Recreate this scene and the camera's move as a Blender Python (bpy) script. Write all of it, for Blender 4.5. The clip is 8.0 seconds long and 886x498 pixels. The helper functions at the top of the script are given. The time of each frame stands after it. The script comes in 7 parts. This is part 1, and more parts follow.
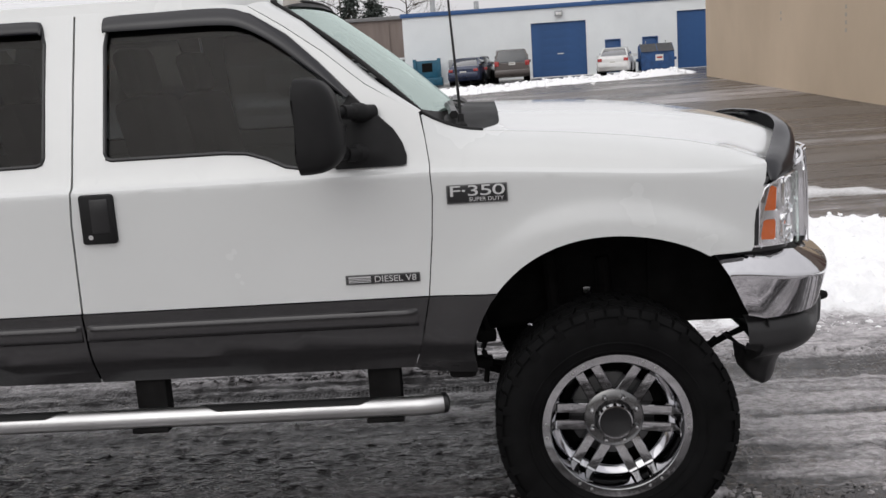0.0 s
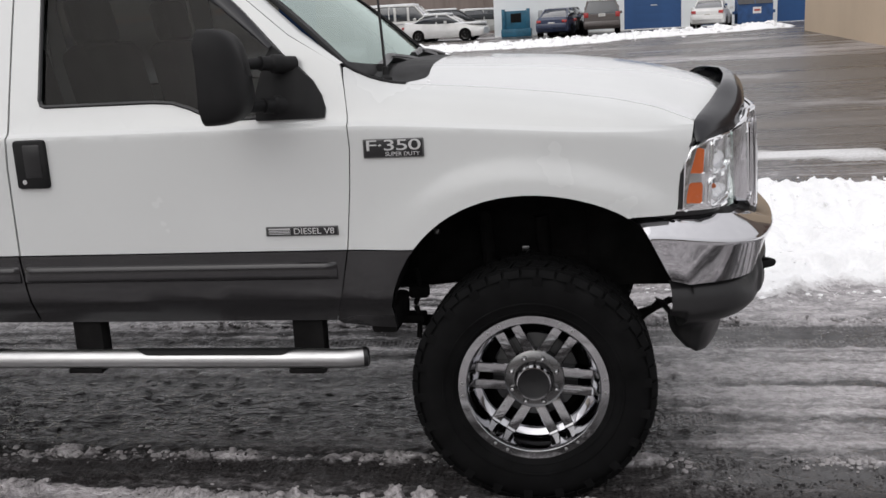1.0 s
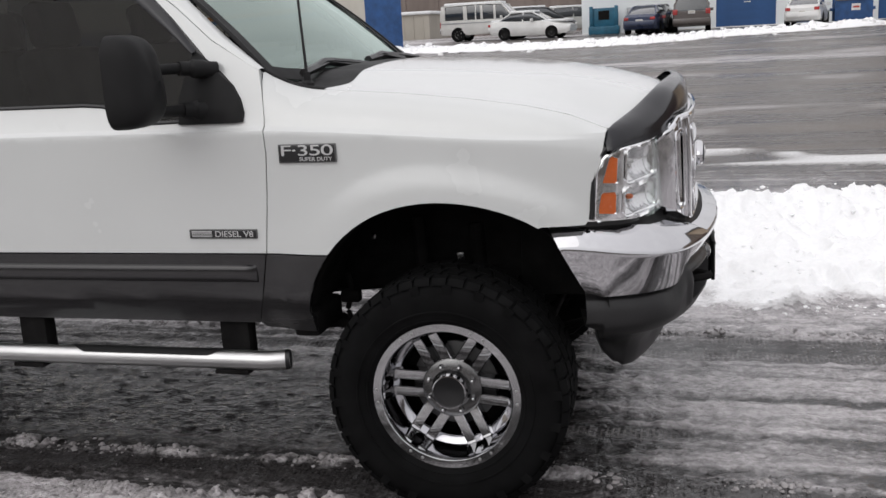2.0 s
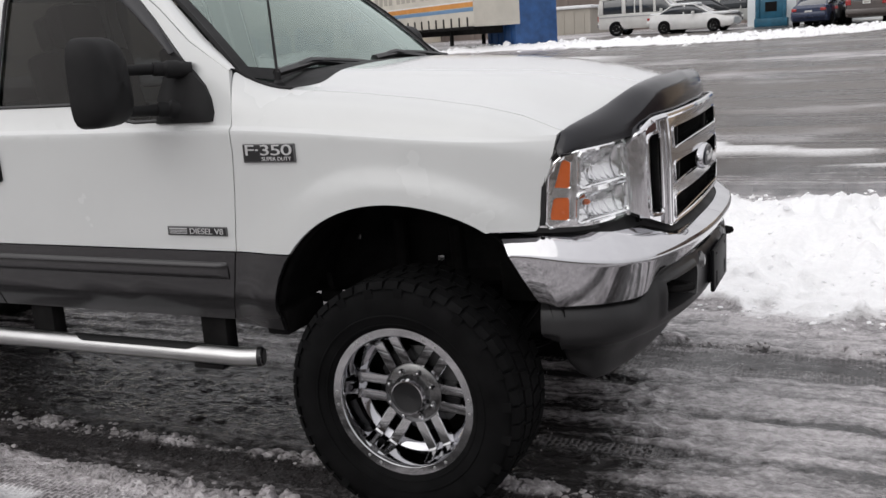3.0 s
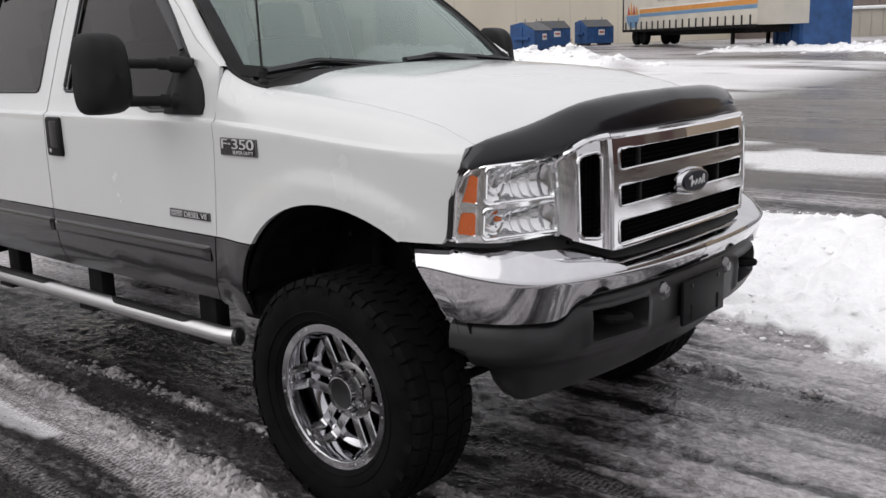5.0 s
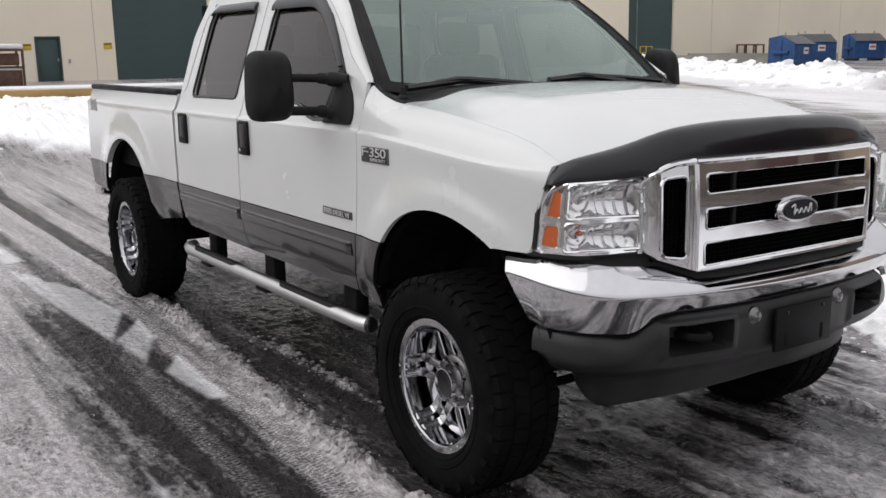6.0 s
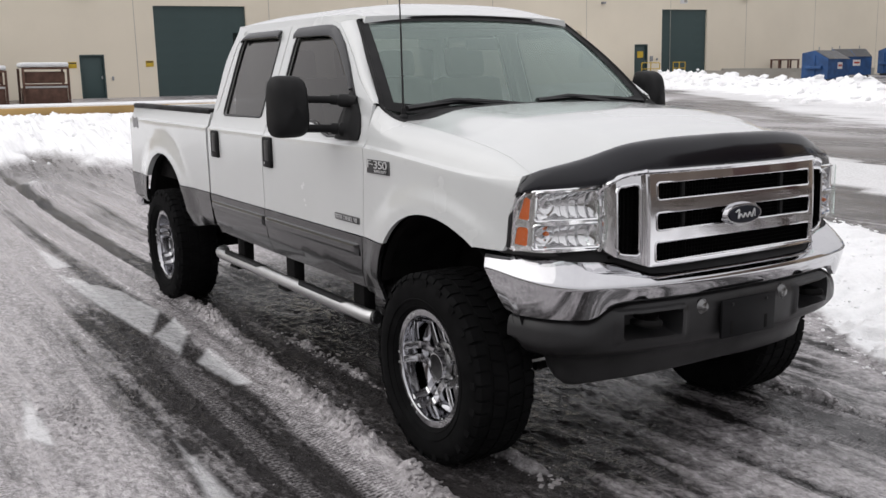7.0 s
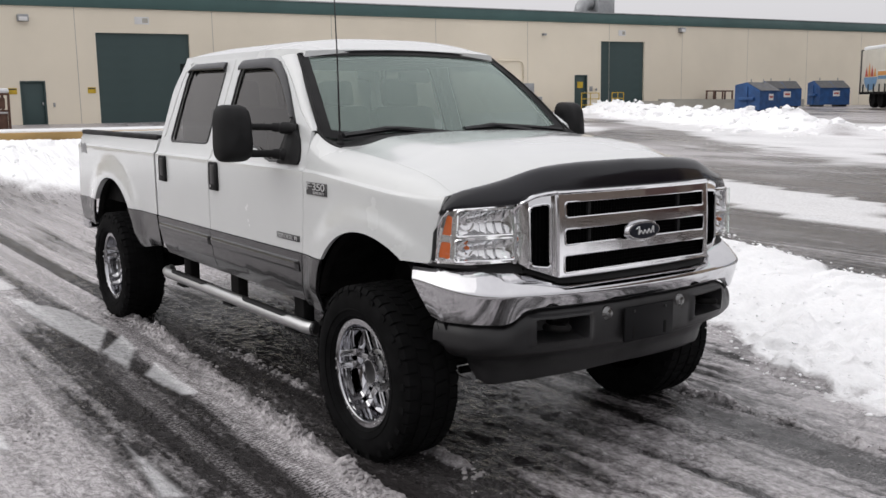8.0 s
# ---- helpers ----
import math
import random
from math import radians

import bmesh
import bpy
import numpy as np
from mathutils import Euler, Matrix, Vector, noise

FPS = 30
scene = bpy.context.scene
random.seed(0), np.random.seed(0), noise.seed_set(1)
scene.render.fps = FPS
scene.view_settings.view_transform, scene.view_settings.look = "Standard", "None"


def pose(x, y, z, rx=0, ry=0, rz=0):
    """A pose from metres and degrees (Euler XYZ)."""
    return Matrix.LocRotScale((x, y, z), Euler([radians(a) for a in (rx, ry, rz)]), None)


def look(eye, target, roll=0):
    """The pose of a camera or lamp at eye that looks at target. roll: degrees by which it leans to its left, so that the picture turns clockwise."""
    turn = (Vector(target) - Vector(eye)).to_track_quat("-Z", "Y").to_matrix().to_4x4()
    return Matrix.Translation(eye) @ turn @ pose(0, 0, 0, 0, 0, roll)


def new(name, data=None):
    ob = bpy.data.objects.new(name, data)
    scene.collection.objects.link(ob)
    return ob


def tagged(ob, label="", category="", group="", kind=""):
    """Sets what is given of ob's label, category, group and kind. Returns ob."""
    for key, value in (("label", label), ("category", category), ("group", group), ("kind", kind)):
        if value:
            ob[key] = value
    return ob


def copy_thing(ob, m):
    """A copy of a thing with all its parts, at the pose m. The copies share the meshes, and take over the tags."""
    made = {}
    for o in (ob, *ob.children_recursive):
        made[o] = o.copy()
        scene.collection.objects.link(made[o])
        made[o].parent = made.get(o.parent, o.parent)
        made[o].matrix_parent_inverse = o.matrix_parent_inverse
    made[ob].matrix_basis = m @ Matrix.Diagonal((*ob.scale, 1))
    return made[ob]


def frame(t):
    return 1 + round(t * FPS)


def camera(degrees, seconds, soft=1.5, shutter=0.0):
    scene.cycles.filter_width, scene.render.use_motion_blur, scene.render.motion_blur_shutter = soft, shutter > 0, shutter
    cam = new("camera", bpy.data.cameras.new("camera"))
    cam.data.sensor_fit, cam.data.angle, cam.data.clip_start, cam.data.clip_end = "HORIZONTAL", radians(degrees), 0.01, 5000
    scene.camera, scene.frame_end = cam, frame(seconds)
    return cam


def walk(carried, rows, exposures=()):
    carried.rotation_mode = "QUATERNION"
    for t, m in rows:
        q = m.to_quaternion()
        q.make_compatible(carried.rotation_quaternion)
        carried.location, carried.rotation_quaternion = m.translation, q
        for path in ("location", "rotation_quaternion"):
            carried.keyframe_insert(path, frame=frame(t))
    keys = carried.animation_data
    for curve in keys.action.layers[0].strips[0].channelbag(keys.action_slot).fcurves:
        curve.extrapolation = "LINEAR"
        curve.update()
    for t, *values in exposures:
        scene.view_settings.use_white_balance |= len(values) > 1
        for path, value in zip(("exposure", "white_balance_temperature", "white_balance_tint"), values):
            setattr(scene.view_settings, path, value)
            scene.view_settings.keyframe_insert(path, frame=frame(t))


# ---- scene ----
cam = camera(48.8, 8.0)
PATH = [
    (0, (-0.39, -4.418, 1.718), (-0.505, -2.453, 1.366), -3.8),
    (0.5, (-0.059, -4.462, 1.71), (-0.267, -2.511, 1.323), -3.6),
    (1, (0.228, -4.334, 1.69), (-0.079, -2.407, 1.253), -3.1),
    (1.5, (0.545, -4.247, 1.688), (0.2, -2.322, 1.268), -2.6),
    (2, (0.844, -4.19, 1.687), (0.351, -2.301, 1.254), -3.1),
    (2.2, (0.98, -4.093, 1.668), (0.413, -2.229, 1.218), -2.5),
    (3.3, (1.635, -3.828, 1.659), (0.747, -2.086, 1.235), -3.6),
    (3.5, (1.707, -3.765, 1.666), (0.768, -2.056, 1.222), -2.8),
    (4, (1.935, -3.581, 1.65), (0.914, -1.934, 1.157), -1.0),
    (4.2, (2.068, -3.545, 1.664), (1.003, -1.919, 1.197), -1.8),
    (5.3, (2.661, -3.166, 1.661), (1.275, -1.786, 1.241), -0.7),
    (5.5, (2.777, -3.122, 1.707), (1.314, -1.828, 1.281), -0.3),
    (6, (3.066, -3.08, 1.706), (1.447, -1.971, 1.317), -0.5),
    (6.5, (3.353, -3.2, 1.716), (1.717, -2.112, 1.342), -0.7),
    (7, (3.641, -3.231, 1.746), (1.977, -2.182, 1.388), -0.7),
    (7.5, (3.848, -3.302, 1.747), (2.238, -2.169, 1.392), -0.3),
    (8, (4.043, -3.412, 1.757), (2.433, -2.264, 1.454), -0.3),
]
walk(cam, [(t, look(eye, target, roll)) for t, eye, target, roll in PATH])

# ---- world, sun ----
world = bpy.data.worlds.new("overcast")
scene.world = world
world.use_nodes = True
wn, wl = world.node_tree.nodes, world.node_tree.links
sky = wn.new("ShaderNodeTexSky")
sky.sky_type = "NISHITA"
sky.sun_disc = False
sky.sun_elevation, sky.sun_rotation = radians(38), radians(200)
sky.dust_density = 4.0
grey = wn.new("ShaderNodeHueSaturation")
grey.inputs["Saturation"].default_value = 0.12
wl.new(sky.outputs[0], grey.inputs["Color"])
cloud = wn.new("ShaderNodeMix")
cloud.data_type = "RGBA"
cloud.inputs["Factor"].default_value = 0.75
cloud.inputs["B"].default_value = (8.75, 8.6, 8.92, 1)
wl.new(grey.outputs[0], cloud.inputs["A"])
# an overcast sky is brighter overhead than at the horizon
dirn, axis, climb, lift = wn.new("ShaderNodeTexCoord"), wn.new("ShaderNodeSeparateXYZ"), wn.new("ShaderNodeMapRange"), wn.new("ShaderNodeVectorMath")
climb.inputs["From Min"].default_value, climb.inputs["From Max"].default_value = 0.05, 0.9
climb.inputs["To Min"].default_value, climb.inputs["To Max"].default_value = 0.90, 1.45
lift.operation = "SCALE"
wl.new(dirn.outputs["Generated"], axis.inputs[0])
wl.new(axis.outputs["Z"], climb.inputs["Value"])
wl.new(cloud.outputs["Result"], lift.inputs[0])
wl.new(climb.outputs[0], lift.inputs["Scale"])
wl.new(lift.outputs[0], wn["Background"].inputs["Color"])
wn["Background"].inputs["Strength"].default_value = 0.105
sun = new("sun", bpy.data.lights.new("sun", "SUN"))
sun.data.energy, sun.data.angle, sun.data.color = 0.6, radians(75), (1.0, 0.97, 0.93)
sun.matrix_world = look((0, 0, 30), (9.0, 14.0, 10.0))


# ---- materials ----
def ramp_of(nt, src, lo, hi, a=0.0, b=1.0):
    n = nt.nodes.new("ShaderNodeMapRange")
    n.inputs["From Min"].default_value, n.inputs["From Max"].default_value = lo, hi
    n.inputs["To Min"].default_value, n.inputs["To Max"].default_value = a, b
    nt.links.new(src, n.inputs["Value"])
    return n.outputs[0]


def noise_of(nt, scale, detail=4.0, stretch=None, rough=0.55):
    tc = nt.nodes.new("ShaderNodeTexCoord")
    src = tc.outputs["Object"]
    if stretch:
        mp = nt.nodes.new("ShaderNodeMapping")
        mp.inputs["Scale"].default_value = stretch
        nt.links.new(src, mp.inputs["Vector"])
        src = mp.outputs[0]
    n = nt.nodes.new("ShaderNodeTexNoise")
    n.inputs["Scale"].default_value, n.inputs["Detail"].default_value = scale, detail
    n.inputs["Roughness"].default_value = rough
    nt.links.new(src, n.inputs["Vector"])
    return n.outputs["Fac"]


def mix_col(nt, fac, a, b):
    n = nt.nodes.new("ShaderNodeMix")
    n.data_type = "RGBA"
    if isinstance(fac, float):
        n.inputs["Factor"].default_value = fac
    else:
        nt.links.new(fac, n.inputs["Factor"])
    for key, v in (("A", a), ("B", b)):
        if isinstance(v, tuple):
            n.inputs[key].default_value = (*v, 1)
        else:
            nt.links.new(v, n.inputs[key])
    return n.outputs["Result"]


def bump_of(nt, height, strength, distance):
    n = nt.nodes.new("ShaderNodeBump")
    n.inputs["Strength"].default_value, n.inputs["Distance"].default_value = strength, distance
    nt.links.new(height, n.inputs["Height"])
    return n.outputs[0]


def material(name, col, rough=0.5, metal=0.0, coat=0.0, var=0.12, scale=3.0, fine=60.0, bump=0.0, col2=None, spec=0.5, stretch=None, dist=0.004):
    """A principled surface with variation of colour and roughness at two scales."""
    m = bpy.data.materials.new(name)
    m.use_nodes = True
    nt = m.node_tree
    p = nt.nodes["Principled BSDF"]
    big, small = noise_of(nt, scale, 5.0, stretch), noise_of(nt, fine, 3.0, stretch)
    other = col2 or tuple(c * (1 - var * 2) for c in col)
    c1 = mix_col(nt, ramp_of(nt, big, 0.35, 0.7), col, other)
    c2 = mix_col(nt, ramp_of(nt, small, 0.4, 0.75, 0.0, 0.5), c1, tuple(c * (1 - var) for c in col))
    nt.links.new(c2, p.inputs["Base Color"])
    nt.links.new(ramp_of(nt, big, 0.3, 0.75, max(rough - 0.06, 0.02), min(rough + 0.10, 1.0)), p.inputs["Roughness"])
    p.inputs["Metallic"].default_value = metal
    p.inputs["Coat Weight"].default_value = coat
    p.inputs["Coat Roughness"].default_value = 0.05
    p.inputs["Specular IOR Level"].default_value = spec
    if bump:
        nt.links.new(bump_of(nt, small, bump, dist), p.inputs["Normal"])
    return m


def pane(name, tint, gloss_rough=0.02, face=0.05, sheen_film=0.0, gloss=(0.86, 1.0, 0.94), fall=5.0):
    """Thin glass: tinted see-through body with a mirror gloss by Fresnel."""
    m = bpy.data.materials.new(name)
    m.use_nodes = True
    nt = m.node_tree
    nt.nodes.remove(nt.nodes["Principled BSDF"])
    tr, gl = nt.nodes.new("ShaderNodeBsdfTransparent"), nt.nodes.new("ShaderNodeBsdfGlossy")
    tr.inputs["Color"].default_value = (*tint, 1)
    gl.inputs["Roughness"].default_value = gloss_rough
    gl.inputs["Color"].default_value = (*gloss, 1)
    lw, pw, mx = nt.nodes.new("ShaderNodeLayerWeight"), nt.nodes.new("ShaderNodeMath"), nt.nodes.new("ShaderNodeMixShader")
    lw.inputs["Blend"].default_value = 0.5
    pw.operation = "POWER"
    pw.inputs[1].default_value = fall
    nt.links.new(lw.outputs["Facing"], pw.inputs[0])
    nt.links.new(ramp_of(nt, pw.outputs[0], 0.0, 1.0, face, 0.95), mx.inputs[0])
    # a pale green diffuse share brightens the glass in place of sky reflection
    if sheen_film:
        df, mf = nt.nodes.new("ShaderNodeBsdfDiffuse"), nt.nodes.new("ShaderNodeMixShader")
        df.inputs["Color"].default_value = (0.55, 0.70, 0.64, 1)
        mf.inputs[0].default_value = sheen_film
        nt.links.new(tr.outputs[0], mf.inputs[1])
        nt.links.new(df.outputs[0], mf.inputs[2])
        nt.links.new(mf.outputs[0], mx.inputs[1])
    else:
        nt.links.new(tr.outputs[0], mx.inputs[1])
    nt.links.new(gl.outputs[0], mx.inputs[2])
    nt.links.new(mx.outputs[0], nt.nodes["Material Output"].inputs["Surface"])
    return m


WHITE = material("white_car_paint", (0.615, 0.628, 0.622), 0.22, coat=1.0, var=0.03, scale=1.2, fine=18)
WHITE.node_tree.nodes["Principled BSDF"].inputs["Coat Roughness"].default_value = 0.11
CLAD = material("dark_grey_paint", (0.0175, 0.017, 0.018), 0.20, metal=0.1, coat=0.6, var=0.12, scale=2.5, fine=25, stretch=(0.3, 1, 2.5))
BLACK = material("black_plastic", (0.017, 0.017, 0.0175), 0.55, var=0.2, scale=6, fine=220, bump=0.25, dist=0.001, spec=0.14)
# BLACK lifted in colour and gloss, so the overhung valance renders brighter
VALANCE = material("lifted_bumper_plastic", (0.024, 0.0235, 0.0245), 0.40, var=0.25, scale=5, fine=160, bump=0.2, dist=0.001, spec=0.36)
TRIM = material("black_trim", (0.012, 0.012, 0.013), 0.35, var=0.2, scale=6, fine=90)
UNDER = material("underbody_black", (0.014, 0.0135, 0.0135), 0.9, var=0.3, scale=8, fine=60, bump=0.3, spec=0.08)
SMOKE = material("smoked_acrylic", (0.0055, 0.0057, 0.0095), 0.15, var=0.2, scale=3, fine=20, spec=0.48)
RUBBER = material("tyre_rubber", (0.0080, 0.0080, 0.0083), 0.85, var=0.25, scale=9, fine=120, bump=0.25, dist=0.001, spec=0.06)
BUMPERCHROME = material("bumper_chrome", (0.60, 0.60, 0.615), 0.05, metal=1.0, var=0.06, scale=5, fine=40)
CHROME = material("chrome", (0.74, 0.74, 0.755), 0.05, metal=1.0, var=0.06, scale=5, fine=40)
WHEELCHROME = material("wheel_chrome", (0.48, 0.48, 0.49), 0.05, metal=1.0, var=0.08, scale=7, fine=50)
STEEL = material("polished_steel_tube", (0.62, 0.62, 0.62), 0.36, metal=1.0, var=0.08, scale=4, fine=60)
SILVER = material("badge_silver", (0.7, 0.7, 0.7), 0.3, metal=0.8, var=0.05)
AMBER = material("amber_lens", (0.58, 0.12, 0.025), 0.2, coat=0.6, var=0.08, scale=30)
REFLECT = material("lamp_reflector", (0.74, 0.74, 0.75), 0.10, metal=0.95, var=0.02, scale=20, fine=45)
SEAT = material("seat_cloth", (0.09, 0.085, 0.08), 0.9, var=0.2, scale=6, fine=150)
DASH = material("dashboard_vinyl", (0.07, 0.07, 0.068), 0.7, var=0.1)
PLATE = material("plate_bracket_black", (0.006, 0.006, 0.007), 0.5, var=0.1, spec=0.15)
NAVY = material("oval_dark_blue", (0.006, 0.007, 0.014), 0.3, coat=0.0, var=0.05, spec=0.2)
TINT = pane("tinted_glass", (0.15, 0.158, 0.158), face=0.012, gloss=(1.0, 0.97, 0.95), fall=3.8)
CLEAR = pane("windscreen_glass", (0.58, 0.66, 0.63), face=0.08, sheen_film=0.13, fall=3.6)
LENS = pane("lamp_lens", (0.97, 0.97, 0.97), face=0.03)
MIRROR = material("mirror_glass", (0.85, 0.85, 0.85), 0.02, metal=1.0, var=0.01)


# ---- mesh helpers ----
def part(name, bm, mat, parent=None, label="", sharp=32.0):
    """Links a bmesh as one mesh object, under a thing or a part when one is given."""
    me = bpy.data.meshes.new(name)
    bmesh.ops.remove_doubles(bm, verts=bm.verts, dist=1e-5)
    bm.to_mesh(me)
    bm.free()
    me.materials.append(mat)
    me.polygons.foreach_set("use_smooth", [True] * len(me.polygons))
    me.set_sharp_from_angle(angle=radians(sharp))
    ob = new(name, me)
    ob.parent = parent
    if label:
        ob["label"] = label
    return ob


def thing(name, label, category, group="", kind="", at=(0, 0, 0), turn=0.0):
    ob = new(name)
    ob.matrix_basis = pose(*at, 0, 0, turn)
    return tagged(ob, label, category, group, kind)


def box(bm, x0, x1, y0, y1, z0, z1, bevel=0.0, m=None):
    r = bmesh.ops.create_cube(bm, size=1.0)
    vs = r["verts"]
    for v in vs:
        v.co = Vector(((x0 + x1) / 2 + v.co.x * (x1 - x0), (y0 + y1) / 2 + v.co.y * (y1 - y0), (z0 + z1) / 2 + v.co.z * (z1 - z0)))
    if bevel:
        es = {e for v in vs for e in v.link_edges}
        out = bmesh.ops.bevel(bm, geom=list(es), offset=bevel, segments=2, affect="EDGES", profile=0.5)
        vs = list({v for f in out["faces"] for v in f.verts} | {v for v in vs if v.is_valid})
    if m is not None:
        bmesh.ops.transform(bm, matrix=m, verts=[v for v in vs if v.is_valid])
    return vs


def boxed(x0, x1, y0, y1, z0, z1, bevel=0.0, m=None):
    bm = bmesh.new()
    box(bm, x0, x1, y0, y1, z0, z1, bevel, m)
    return bm


def tube(bm, pts, r, sides=10, cap=True, flat=1.0):
    """A round bar along points; r is one radius or one for each point; flat squeezes it upright."""
    pts = [Vector(p) for p in pts]
    rings = []
    for i, p in enumerate(pts):
        d = (pts[min(i + 1, len(pts) - 1)] - pts[max(i - 1, 0)]).normalized()
        side = d.cross(Vector((0, 0, 1)))
        side = side.normalized() if side.length > 1e-4 else Vector((1, 0, 0))
        up = side.cross(d).normalized()
        rad = r[i] if isinstance(r, (list, tuple)) else r
        rings.append([bm.verts.new(p + side * (rad * math.cos(a)) + up * (rad * flat * math.sin(a)))
                      for a in (2 * math.pi * k / sides for k in range(sides))])
    for a, b in zip(rings, rings[1:]):
        for k in range(sides):
            bm.faces.new((a[k], a[(k + 1) % sides], b[(k + 1) % sides], b[k]))
    if cap:
        bm.faces.new(rings[0][::-1])
        bm.faces.new(rings[-1])


def lathe(bm, prof, steps=64, closed=False):
    """Turns a profile of (radius, y) about the y axis."""
    rings = [[bm.verts.new((r * math.cos(a), y, r * math.sin(a))) for a in (2 * math.pi * k / steps for k in range(steps))] for r, y in prof]
    pairs = list(zip(rings, rings[1:])) + ([(rings[-1], rings[0])] if closed else [])
    for a, b in pairs:
        for k in range(steps):
            bm.faces.new((a[k], a[(k + 1) % steps], b[(k + 1) % steps], b[k]))
    return rings


def grid(bm, fn, nu, nv, close=False):
    """A patch of faces over fn(u, v), u and v from 0 to 1."""
    rows = [[bm.verts.new(fn(i / nu, j / nv)) for j in range(nv + 1)] for i in range(nu + 1)]
    for i in range(nu):
        for j in range(nv):
            bm.faces.new((rows[i][j], rows[i + 1][j], rows[i + 1][j + 1], rows[i][j + 1]))
    return rows


def thicken(bm, off):
    """Gives an open patch a rim: every open edge is drawn out by off."""
    edges = [e for e in bm.edges if e.is_boundary]
    out = bmesh.ops.extrude_edge_only(bm, edges=edges)
    vs = [g for g in out["geom"] if isinstance(g, bmesh.types.BMVert)]
    for v in vs:
        v.co += off(v.co)


def sheet(outline, holes, mp, xs, zs, rim=None):
    """A flat outline with holes, cut along the lines xs and zs and bent by mp(x, z)."""
    bm = bmesh.new()
    edges = []
    for loop in (outline, *holes):
        vs = [bm.verts.new((x, 0, z)) for x, z in loop]
        edges += [bm.edges.new((a, b)) for a, b in zip(vs, vs[1:] + vs[:1])]
    bmesh.ops.triangle_fill(bm, use_beauty=True, edges=edges)
    for values, axis in ((xs, (1, 0, 0)), (zs, (0, 0, 1))):
        for q in values:
            geom = bm.verts[:] + bm.edges[:] + bm.faces[:]
            bmesh.ops.bisect_plane(bm, geom=geom, dist=1e-5, plane_co=(axis[0] * q, 0, axis[2] * q), plane_no=axis)
    for v in bm.verts:
        v.co = Vector(mp(v.co.x, v.co.z))
    if rim:
        thicken(bm, rim)
    return bm


def lines(a, b, step):
    n = max(int(round((b - a) / step)), 1)
    return [a + (b - a) * i / n for i in range(1, n)]


def interp(q, xs, ys):
    return float(np.interp(q, xs, ys))


def smooth(q, a, b):
    t = np.clip((q - a) / (b - a), 0, 1)
    return t * t * (3 - 2 * t)


def curve_pts(ctrl, n=8):
    """A smooth run through control points (Catmull-Rom)."""
    c = [Vector(p) for p in ctrl]
    c = [c[0] * 2 - c[1], *c, c[-1] * 2 - c[-2]]
    out = []
    for i in range(1, len(c) - 2):
        for k in range(n):
            t = k / n
            out.append(0.5 * (2 * c[i] + (c[i + 1] - c[i - 1]) * t + (2 * c[i - 1] - 5 * c[i] + 4 * c[i + 1] - c[i + 2]) * t * t
                              + (3 * c[i] - c[i - 1] - 3 * c[i + 1] + c[i + 2]) * t ** 3))
    return out + [c[-2]]


# ---- ground ----
def lattice(xi, yi, seed):
    h = (xi.astype(np.int64) * 374761393 + yi.astype(np.int64) * 668265263 + seed * 974634777) & 0xFFFFFFFF
    h = ((h ^ (h >> 13)) * 1274126177) & 0xFFFFFFFF
    return ((h ^ (h >> 16)) & 0xFFFF) / 65535.0


def value_noise(x, y, seed):
    xi, yi = np.floor(x), np.floor(y)
    fx, fy = x - xi, y - yi
    fx, fy = fx * fx * (3 - 2 * fx), fy * fy * (3 - 2 * fy)
    a, b = lattice(xi, yi, seed), lattice(xi + 1, yi, seed)
    c, d = lattice(xi, yi + 1, seed), lattice(xi + 1, yi + 1, seed)
    return (a * (1 - fx) + b * fx) * (1 - fy) + (c * (1 - fx) + d * fx) * fy


def fbm(x, y, octaves, seed):
    total, amp, norm = 0.0, 1.0, 0.0
    for o in range(octaves):
        total, norm = total + amp * value_noise(x * 2 ** o, y * 2 ** o, seed + o), norm + amp
        amp *= 0.52
    return total / norm


def rise(x, y):
    """The lot climbs gently away from the truck."""
    return 0.024 * np.clip(np.hypot(x, y) - 8, 0, 50)


LANE_Y = [-9, -4.6, -3.6, -3.0, -2.62, -2.5, -2.34, -2.24, -2.12, -2.02, -1.92, -1.82, -1.74, -1.66, -1.60, -1.50, -1.43, -1.36, -1.24, -1.16, -1.08, -1.0, -0.8, -0.74, -0.68, -0.60, -0.3, 0.0, 0.4, 0.6, 0.95, 1.06, 1.14, 1.24, 1.45, 1.8, 3, 9]
LANE_S = [0.88, 0.92, 0.90, 0.84, 0.78, 0.86, 0.74, 0.70, 0.70, 0.64, 0.60, 0.54, 0.40, 0.16, 0.04, 0.10, 0.32, 0.50, 0.47, 0.74, 0.60, -0.50, -0.60, 0.02, 0.34, 0.20, 0.34, 0.46, 0.48, 0.36, 0.28, 0.70, 0.64, 0.50, 0.58, 0.52, 0.4, 0.42]
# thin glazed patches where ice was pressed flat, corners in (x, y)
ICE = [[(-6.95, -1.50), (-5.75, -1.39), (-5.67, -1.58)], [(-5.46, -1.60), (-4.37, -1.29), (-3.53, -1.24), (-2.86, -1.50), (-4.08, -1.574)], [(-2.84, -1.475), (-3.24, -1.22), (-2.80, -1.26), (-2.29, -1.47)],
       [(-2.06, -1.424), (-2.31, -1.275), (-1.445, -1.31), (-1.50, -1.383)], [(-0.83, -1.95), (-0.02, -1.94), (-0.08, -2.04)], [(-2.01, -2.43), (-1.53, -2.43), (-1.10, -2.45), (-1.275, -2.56)]]


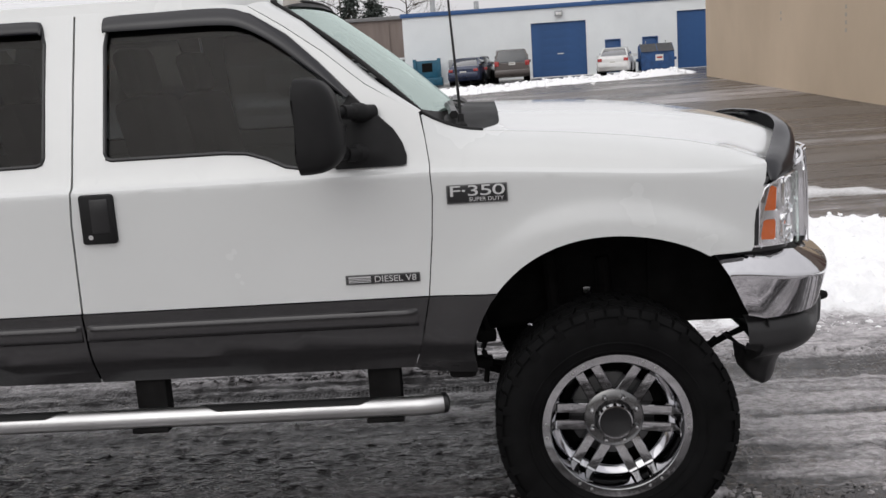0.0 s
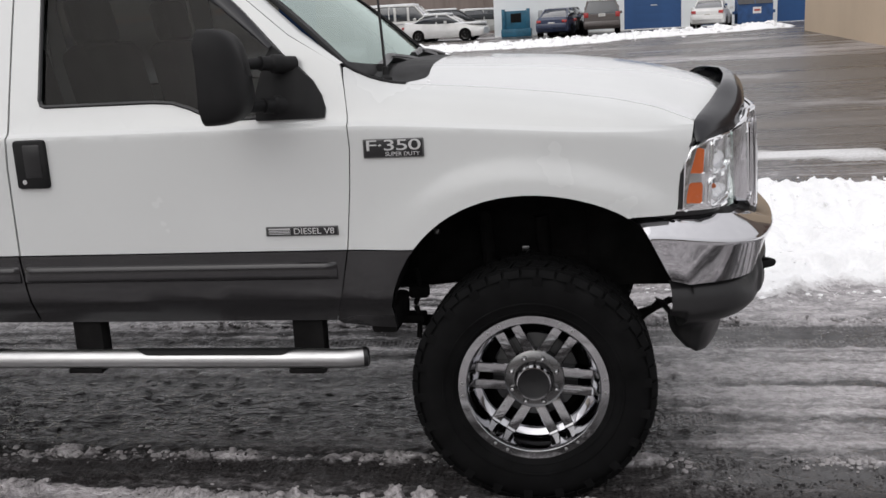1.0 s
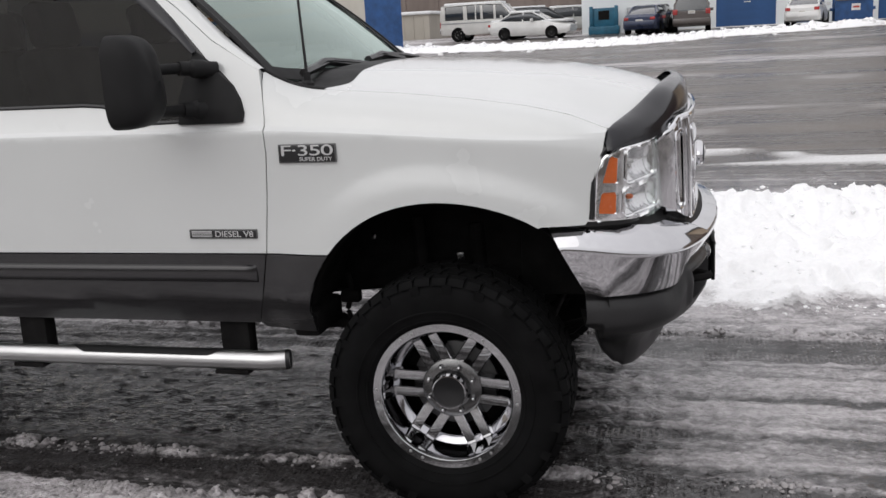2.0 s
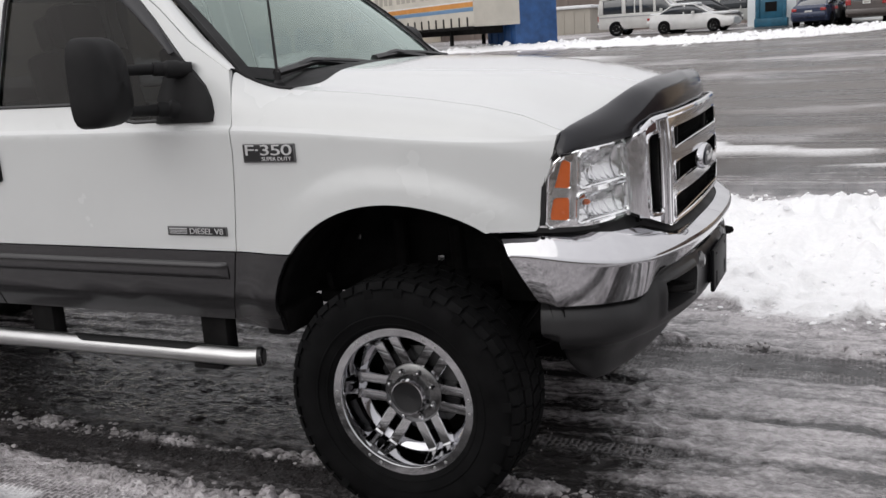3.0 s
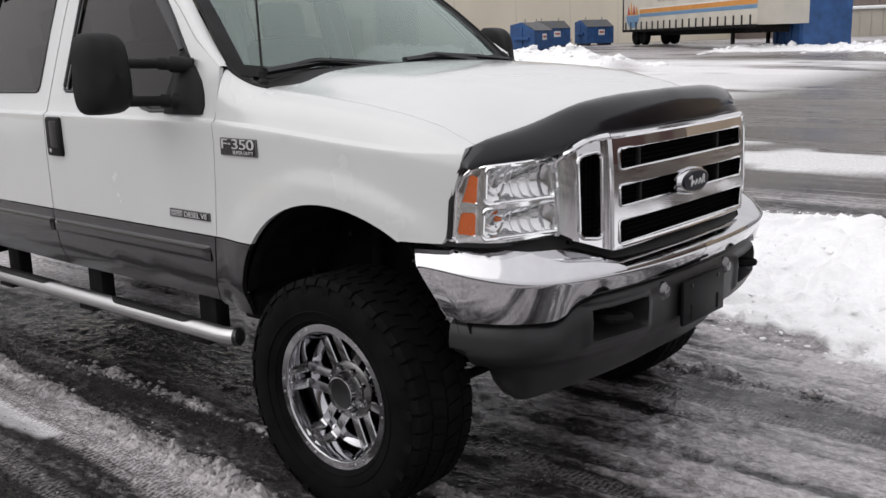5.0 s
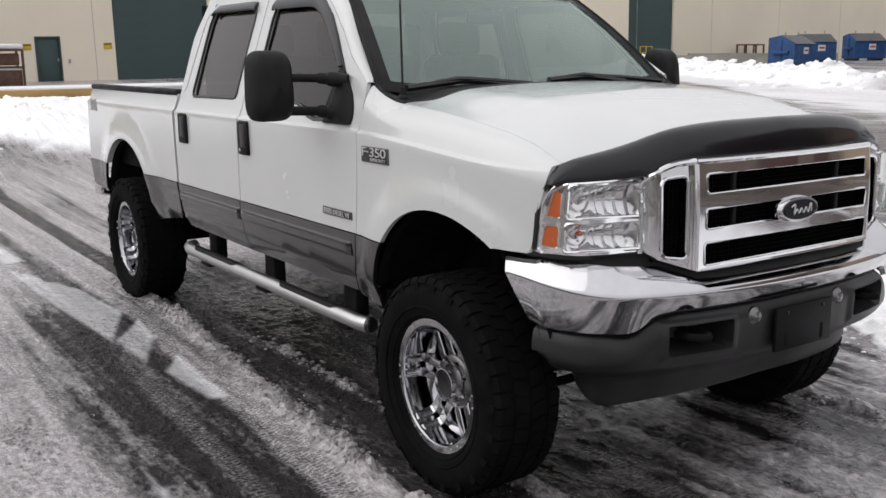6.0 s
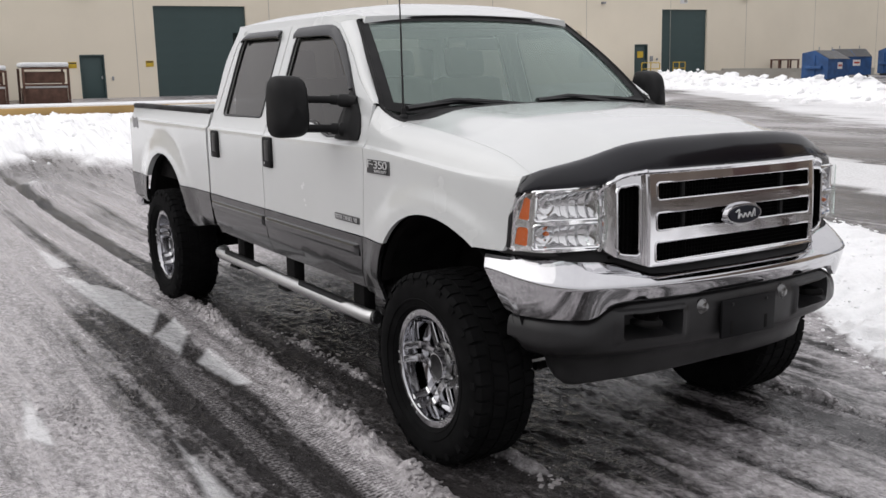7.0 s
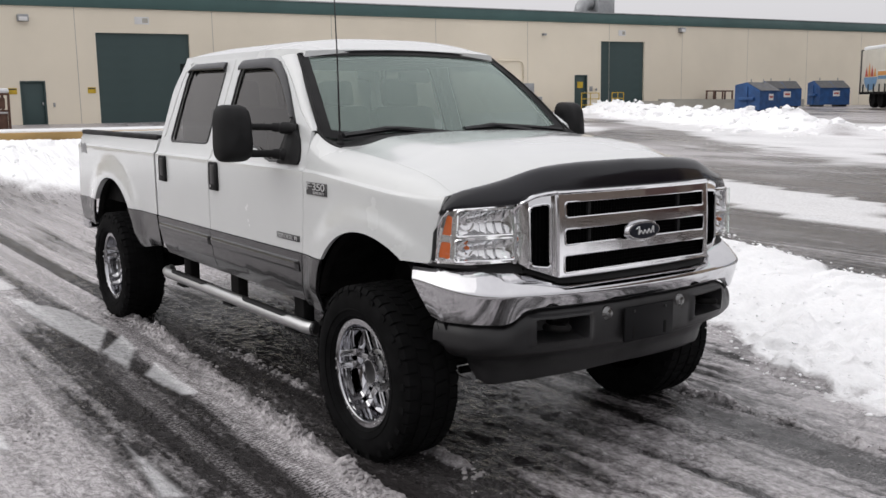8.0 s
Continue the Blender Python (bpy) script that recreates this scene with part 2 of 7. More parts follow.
def wedge(x, y, pts, soft=0.035):
    """1 inside a convex patch, fading over its edge."""
    area = sum(a[0] * b[1] - b[0] * a[1] for a, b in zip(pts, pts[1:] + pts[:1]))
    sgn = 1.0 if area > 0 else -1.0
    d = np.full_like(x, 9.0)
    for (x0, y0), (x1, y1) in zip(pts, pts[1:] + pts[:1]):
        ln = math.hypot(x1 - x0, y1 - y0)
        d = np.minimum(d, sgn * ((x1 - x0) * (y - y0) - (y1 - y0) * (x - x0)) / ln)
    return smooth(d, -soft, soft)


def bank_depth(x, y):
    """How far inside the ploughed snow beside the truck a place lies."""
    low = np.interp(x, [-30, -12, -4, -0.54, 0.16, 0.6, 1.39, 2.05, 9], [5, 3.6, 3.0, 2.3, 1.75, 1.6, 1.40, 1.45, 1.5])
    high = np.interp(x, [-14, -5.3, -3, -1.5, 1.4, 4, 9], [9.6, 7.7, 6.4, 5.8, 5.6, 5.4, 5.2])
    return np.minimum(np.minimum(y - low, high - y), x + 9)


def fanned(x, y):
    """The wheel tracks beside the truck swing slowly outward towards its nose."""
    return 0.075 * np.clip(x + 1.2, -2.5, 3.0) * smooth(-y, 0.80, 1.0) * smooth(y, -1.95, -1.45)


def ground_state(x, y):
    """Height, snow cover, slush cover and tread print of the lot."""
    warp = (fbm(x * 0.5, y * 0.5, 3, 11) - 0.5) * 0.18
    near = smooth(-np.abs(y + 0.2), -9, -5) * smooth(-np.abs(x), -16, -9)
    streak = fbm(x * 0.14 + 0.5 * warp, y * 8.0 + 1.2 * warp, 5, 21)
    grain = fbm(x * 7, y * 15, 4, 31)
    patch = fbm(x * 0.7, y * 0.9, 4, 41)
    yt = y + fanned(x, y)
    lane = np.interp(yt + warp * 0.6, LANE_Y, LANE_S)
    # slush cover is thinned under the truck to darken the ground there
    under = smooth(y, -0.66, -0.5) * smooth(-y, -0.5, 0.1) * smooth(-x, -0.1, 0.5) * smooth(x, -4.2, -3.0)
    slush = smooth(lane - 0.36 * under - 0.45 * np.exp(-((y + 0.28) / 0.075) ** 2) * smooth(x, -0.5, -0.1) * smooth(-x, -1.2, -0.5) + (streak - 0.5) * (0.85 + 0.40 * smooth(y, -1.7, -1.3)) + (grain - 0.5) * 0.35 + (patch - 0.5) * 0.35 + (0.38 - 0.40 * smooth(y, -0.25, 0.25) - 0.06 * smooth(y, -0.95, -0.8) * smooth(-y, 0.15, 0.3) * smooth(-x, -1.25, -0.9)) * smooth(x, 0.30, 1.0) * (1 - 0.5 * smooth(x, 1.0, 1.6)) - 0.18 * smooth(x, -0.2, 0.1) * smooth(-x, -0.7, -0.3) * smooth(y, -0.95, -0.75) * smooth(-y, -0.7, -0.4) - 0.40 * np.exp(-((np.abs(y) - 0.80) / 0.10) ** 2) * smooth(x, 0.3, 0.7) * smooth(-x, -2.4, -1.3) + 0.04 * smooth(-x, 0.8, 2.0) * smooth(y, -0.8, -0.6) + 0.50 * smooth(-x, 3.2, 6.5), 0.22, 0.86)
    wide = fbm(x * 0.10, y * 0.30, 4, 51) * 0.6 + fbm(x * 0.5, y * 1.4, 4, 52) * 0.4
    west = smooth(-x, 6, 14) * smooth(y, -14, -4)
    lot = smooth(wide, 0.56 - 0.13 * west, 0.74 - 0.10 * west)
    wheel_path = np.exp(-((yt + warp * 0.4 + 0.90) / 0.115) ** 4) * smooth(-x, -2.4, -1.6)
    slush = slush - 0.42 * wheel_path * (0.55 + 0.9 * smooth(grain, 0.35, 0.6))
    slush = slush + 0.55 * np.exp(-((y + 2.19 + 0.074 * (x + 0.55) + warp * 0.2) / 0.022) ** 2) * smooth(-x, -0.6, 0.2) * smooth(x, -4.6, -3.6)
    slush = slush * near + (1 - near) * np.clip(lot * 0.9 + 0.18 * west, 0, 1)
    edge = (fbm(x * 1.6, y * 1.6, 4, 61) - 0.5) * 1.0
    depth = bank_depth(x, y) + edge * 0.75 - 0.10
    hollow = wedge(x + warp, y + warp, [(0.22, 1.80), (0.50, 1.68), (0.76, 1.68), (0.62, 1.80)], 0.05) + wedge(x, y + warp, [(-0.28, 1.98), (0.0, 1.86), (0.10, 1.90), (-0.12, 2.02)], 0.05)
    depth = depth - 0.5 * hollow
    fringe = smooth(depth, -0.42, 0.0) * smooth(x, -1.5, -0.8) * smooth(-x, -6, -4) * (1 - hollow)
    slush = np.maximum(slush, fringe * (0.55 + 0.75 * smooth(fbm(x * 6, y * 9, 3, 63), 0.40, 0.62)))
    bank = smooth(depth, 0.0, 0.42)
    field = smooth(-x + edge * 5 + (patch - 0.5) * 8, 11.0, 16.0) * smooth(x + edge * 2, -29, -27.5) * smooth(y + edge, -9, -7.5) * smooth(-y - edge * 3, -13, -10)
    mid = -0.42 * x + 37.2
    row_d = 2.6 - np.abs(y - np.interp(x, [-26, -14, -6, -1, 3, 10], [38, 41.5, 39.6, 40.6, 44.0, 47.6])) + edge * 1.6
    row = smooth(row_d, 0.0, 0.8) * smooth(x, -20, -16) * smooth(-x, -10.5, -9.5)
    west_d = 2.2 - np.abs(y - np.interp(x, [-36, -26, -14, -8], [36, 31, 26, 24.5])) + edge * 1.5
    west_row = smooth(west_d, 0.0, 0.8) * smooth(x, -37, -35) * smooth(-x, 13, 17)
    half = np.interp(x, [-14, -5, 0, 3, 6], [1.5, 1.35, 0.95, 0.55, 0.3])
    thin = np.interp(x, [-4, 3], [0.16, 0.40])
    strip = smooth(half - np.abs(y - 8.5 + 0.30 * x + edge * 0.45), 0, 0.22) * smooth(fbm(x * 0.30, y * 1.5, 4, 71), thin, thin + 0.16) * smooth(x, -14, -10) * smooth(-x, -8, -5)
    cover = smooth(-x, 3.0, 9.0) * smooth(y + edge * 2, 14, 18) * smooth(-y - edge * 2, -38, -31) * smooth(fbm(x * 0.16 + 0.05 * y, y * 0.55 + 0.16 * x, 4, 73), 0.36, 0.50)
    snow = np.maximum.reduce([bank, field, row, west_row, strip * 0.58, cover * 0.58])
    lump = fbm(x * 2.6, y * 2.6, 4, 81)
    clod = smooth(fbm(x * 9, y * 9, 3, 91), 0.48, 0.75)
    z = rise(x, y)
    dent = smooth(fbm(x * 4.3, y * 3.6, 2, 85), 0.55, 0.75)
    z = z + bank * (0.03 + 0.15 * smooth(depth, 0, 1.8) + 0.22 * (lump - 0.35) + 0.04 * clod - 0.07 * dent)
    z = z + field * (0.12 + 0.10 * smooth(x, -24, -20) + 0.45 * smooth(-x, 13, 18) * smooth(x, -25, -21) * lump + 0.06 * clod) + row * (0.05 + 0.30 * lump * smooth(row_d, 0.2, 2.4) + 0.06 * clod)
    z = z + west_row * (0.10 + 0.85 * lump * smooth(west_d, 0.2, 2.2)) + strip * 0.03
    ridge = np.zeros_like(x)
    for yc, w, amp, x0, x1 in ((-1.13, 0.060, 0.048, -5.0, 3.0), (-0.73, 0.042, 0.018, -3.2, 3.0), (1.07, 0.026, 0.030, -3.0, 3.0)):
        ridge = ridge + amp * np.exp(-((yt + warp * 0.5 - yc) / w) ** 2) * smooth(x, x0, x0 + 1.5) * (0.35 + 1.0 * smooth(fbm(x * 3, y * 3, 2, 97), 0.35, 0.65)) * (0.35 + 0.5 * clod + 0.9 * smooth(fbm(x * 20, y * 24, 3, 98), 0.36, 0.66))
    chop = 0.55 * fbm(x * 5.0, y * 13.0, 4, 33) + 0.45 * (1 - np.abs(fbm(x * 9.0, y * 12.0, 3, 35) - 0.5) * 4)
    z = z + near * (1 - bank) * (ridge + 0.010 * slush + 0.006 * (grain - 0.5) + 0.022 * (chop - 0.5))
    slush = np.clip(slush + near * smooth(ridge, 0.005, 0.018) * 0.8, -0.6, 1)
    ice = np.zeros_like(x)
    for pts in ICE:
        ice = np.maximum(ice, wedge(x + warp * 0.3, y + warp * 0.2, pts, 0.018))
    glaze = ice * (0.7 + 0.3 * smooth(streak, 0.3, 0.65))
    tread = np.zeros_like(x)
    for yc, w, amt in ((-0.84, 0.12, 0.08), (-1.29, 0.10, 1.0), (-1.60, 0.07, 0.5), (-2.05, 0.09, 0.8), (-2.80, 0.11, 0.8), (0.72, 0.08, 0.3), (0.98, 0.08, 0.25)):
        tread = np.maximum(tread, amt * smooth(w - np.abs(yt + warp * 0.4 - yc), 0, 0.04))
    tread = np.maximum(tread, 0.5 * smooth(0.055 - np.abs(y + 0.29 + warp * 0.2), 0, 0.02) * smooth(x, -0.6, -0.3) * smooth(-x, -1.0, -0.5))
    tread = tread * near * smooth(fbm(x * 0.6, y * 2, 2, 101), 0.28, 0.46)
    sheen_film = near * (smooth(x, 0.15, 0.7) * smooth(y, -1.05, -0.85) + 0.9 * under)
    return z, snow, slush, tread, 1 - near, glaze, sheen_film


def spread(inner0, inner1, step, below, above):
    """Grid lines: fine in the middle, under half a metre out to the places in view, then out to the horizon."""
    def outward(reach):
        d, w, out = 0.0, step, []
        while d < 1500:
            w = min(w * 1.12, 0.38) if d < reach else w * 1.35
            d += w
            out.append(d)
        return np.array(out)
    return np.concatenate([(inner0 - outward(below))[::-1], np.arange(inner0, inner1 + 1e-6, step), inner1 + outward(above)])


def build_ground():
    gx, gy = spread(-5.5, 3.2, 0.020, 34, 9), spread(-2.7, 2.6, 0.016, 4, 50)
    X, Y = np.meshgrid(gx, gy, indexing="ij")
    Z, snow, slush, tread, away, glaze, sheen_film = ground_state(X, Y)
    far = smooth(np.hypot(X, Y), 120, 260)
    Z = Z - far * 0.2
    nx, ny = len(gx), len(gy)
    co = np.stack([X, Y, Z], -1).reshape(-1, 3)
    idx = np.arange(nx * ny).reshape(nx, ny)
    quads = np.stack([idx[:-1, :-1], idx[1:, :-1], idx[1:, 1:], idx[:-1, 1:]], -1).reshape(-1, 4)
    me = bpy.data.meshes.new("ground")
    me.vertices.add(len(co))
    me.vertices.foreach_set("co", co.ravel())
    me.loops.add(quads.size)
    me.loops.foreach_set("vertex_index", quads.ravel())
    me.polygons.add(len(quads))
    me.polygons.foreach_set("loop_start", np.arange(0, quads.size, 4))
    me.polygons.foreach_set("use_smooth", np.ones(len(quads), bool))
    me.update()
    for name, val in (("snow", snow), ("slush", slush), ("tread", tread), ("away", away), ("ice", glaze), ("sheen_film", sheen_film)):
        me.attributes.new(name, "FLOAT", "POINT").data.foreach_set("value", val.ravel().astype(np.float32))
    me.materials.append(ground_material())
    return tagged(new("ground", me), "wet asphalt lot with grey slush, tyre tracks and ploughed snow", "ground", kind="structure")


def ground_material():
    m = bpy.data.materials.new("wet_asphalt_slush_snow")
    m.use_nodes = True
    nt = m.node_tree
    p = nt.nodes["Principled BSDF"]

    def attr(name):
        n = nt.nodes.new("ShaderNodeAttribute")
        n.attribute_name = name
        return n.outputs["Fac"]

    def calc(op, a, b):
        n = nt.nodes.new("ShaderNodeMath")
        n.operation = op
        for k, v in enumerate((a, b)):
            if isinstance(v, (int, float)):
                n.inputs[k].default_value = v
            else:
                nt.links.new(v, n.inputs[k])
        return n.outputs[0]

    stone, fine, streak = noise_of(nt, 90, 3), noise_of(nt, 34, 6, (0.8, 1, 1), 0.65), noise_of(nt, 5.0, 4, (0.10, 2.2, 1), 0.5)
    big = noise_of(nt, 0.35, 4, (0.5, 1, 1))
    asphalt = mix_col(nt, ramp_of(nt, stone, 0.35, 0.7), (0.0075, 0.0068, 0.0071), (0.022, 0.0200, 0.0205))
    asphalt = mix_col(nt, ramp_of(nt, big, 0.4, 0.65), asphalt, (0.027, 0.0247, 0.0245))
    slushy = mix_col(nt, ramp_of(nt, fine, 0.3, 0.75), (0.222, 0.203, 0.209), (0.60, 0.571, 0.580))
    snowy = mix_col(nt, ramp_of(nt, fine, 0.3, 0.7), (0.95, 0.95, 0.955), (0.86, 0.865, 0.875))
    ripple = noise_of(nt, 15.0, 6, (0.62, 1.25, 1), 0.68)
    s_amt = calc("ADD", attr("slush"), calc("ADD", calc("MULTIPLY", calc("SUBTRACT", streak, 0.5), 1.3), calc("MULTIPLY", calc("SUBTRACT", ripple, 0.5), 0.9)))
    s_amt = ramp_of(nt, calc("ADD", s_amt, calc("MULTIPLY", calc("SUBTRACT", fine, 0.5), 0.7)), 0.05, 0.98)
    n_amt = ramp_of(nt, calc("ADD", attr("snow"), calc("MULTIPLY", calc("SUBTRACT", fine, 0.5), 0.5)), 0.3, 0.7)
    tc, turn = nt.nodes.new("ShaderNodeTexCoord"), nt.nodes.new("ShaderNodeMapping")
    turn.inputs["Rotation"].default_value[2] = radians(90)
    blocks = nt.nodes.new("ShaderNodeTexBrick")
    blocks.offset = 0.5
    blocks.inputs["Color1"].default_value, blocks.inputs["Color2"].default_value, blocks.inputs["Mortar"].default_value = (1, 1, 1, 1), (0.75, 0.75, 0.75, 1), (0, 0, 0, 1)
    blocks.inputs["Scale"].default_value, blocks.inputs["Mortar Size"].default_value, blocks.inputs["Mortar Smooth"].default_value = 1.0, 0.0065, 0.4
    blocks.inputs["Brick Width"].default_value, blocks.inputs["Row Height"].default_value = 0.046, 0.024
    nt.links.new(tc.outputs["Object"], turn.inputs["Vector"])
    wob = nt.nodes.new("ShaderNodeVectorMath")
    wob.operation = "ADD"
    jit = nt.nodes.new("ShaderNodeTexNoise")
    jit.inputs["Scale"].default_value, jit.inputs["Detail"].default_value = 9.0, 2.0
    nt.links.new(tc.outputs["Object"], jit.inputs["Vector"])
    shrink = nt.nodes.new("ShaderNodeVectorMath")
    shrink.operation = "SCALE"
    shrink.inputs["Scale"].default_value = 0.011
    nt.links.new(jit.outputs["Color"], shrink.inputs[0])
    nt.links.new(turn.outputs[0], wob.inputs[0])
    nt.links.new(shrink.outputs[0], wob.inputs[1])
    nt.links.new(wob.outputs[0], blocks.inputs["Vector"])
    print_amt = calc("MULTIPLY", attr("tread"), blocks.outputs["Color"])
    groove = calc("ADD", calc("MULTIPLY", calc("SUBTRACT", 1.0, blocks.outputs["Color"]), 0.62), calc("MULTIPLY", s_amt, 0.45))
    keep = calc("MULTIPLY", attr("tread"), 0.8)
    s_amt = calc("ADD", calc("MULTIPLY", s_amt, calc("SUBTRACT", 1.0, keep)), calc("MULTIPLY", groove, keep))
    drag = noise_of(nt, 0.9, 5, (0.10, 0.8, 1), 0.6)
    asphalt = mix_col(nt, calc("MULTIPLY", attr("away"), 0.75), asphalt, (0.082, 0.070, 0.061))
    asphalt = mix_col(nt, calc("MULTIPLY", ramp_of(nt, drag, 0.50, 0.66, 0.0, 0.8), attr("away")), asphalt, (0.15, 0.130, 0.113))
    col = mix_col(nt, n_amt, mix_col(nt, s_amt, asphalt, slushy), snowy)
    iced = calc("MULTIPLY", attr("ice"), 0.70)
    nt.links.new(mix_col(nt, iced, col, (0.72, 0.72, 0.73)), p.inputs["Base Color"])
    wet = calc("ADD", ramp_of(nt, streak, 0.3, 0.7, 0.09, 0.20), calc("MULTIPLY", ramp_of(nt, drag, 0.35, 0.65, 0.0, 0.25), attr("away")))
    nt.links.new(calc("ADD", ramp_of(nt, s_amt, 0.05, 0.5, 0.06, 0.78), calc("ADD", calc("MULTIPLY", attr("away"), 0.18), calc("MULTIPLY", attr("sheen_film"), 0.95))), p.inputs["Specular IOR Level"])
    r1 = calc("ADD", wet, calc("MULTIPLY", s_amt, 0.10))
    r2 = calc("ADD", calc("MULTIPLY", r1, calc("SUBTRACT", 1.0, n_amt)), calc("MULTIPLY", n_amt, 0.75))
    nt.links.new(r2, p.inputs["Roughness"])
    coarse = noise_of(nt, 11, 5, None, 0.6)
    h = calc("ADD", calc("MULTIPLY", fine, calc("ADD", 0.35, s_amt)), calc("MULTIPLY", print_amt, -1.7))
    h = calc("ADD", h, calc("MULTIPLY", calc("MULTIPLY", n_amt, coarse), 1.7))
    h = calc("ADD", calc("ADD", h, calc("MULTIPLY", stone, 0.25)), calc("MULTIPLY", ripple, 1.1))
    crease = noise_of(nt, 12.0, 4, (0.75, 1.2, 1), 0.6)
    h = calc("ADD", h, calc("MULTIPLY", calc("MULTIPLY", calc("ABSOLUTE", calc("SUBTRACT", crease, 0.5), 0.0), 6.0), calc("SUBTRACT", 1.0, n_amt)))
    h = calc("MULTIPLY", h, calc("SUBTRACT", 1.0, iced))
    nt.links.new(bump_of(nt, h, 0.50, 0.016), p.inputs["Normal"])
    return m


ground = build_ground()


def scatter_lumps(name, label, mat, spots, seed, fine=1):
    """Many small broken pieces lying on the ground, as one mesh."""
    rng = random.Random(seed)
    src = bmesh.new()
    bmesh.ops.create_icosphere(src, subdivisions=fine, radius=1.0)
    src.verts.ensure_lookup_table()
    base = np.array([v.co[:] for v in src.verts])
    tri = np.array([[v.index for v in f.verts] for f in src.faces])
    src.free()
    xs, ys = np.array([p[0] for p in spots]), np.array([p[1] for p in spots])
    zs = ground_state(xs, ys)[0]
    co, faces = [], []
    gen = np.random.default_rng(seed)
    for k, (x, y, r) in enumerate(spots):
        shape = base * (r * (0.7 + 0.6 * gen.random((len(base), 1)))) * np.array([1.0, 0.6 + 0.7 * rng.random(), 0.45 + 0.4 * rng.random()])
        a = rng.uniform(0, 6.28)
        rot = np.array([[math.cos(a), -math.sin(a), 0], [math.sin(a), math.cos(a), 0], [0, 0, 1]])
        co.append(shape @ rot.T + np.array([x, y, zs[k] - r * 0.12]))
        faces.append(tri + k * len(base))
    me = bpy.data.meshes.new(name)
    me.from_pydata(np.concatenate(co).tolist(), [], np.concatenate(faces).tolist())
    me.materials.append(mat)
    me.polygons.foreach_set("use_smooth", [True] * len(me.polygons))
    me.set_sharp_from_angle(angle=radians(50))
    return tagged(new(name, me), label, "snow", kind="stuff")


rng = random.Random(77)
SLUSHY = material("grey_slush_lumps", (0.33, 0.312, 0.314), 0.45, var=0.2, scale=9, fine=70, bump=0.5, dist=0.006)
WETSLUSH = material("wet_dark_slush", (0.30, 0.29, 0.285), 0.5, var=0.2, scale=9, fine=70, spec=0.15)
nt = WETSLUSH.node_tree
isle = nt.nodes.new("ShaderNodeNewGeometry")
nt.links.new(mix_col(nt, ramp_of(nt, isle.outputs["Random Per Island"], 0.0, 1.0), (0.006, 0.0055, 0.0057), (0.048, 0.0442, 0.0450)), nt.nodes["Principled BSDF"].inputs["Base Color"])
SNOWY = material("white_snow_lumps", (0.92, 0.92, 0.93), 0.75, var=0.06, scale=6, fine=50, bump=0.5, dist=0.008)
spots = []
for yc, w, n, x0, x1 in ((-1.13, 0.040, 5200, -4.6, 3.0), (-0.73, 0.032, 900, -2.6, 3.0), (1.07, 0.016, 900, -3.0, 3.0)):
    for _ in range(n):
        x = rng.uniform(x0, x1)
        cluster = math.sin(x * 3.1 + yc * 7) + math.sin(x * 7.7 + yc) > -0.5
        if cluster or rng.random() < 0.08:
            y = yc + rng.gauss(0, w)
            spots.append((x, y - float(fanned(x, y)), 0.004 + 0.013 * rng.random() ** 2.6))
for _ in range(900):
    spots.append((rng.uniform(-5, 3), rng.uniform(-3.0, 1.6), 0.002 + 0.004 * rng.random() ** 2))
for _ in range(160):
    spots.append((rng.gauss(-1.5, 0.2), rng.gauss(-2.30, 0.07), 0.005 + 0.012 * rng.random() ** 2))
chopped = []
for _ in range(11000):
    x, y = rng.uniform(-4.2, 3.0), rng.gauss(-0.88, 0.10)
    if rng.random() < 0.25:
        x, y = rng.uniform(-3.4, 2.6), rng.gauss(-1.57, 0.05) - 0.04 * (x + 1.2)
    if math.sin(x * 2.3 + y * 19) + math.sin(x * 5.1 - y * 31) + rng.gauss(0, 0.6) > 0.1:
        chopped.append((x, y, 0.0025 + 0.0065 * rng.random() ** 1.8))
scatter_lumps("chopped_slush", "dark wet slush crumbs churned up by tyres", WETSLUSH, chopped, 9)
scatter_lumps("slush_lumps", "grey slush pieces pushed aside along the tyre tracks", SLUSHY, spots, 5, 2)
spots = []
while len(spots) < 3600:
    x, y = rng.uniform(-5, 4.5), rng.uniform(1.2, 7)
    dep = float(bank_depth(np.array([x]), np.array([y]))[0])
    if dep > 0.02 and rng.random() < (0.8 if dep < 0.4 else 0.25):
        spots.append((x, y, 0.005 + 0.022 * rng.random() ** 3.5))
for _ in range(700):
    x = rng.uniform(-18, 9.5)
    y = float(np.interp(x, [-26, -14, -6, -1, 3, 10], [38, 41.5, 39.6, 40.6, 44.0, 47.6])) + rng.gauss(0, 1.2)
    spots.append((x, y, 0.05 + 0.16 * rng.random() ** 2.5))
for _ in range(500):
    x = rng.uniform(-36, -15)
    y = float(np.interp(x, [-36, -26, -14, -8], [36, 31, 26, 24.5])) + rng.gauss(0, 1.1)
    spots.append((x, y, 0.06 + 0.26 * rng.random() ** 2.5))
for _ in range(500):
    spots.append((rng.uniform(-29, -14), rng.uniform(-6, 9), 0.03 + 0.10 * rng.random() ** 2.5))
scatter_lumps("snow_lumps", "broken white snow lumps on the ploughed banks", SNOWY, spots, 6)


# ---- pickup truck: front axle at x = 0, nose towards +x, the near flank at y = -1 ----
truck = thing("pickup_truck", "white lifted crew-cab pickup truck with dark grey lower cladding", "truck")

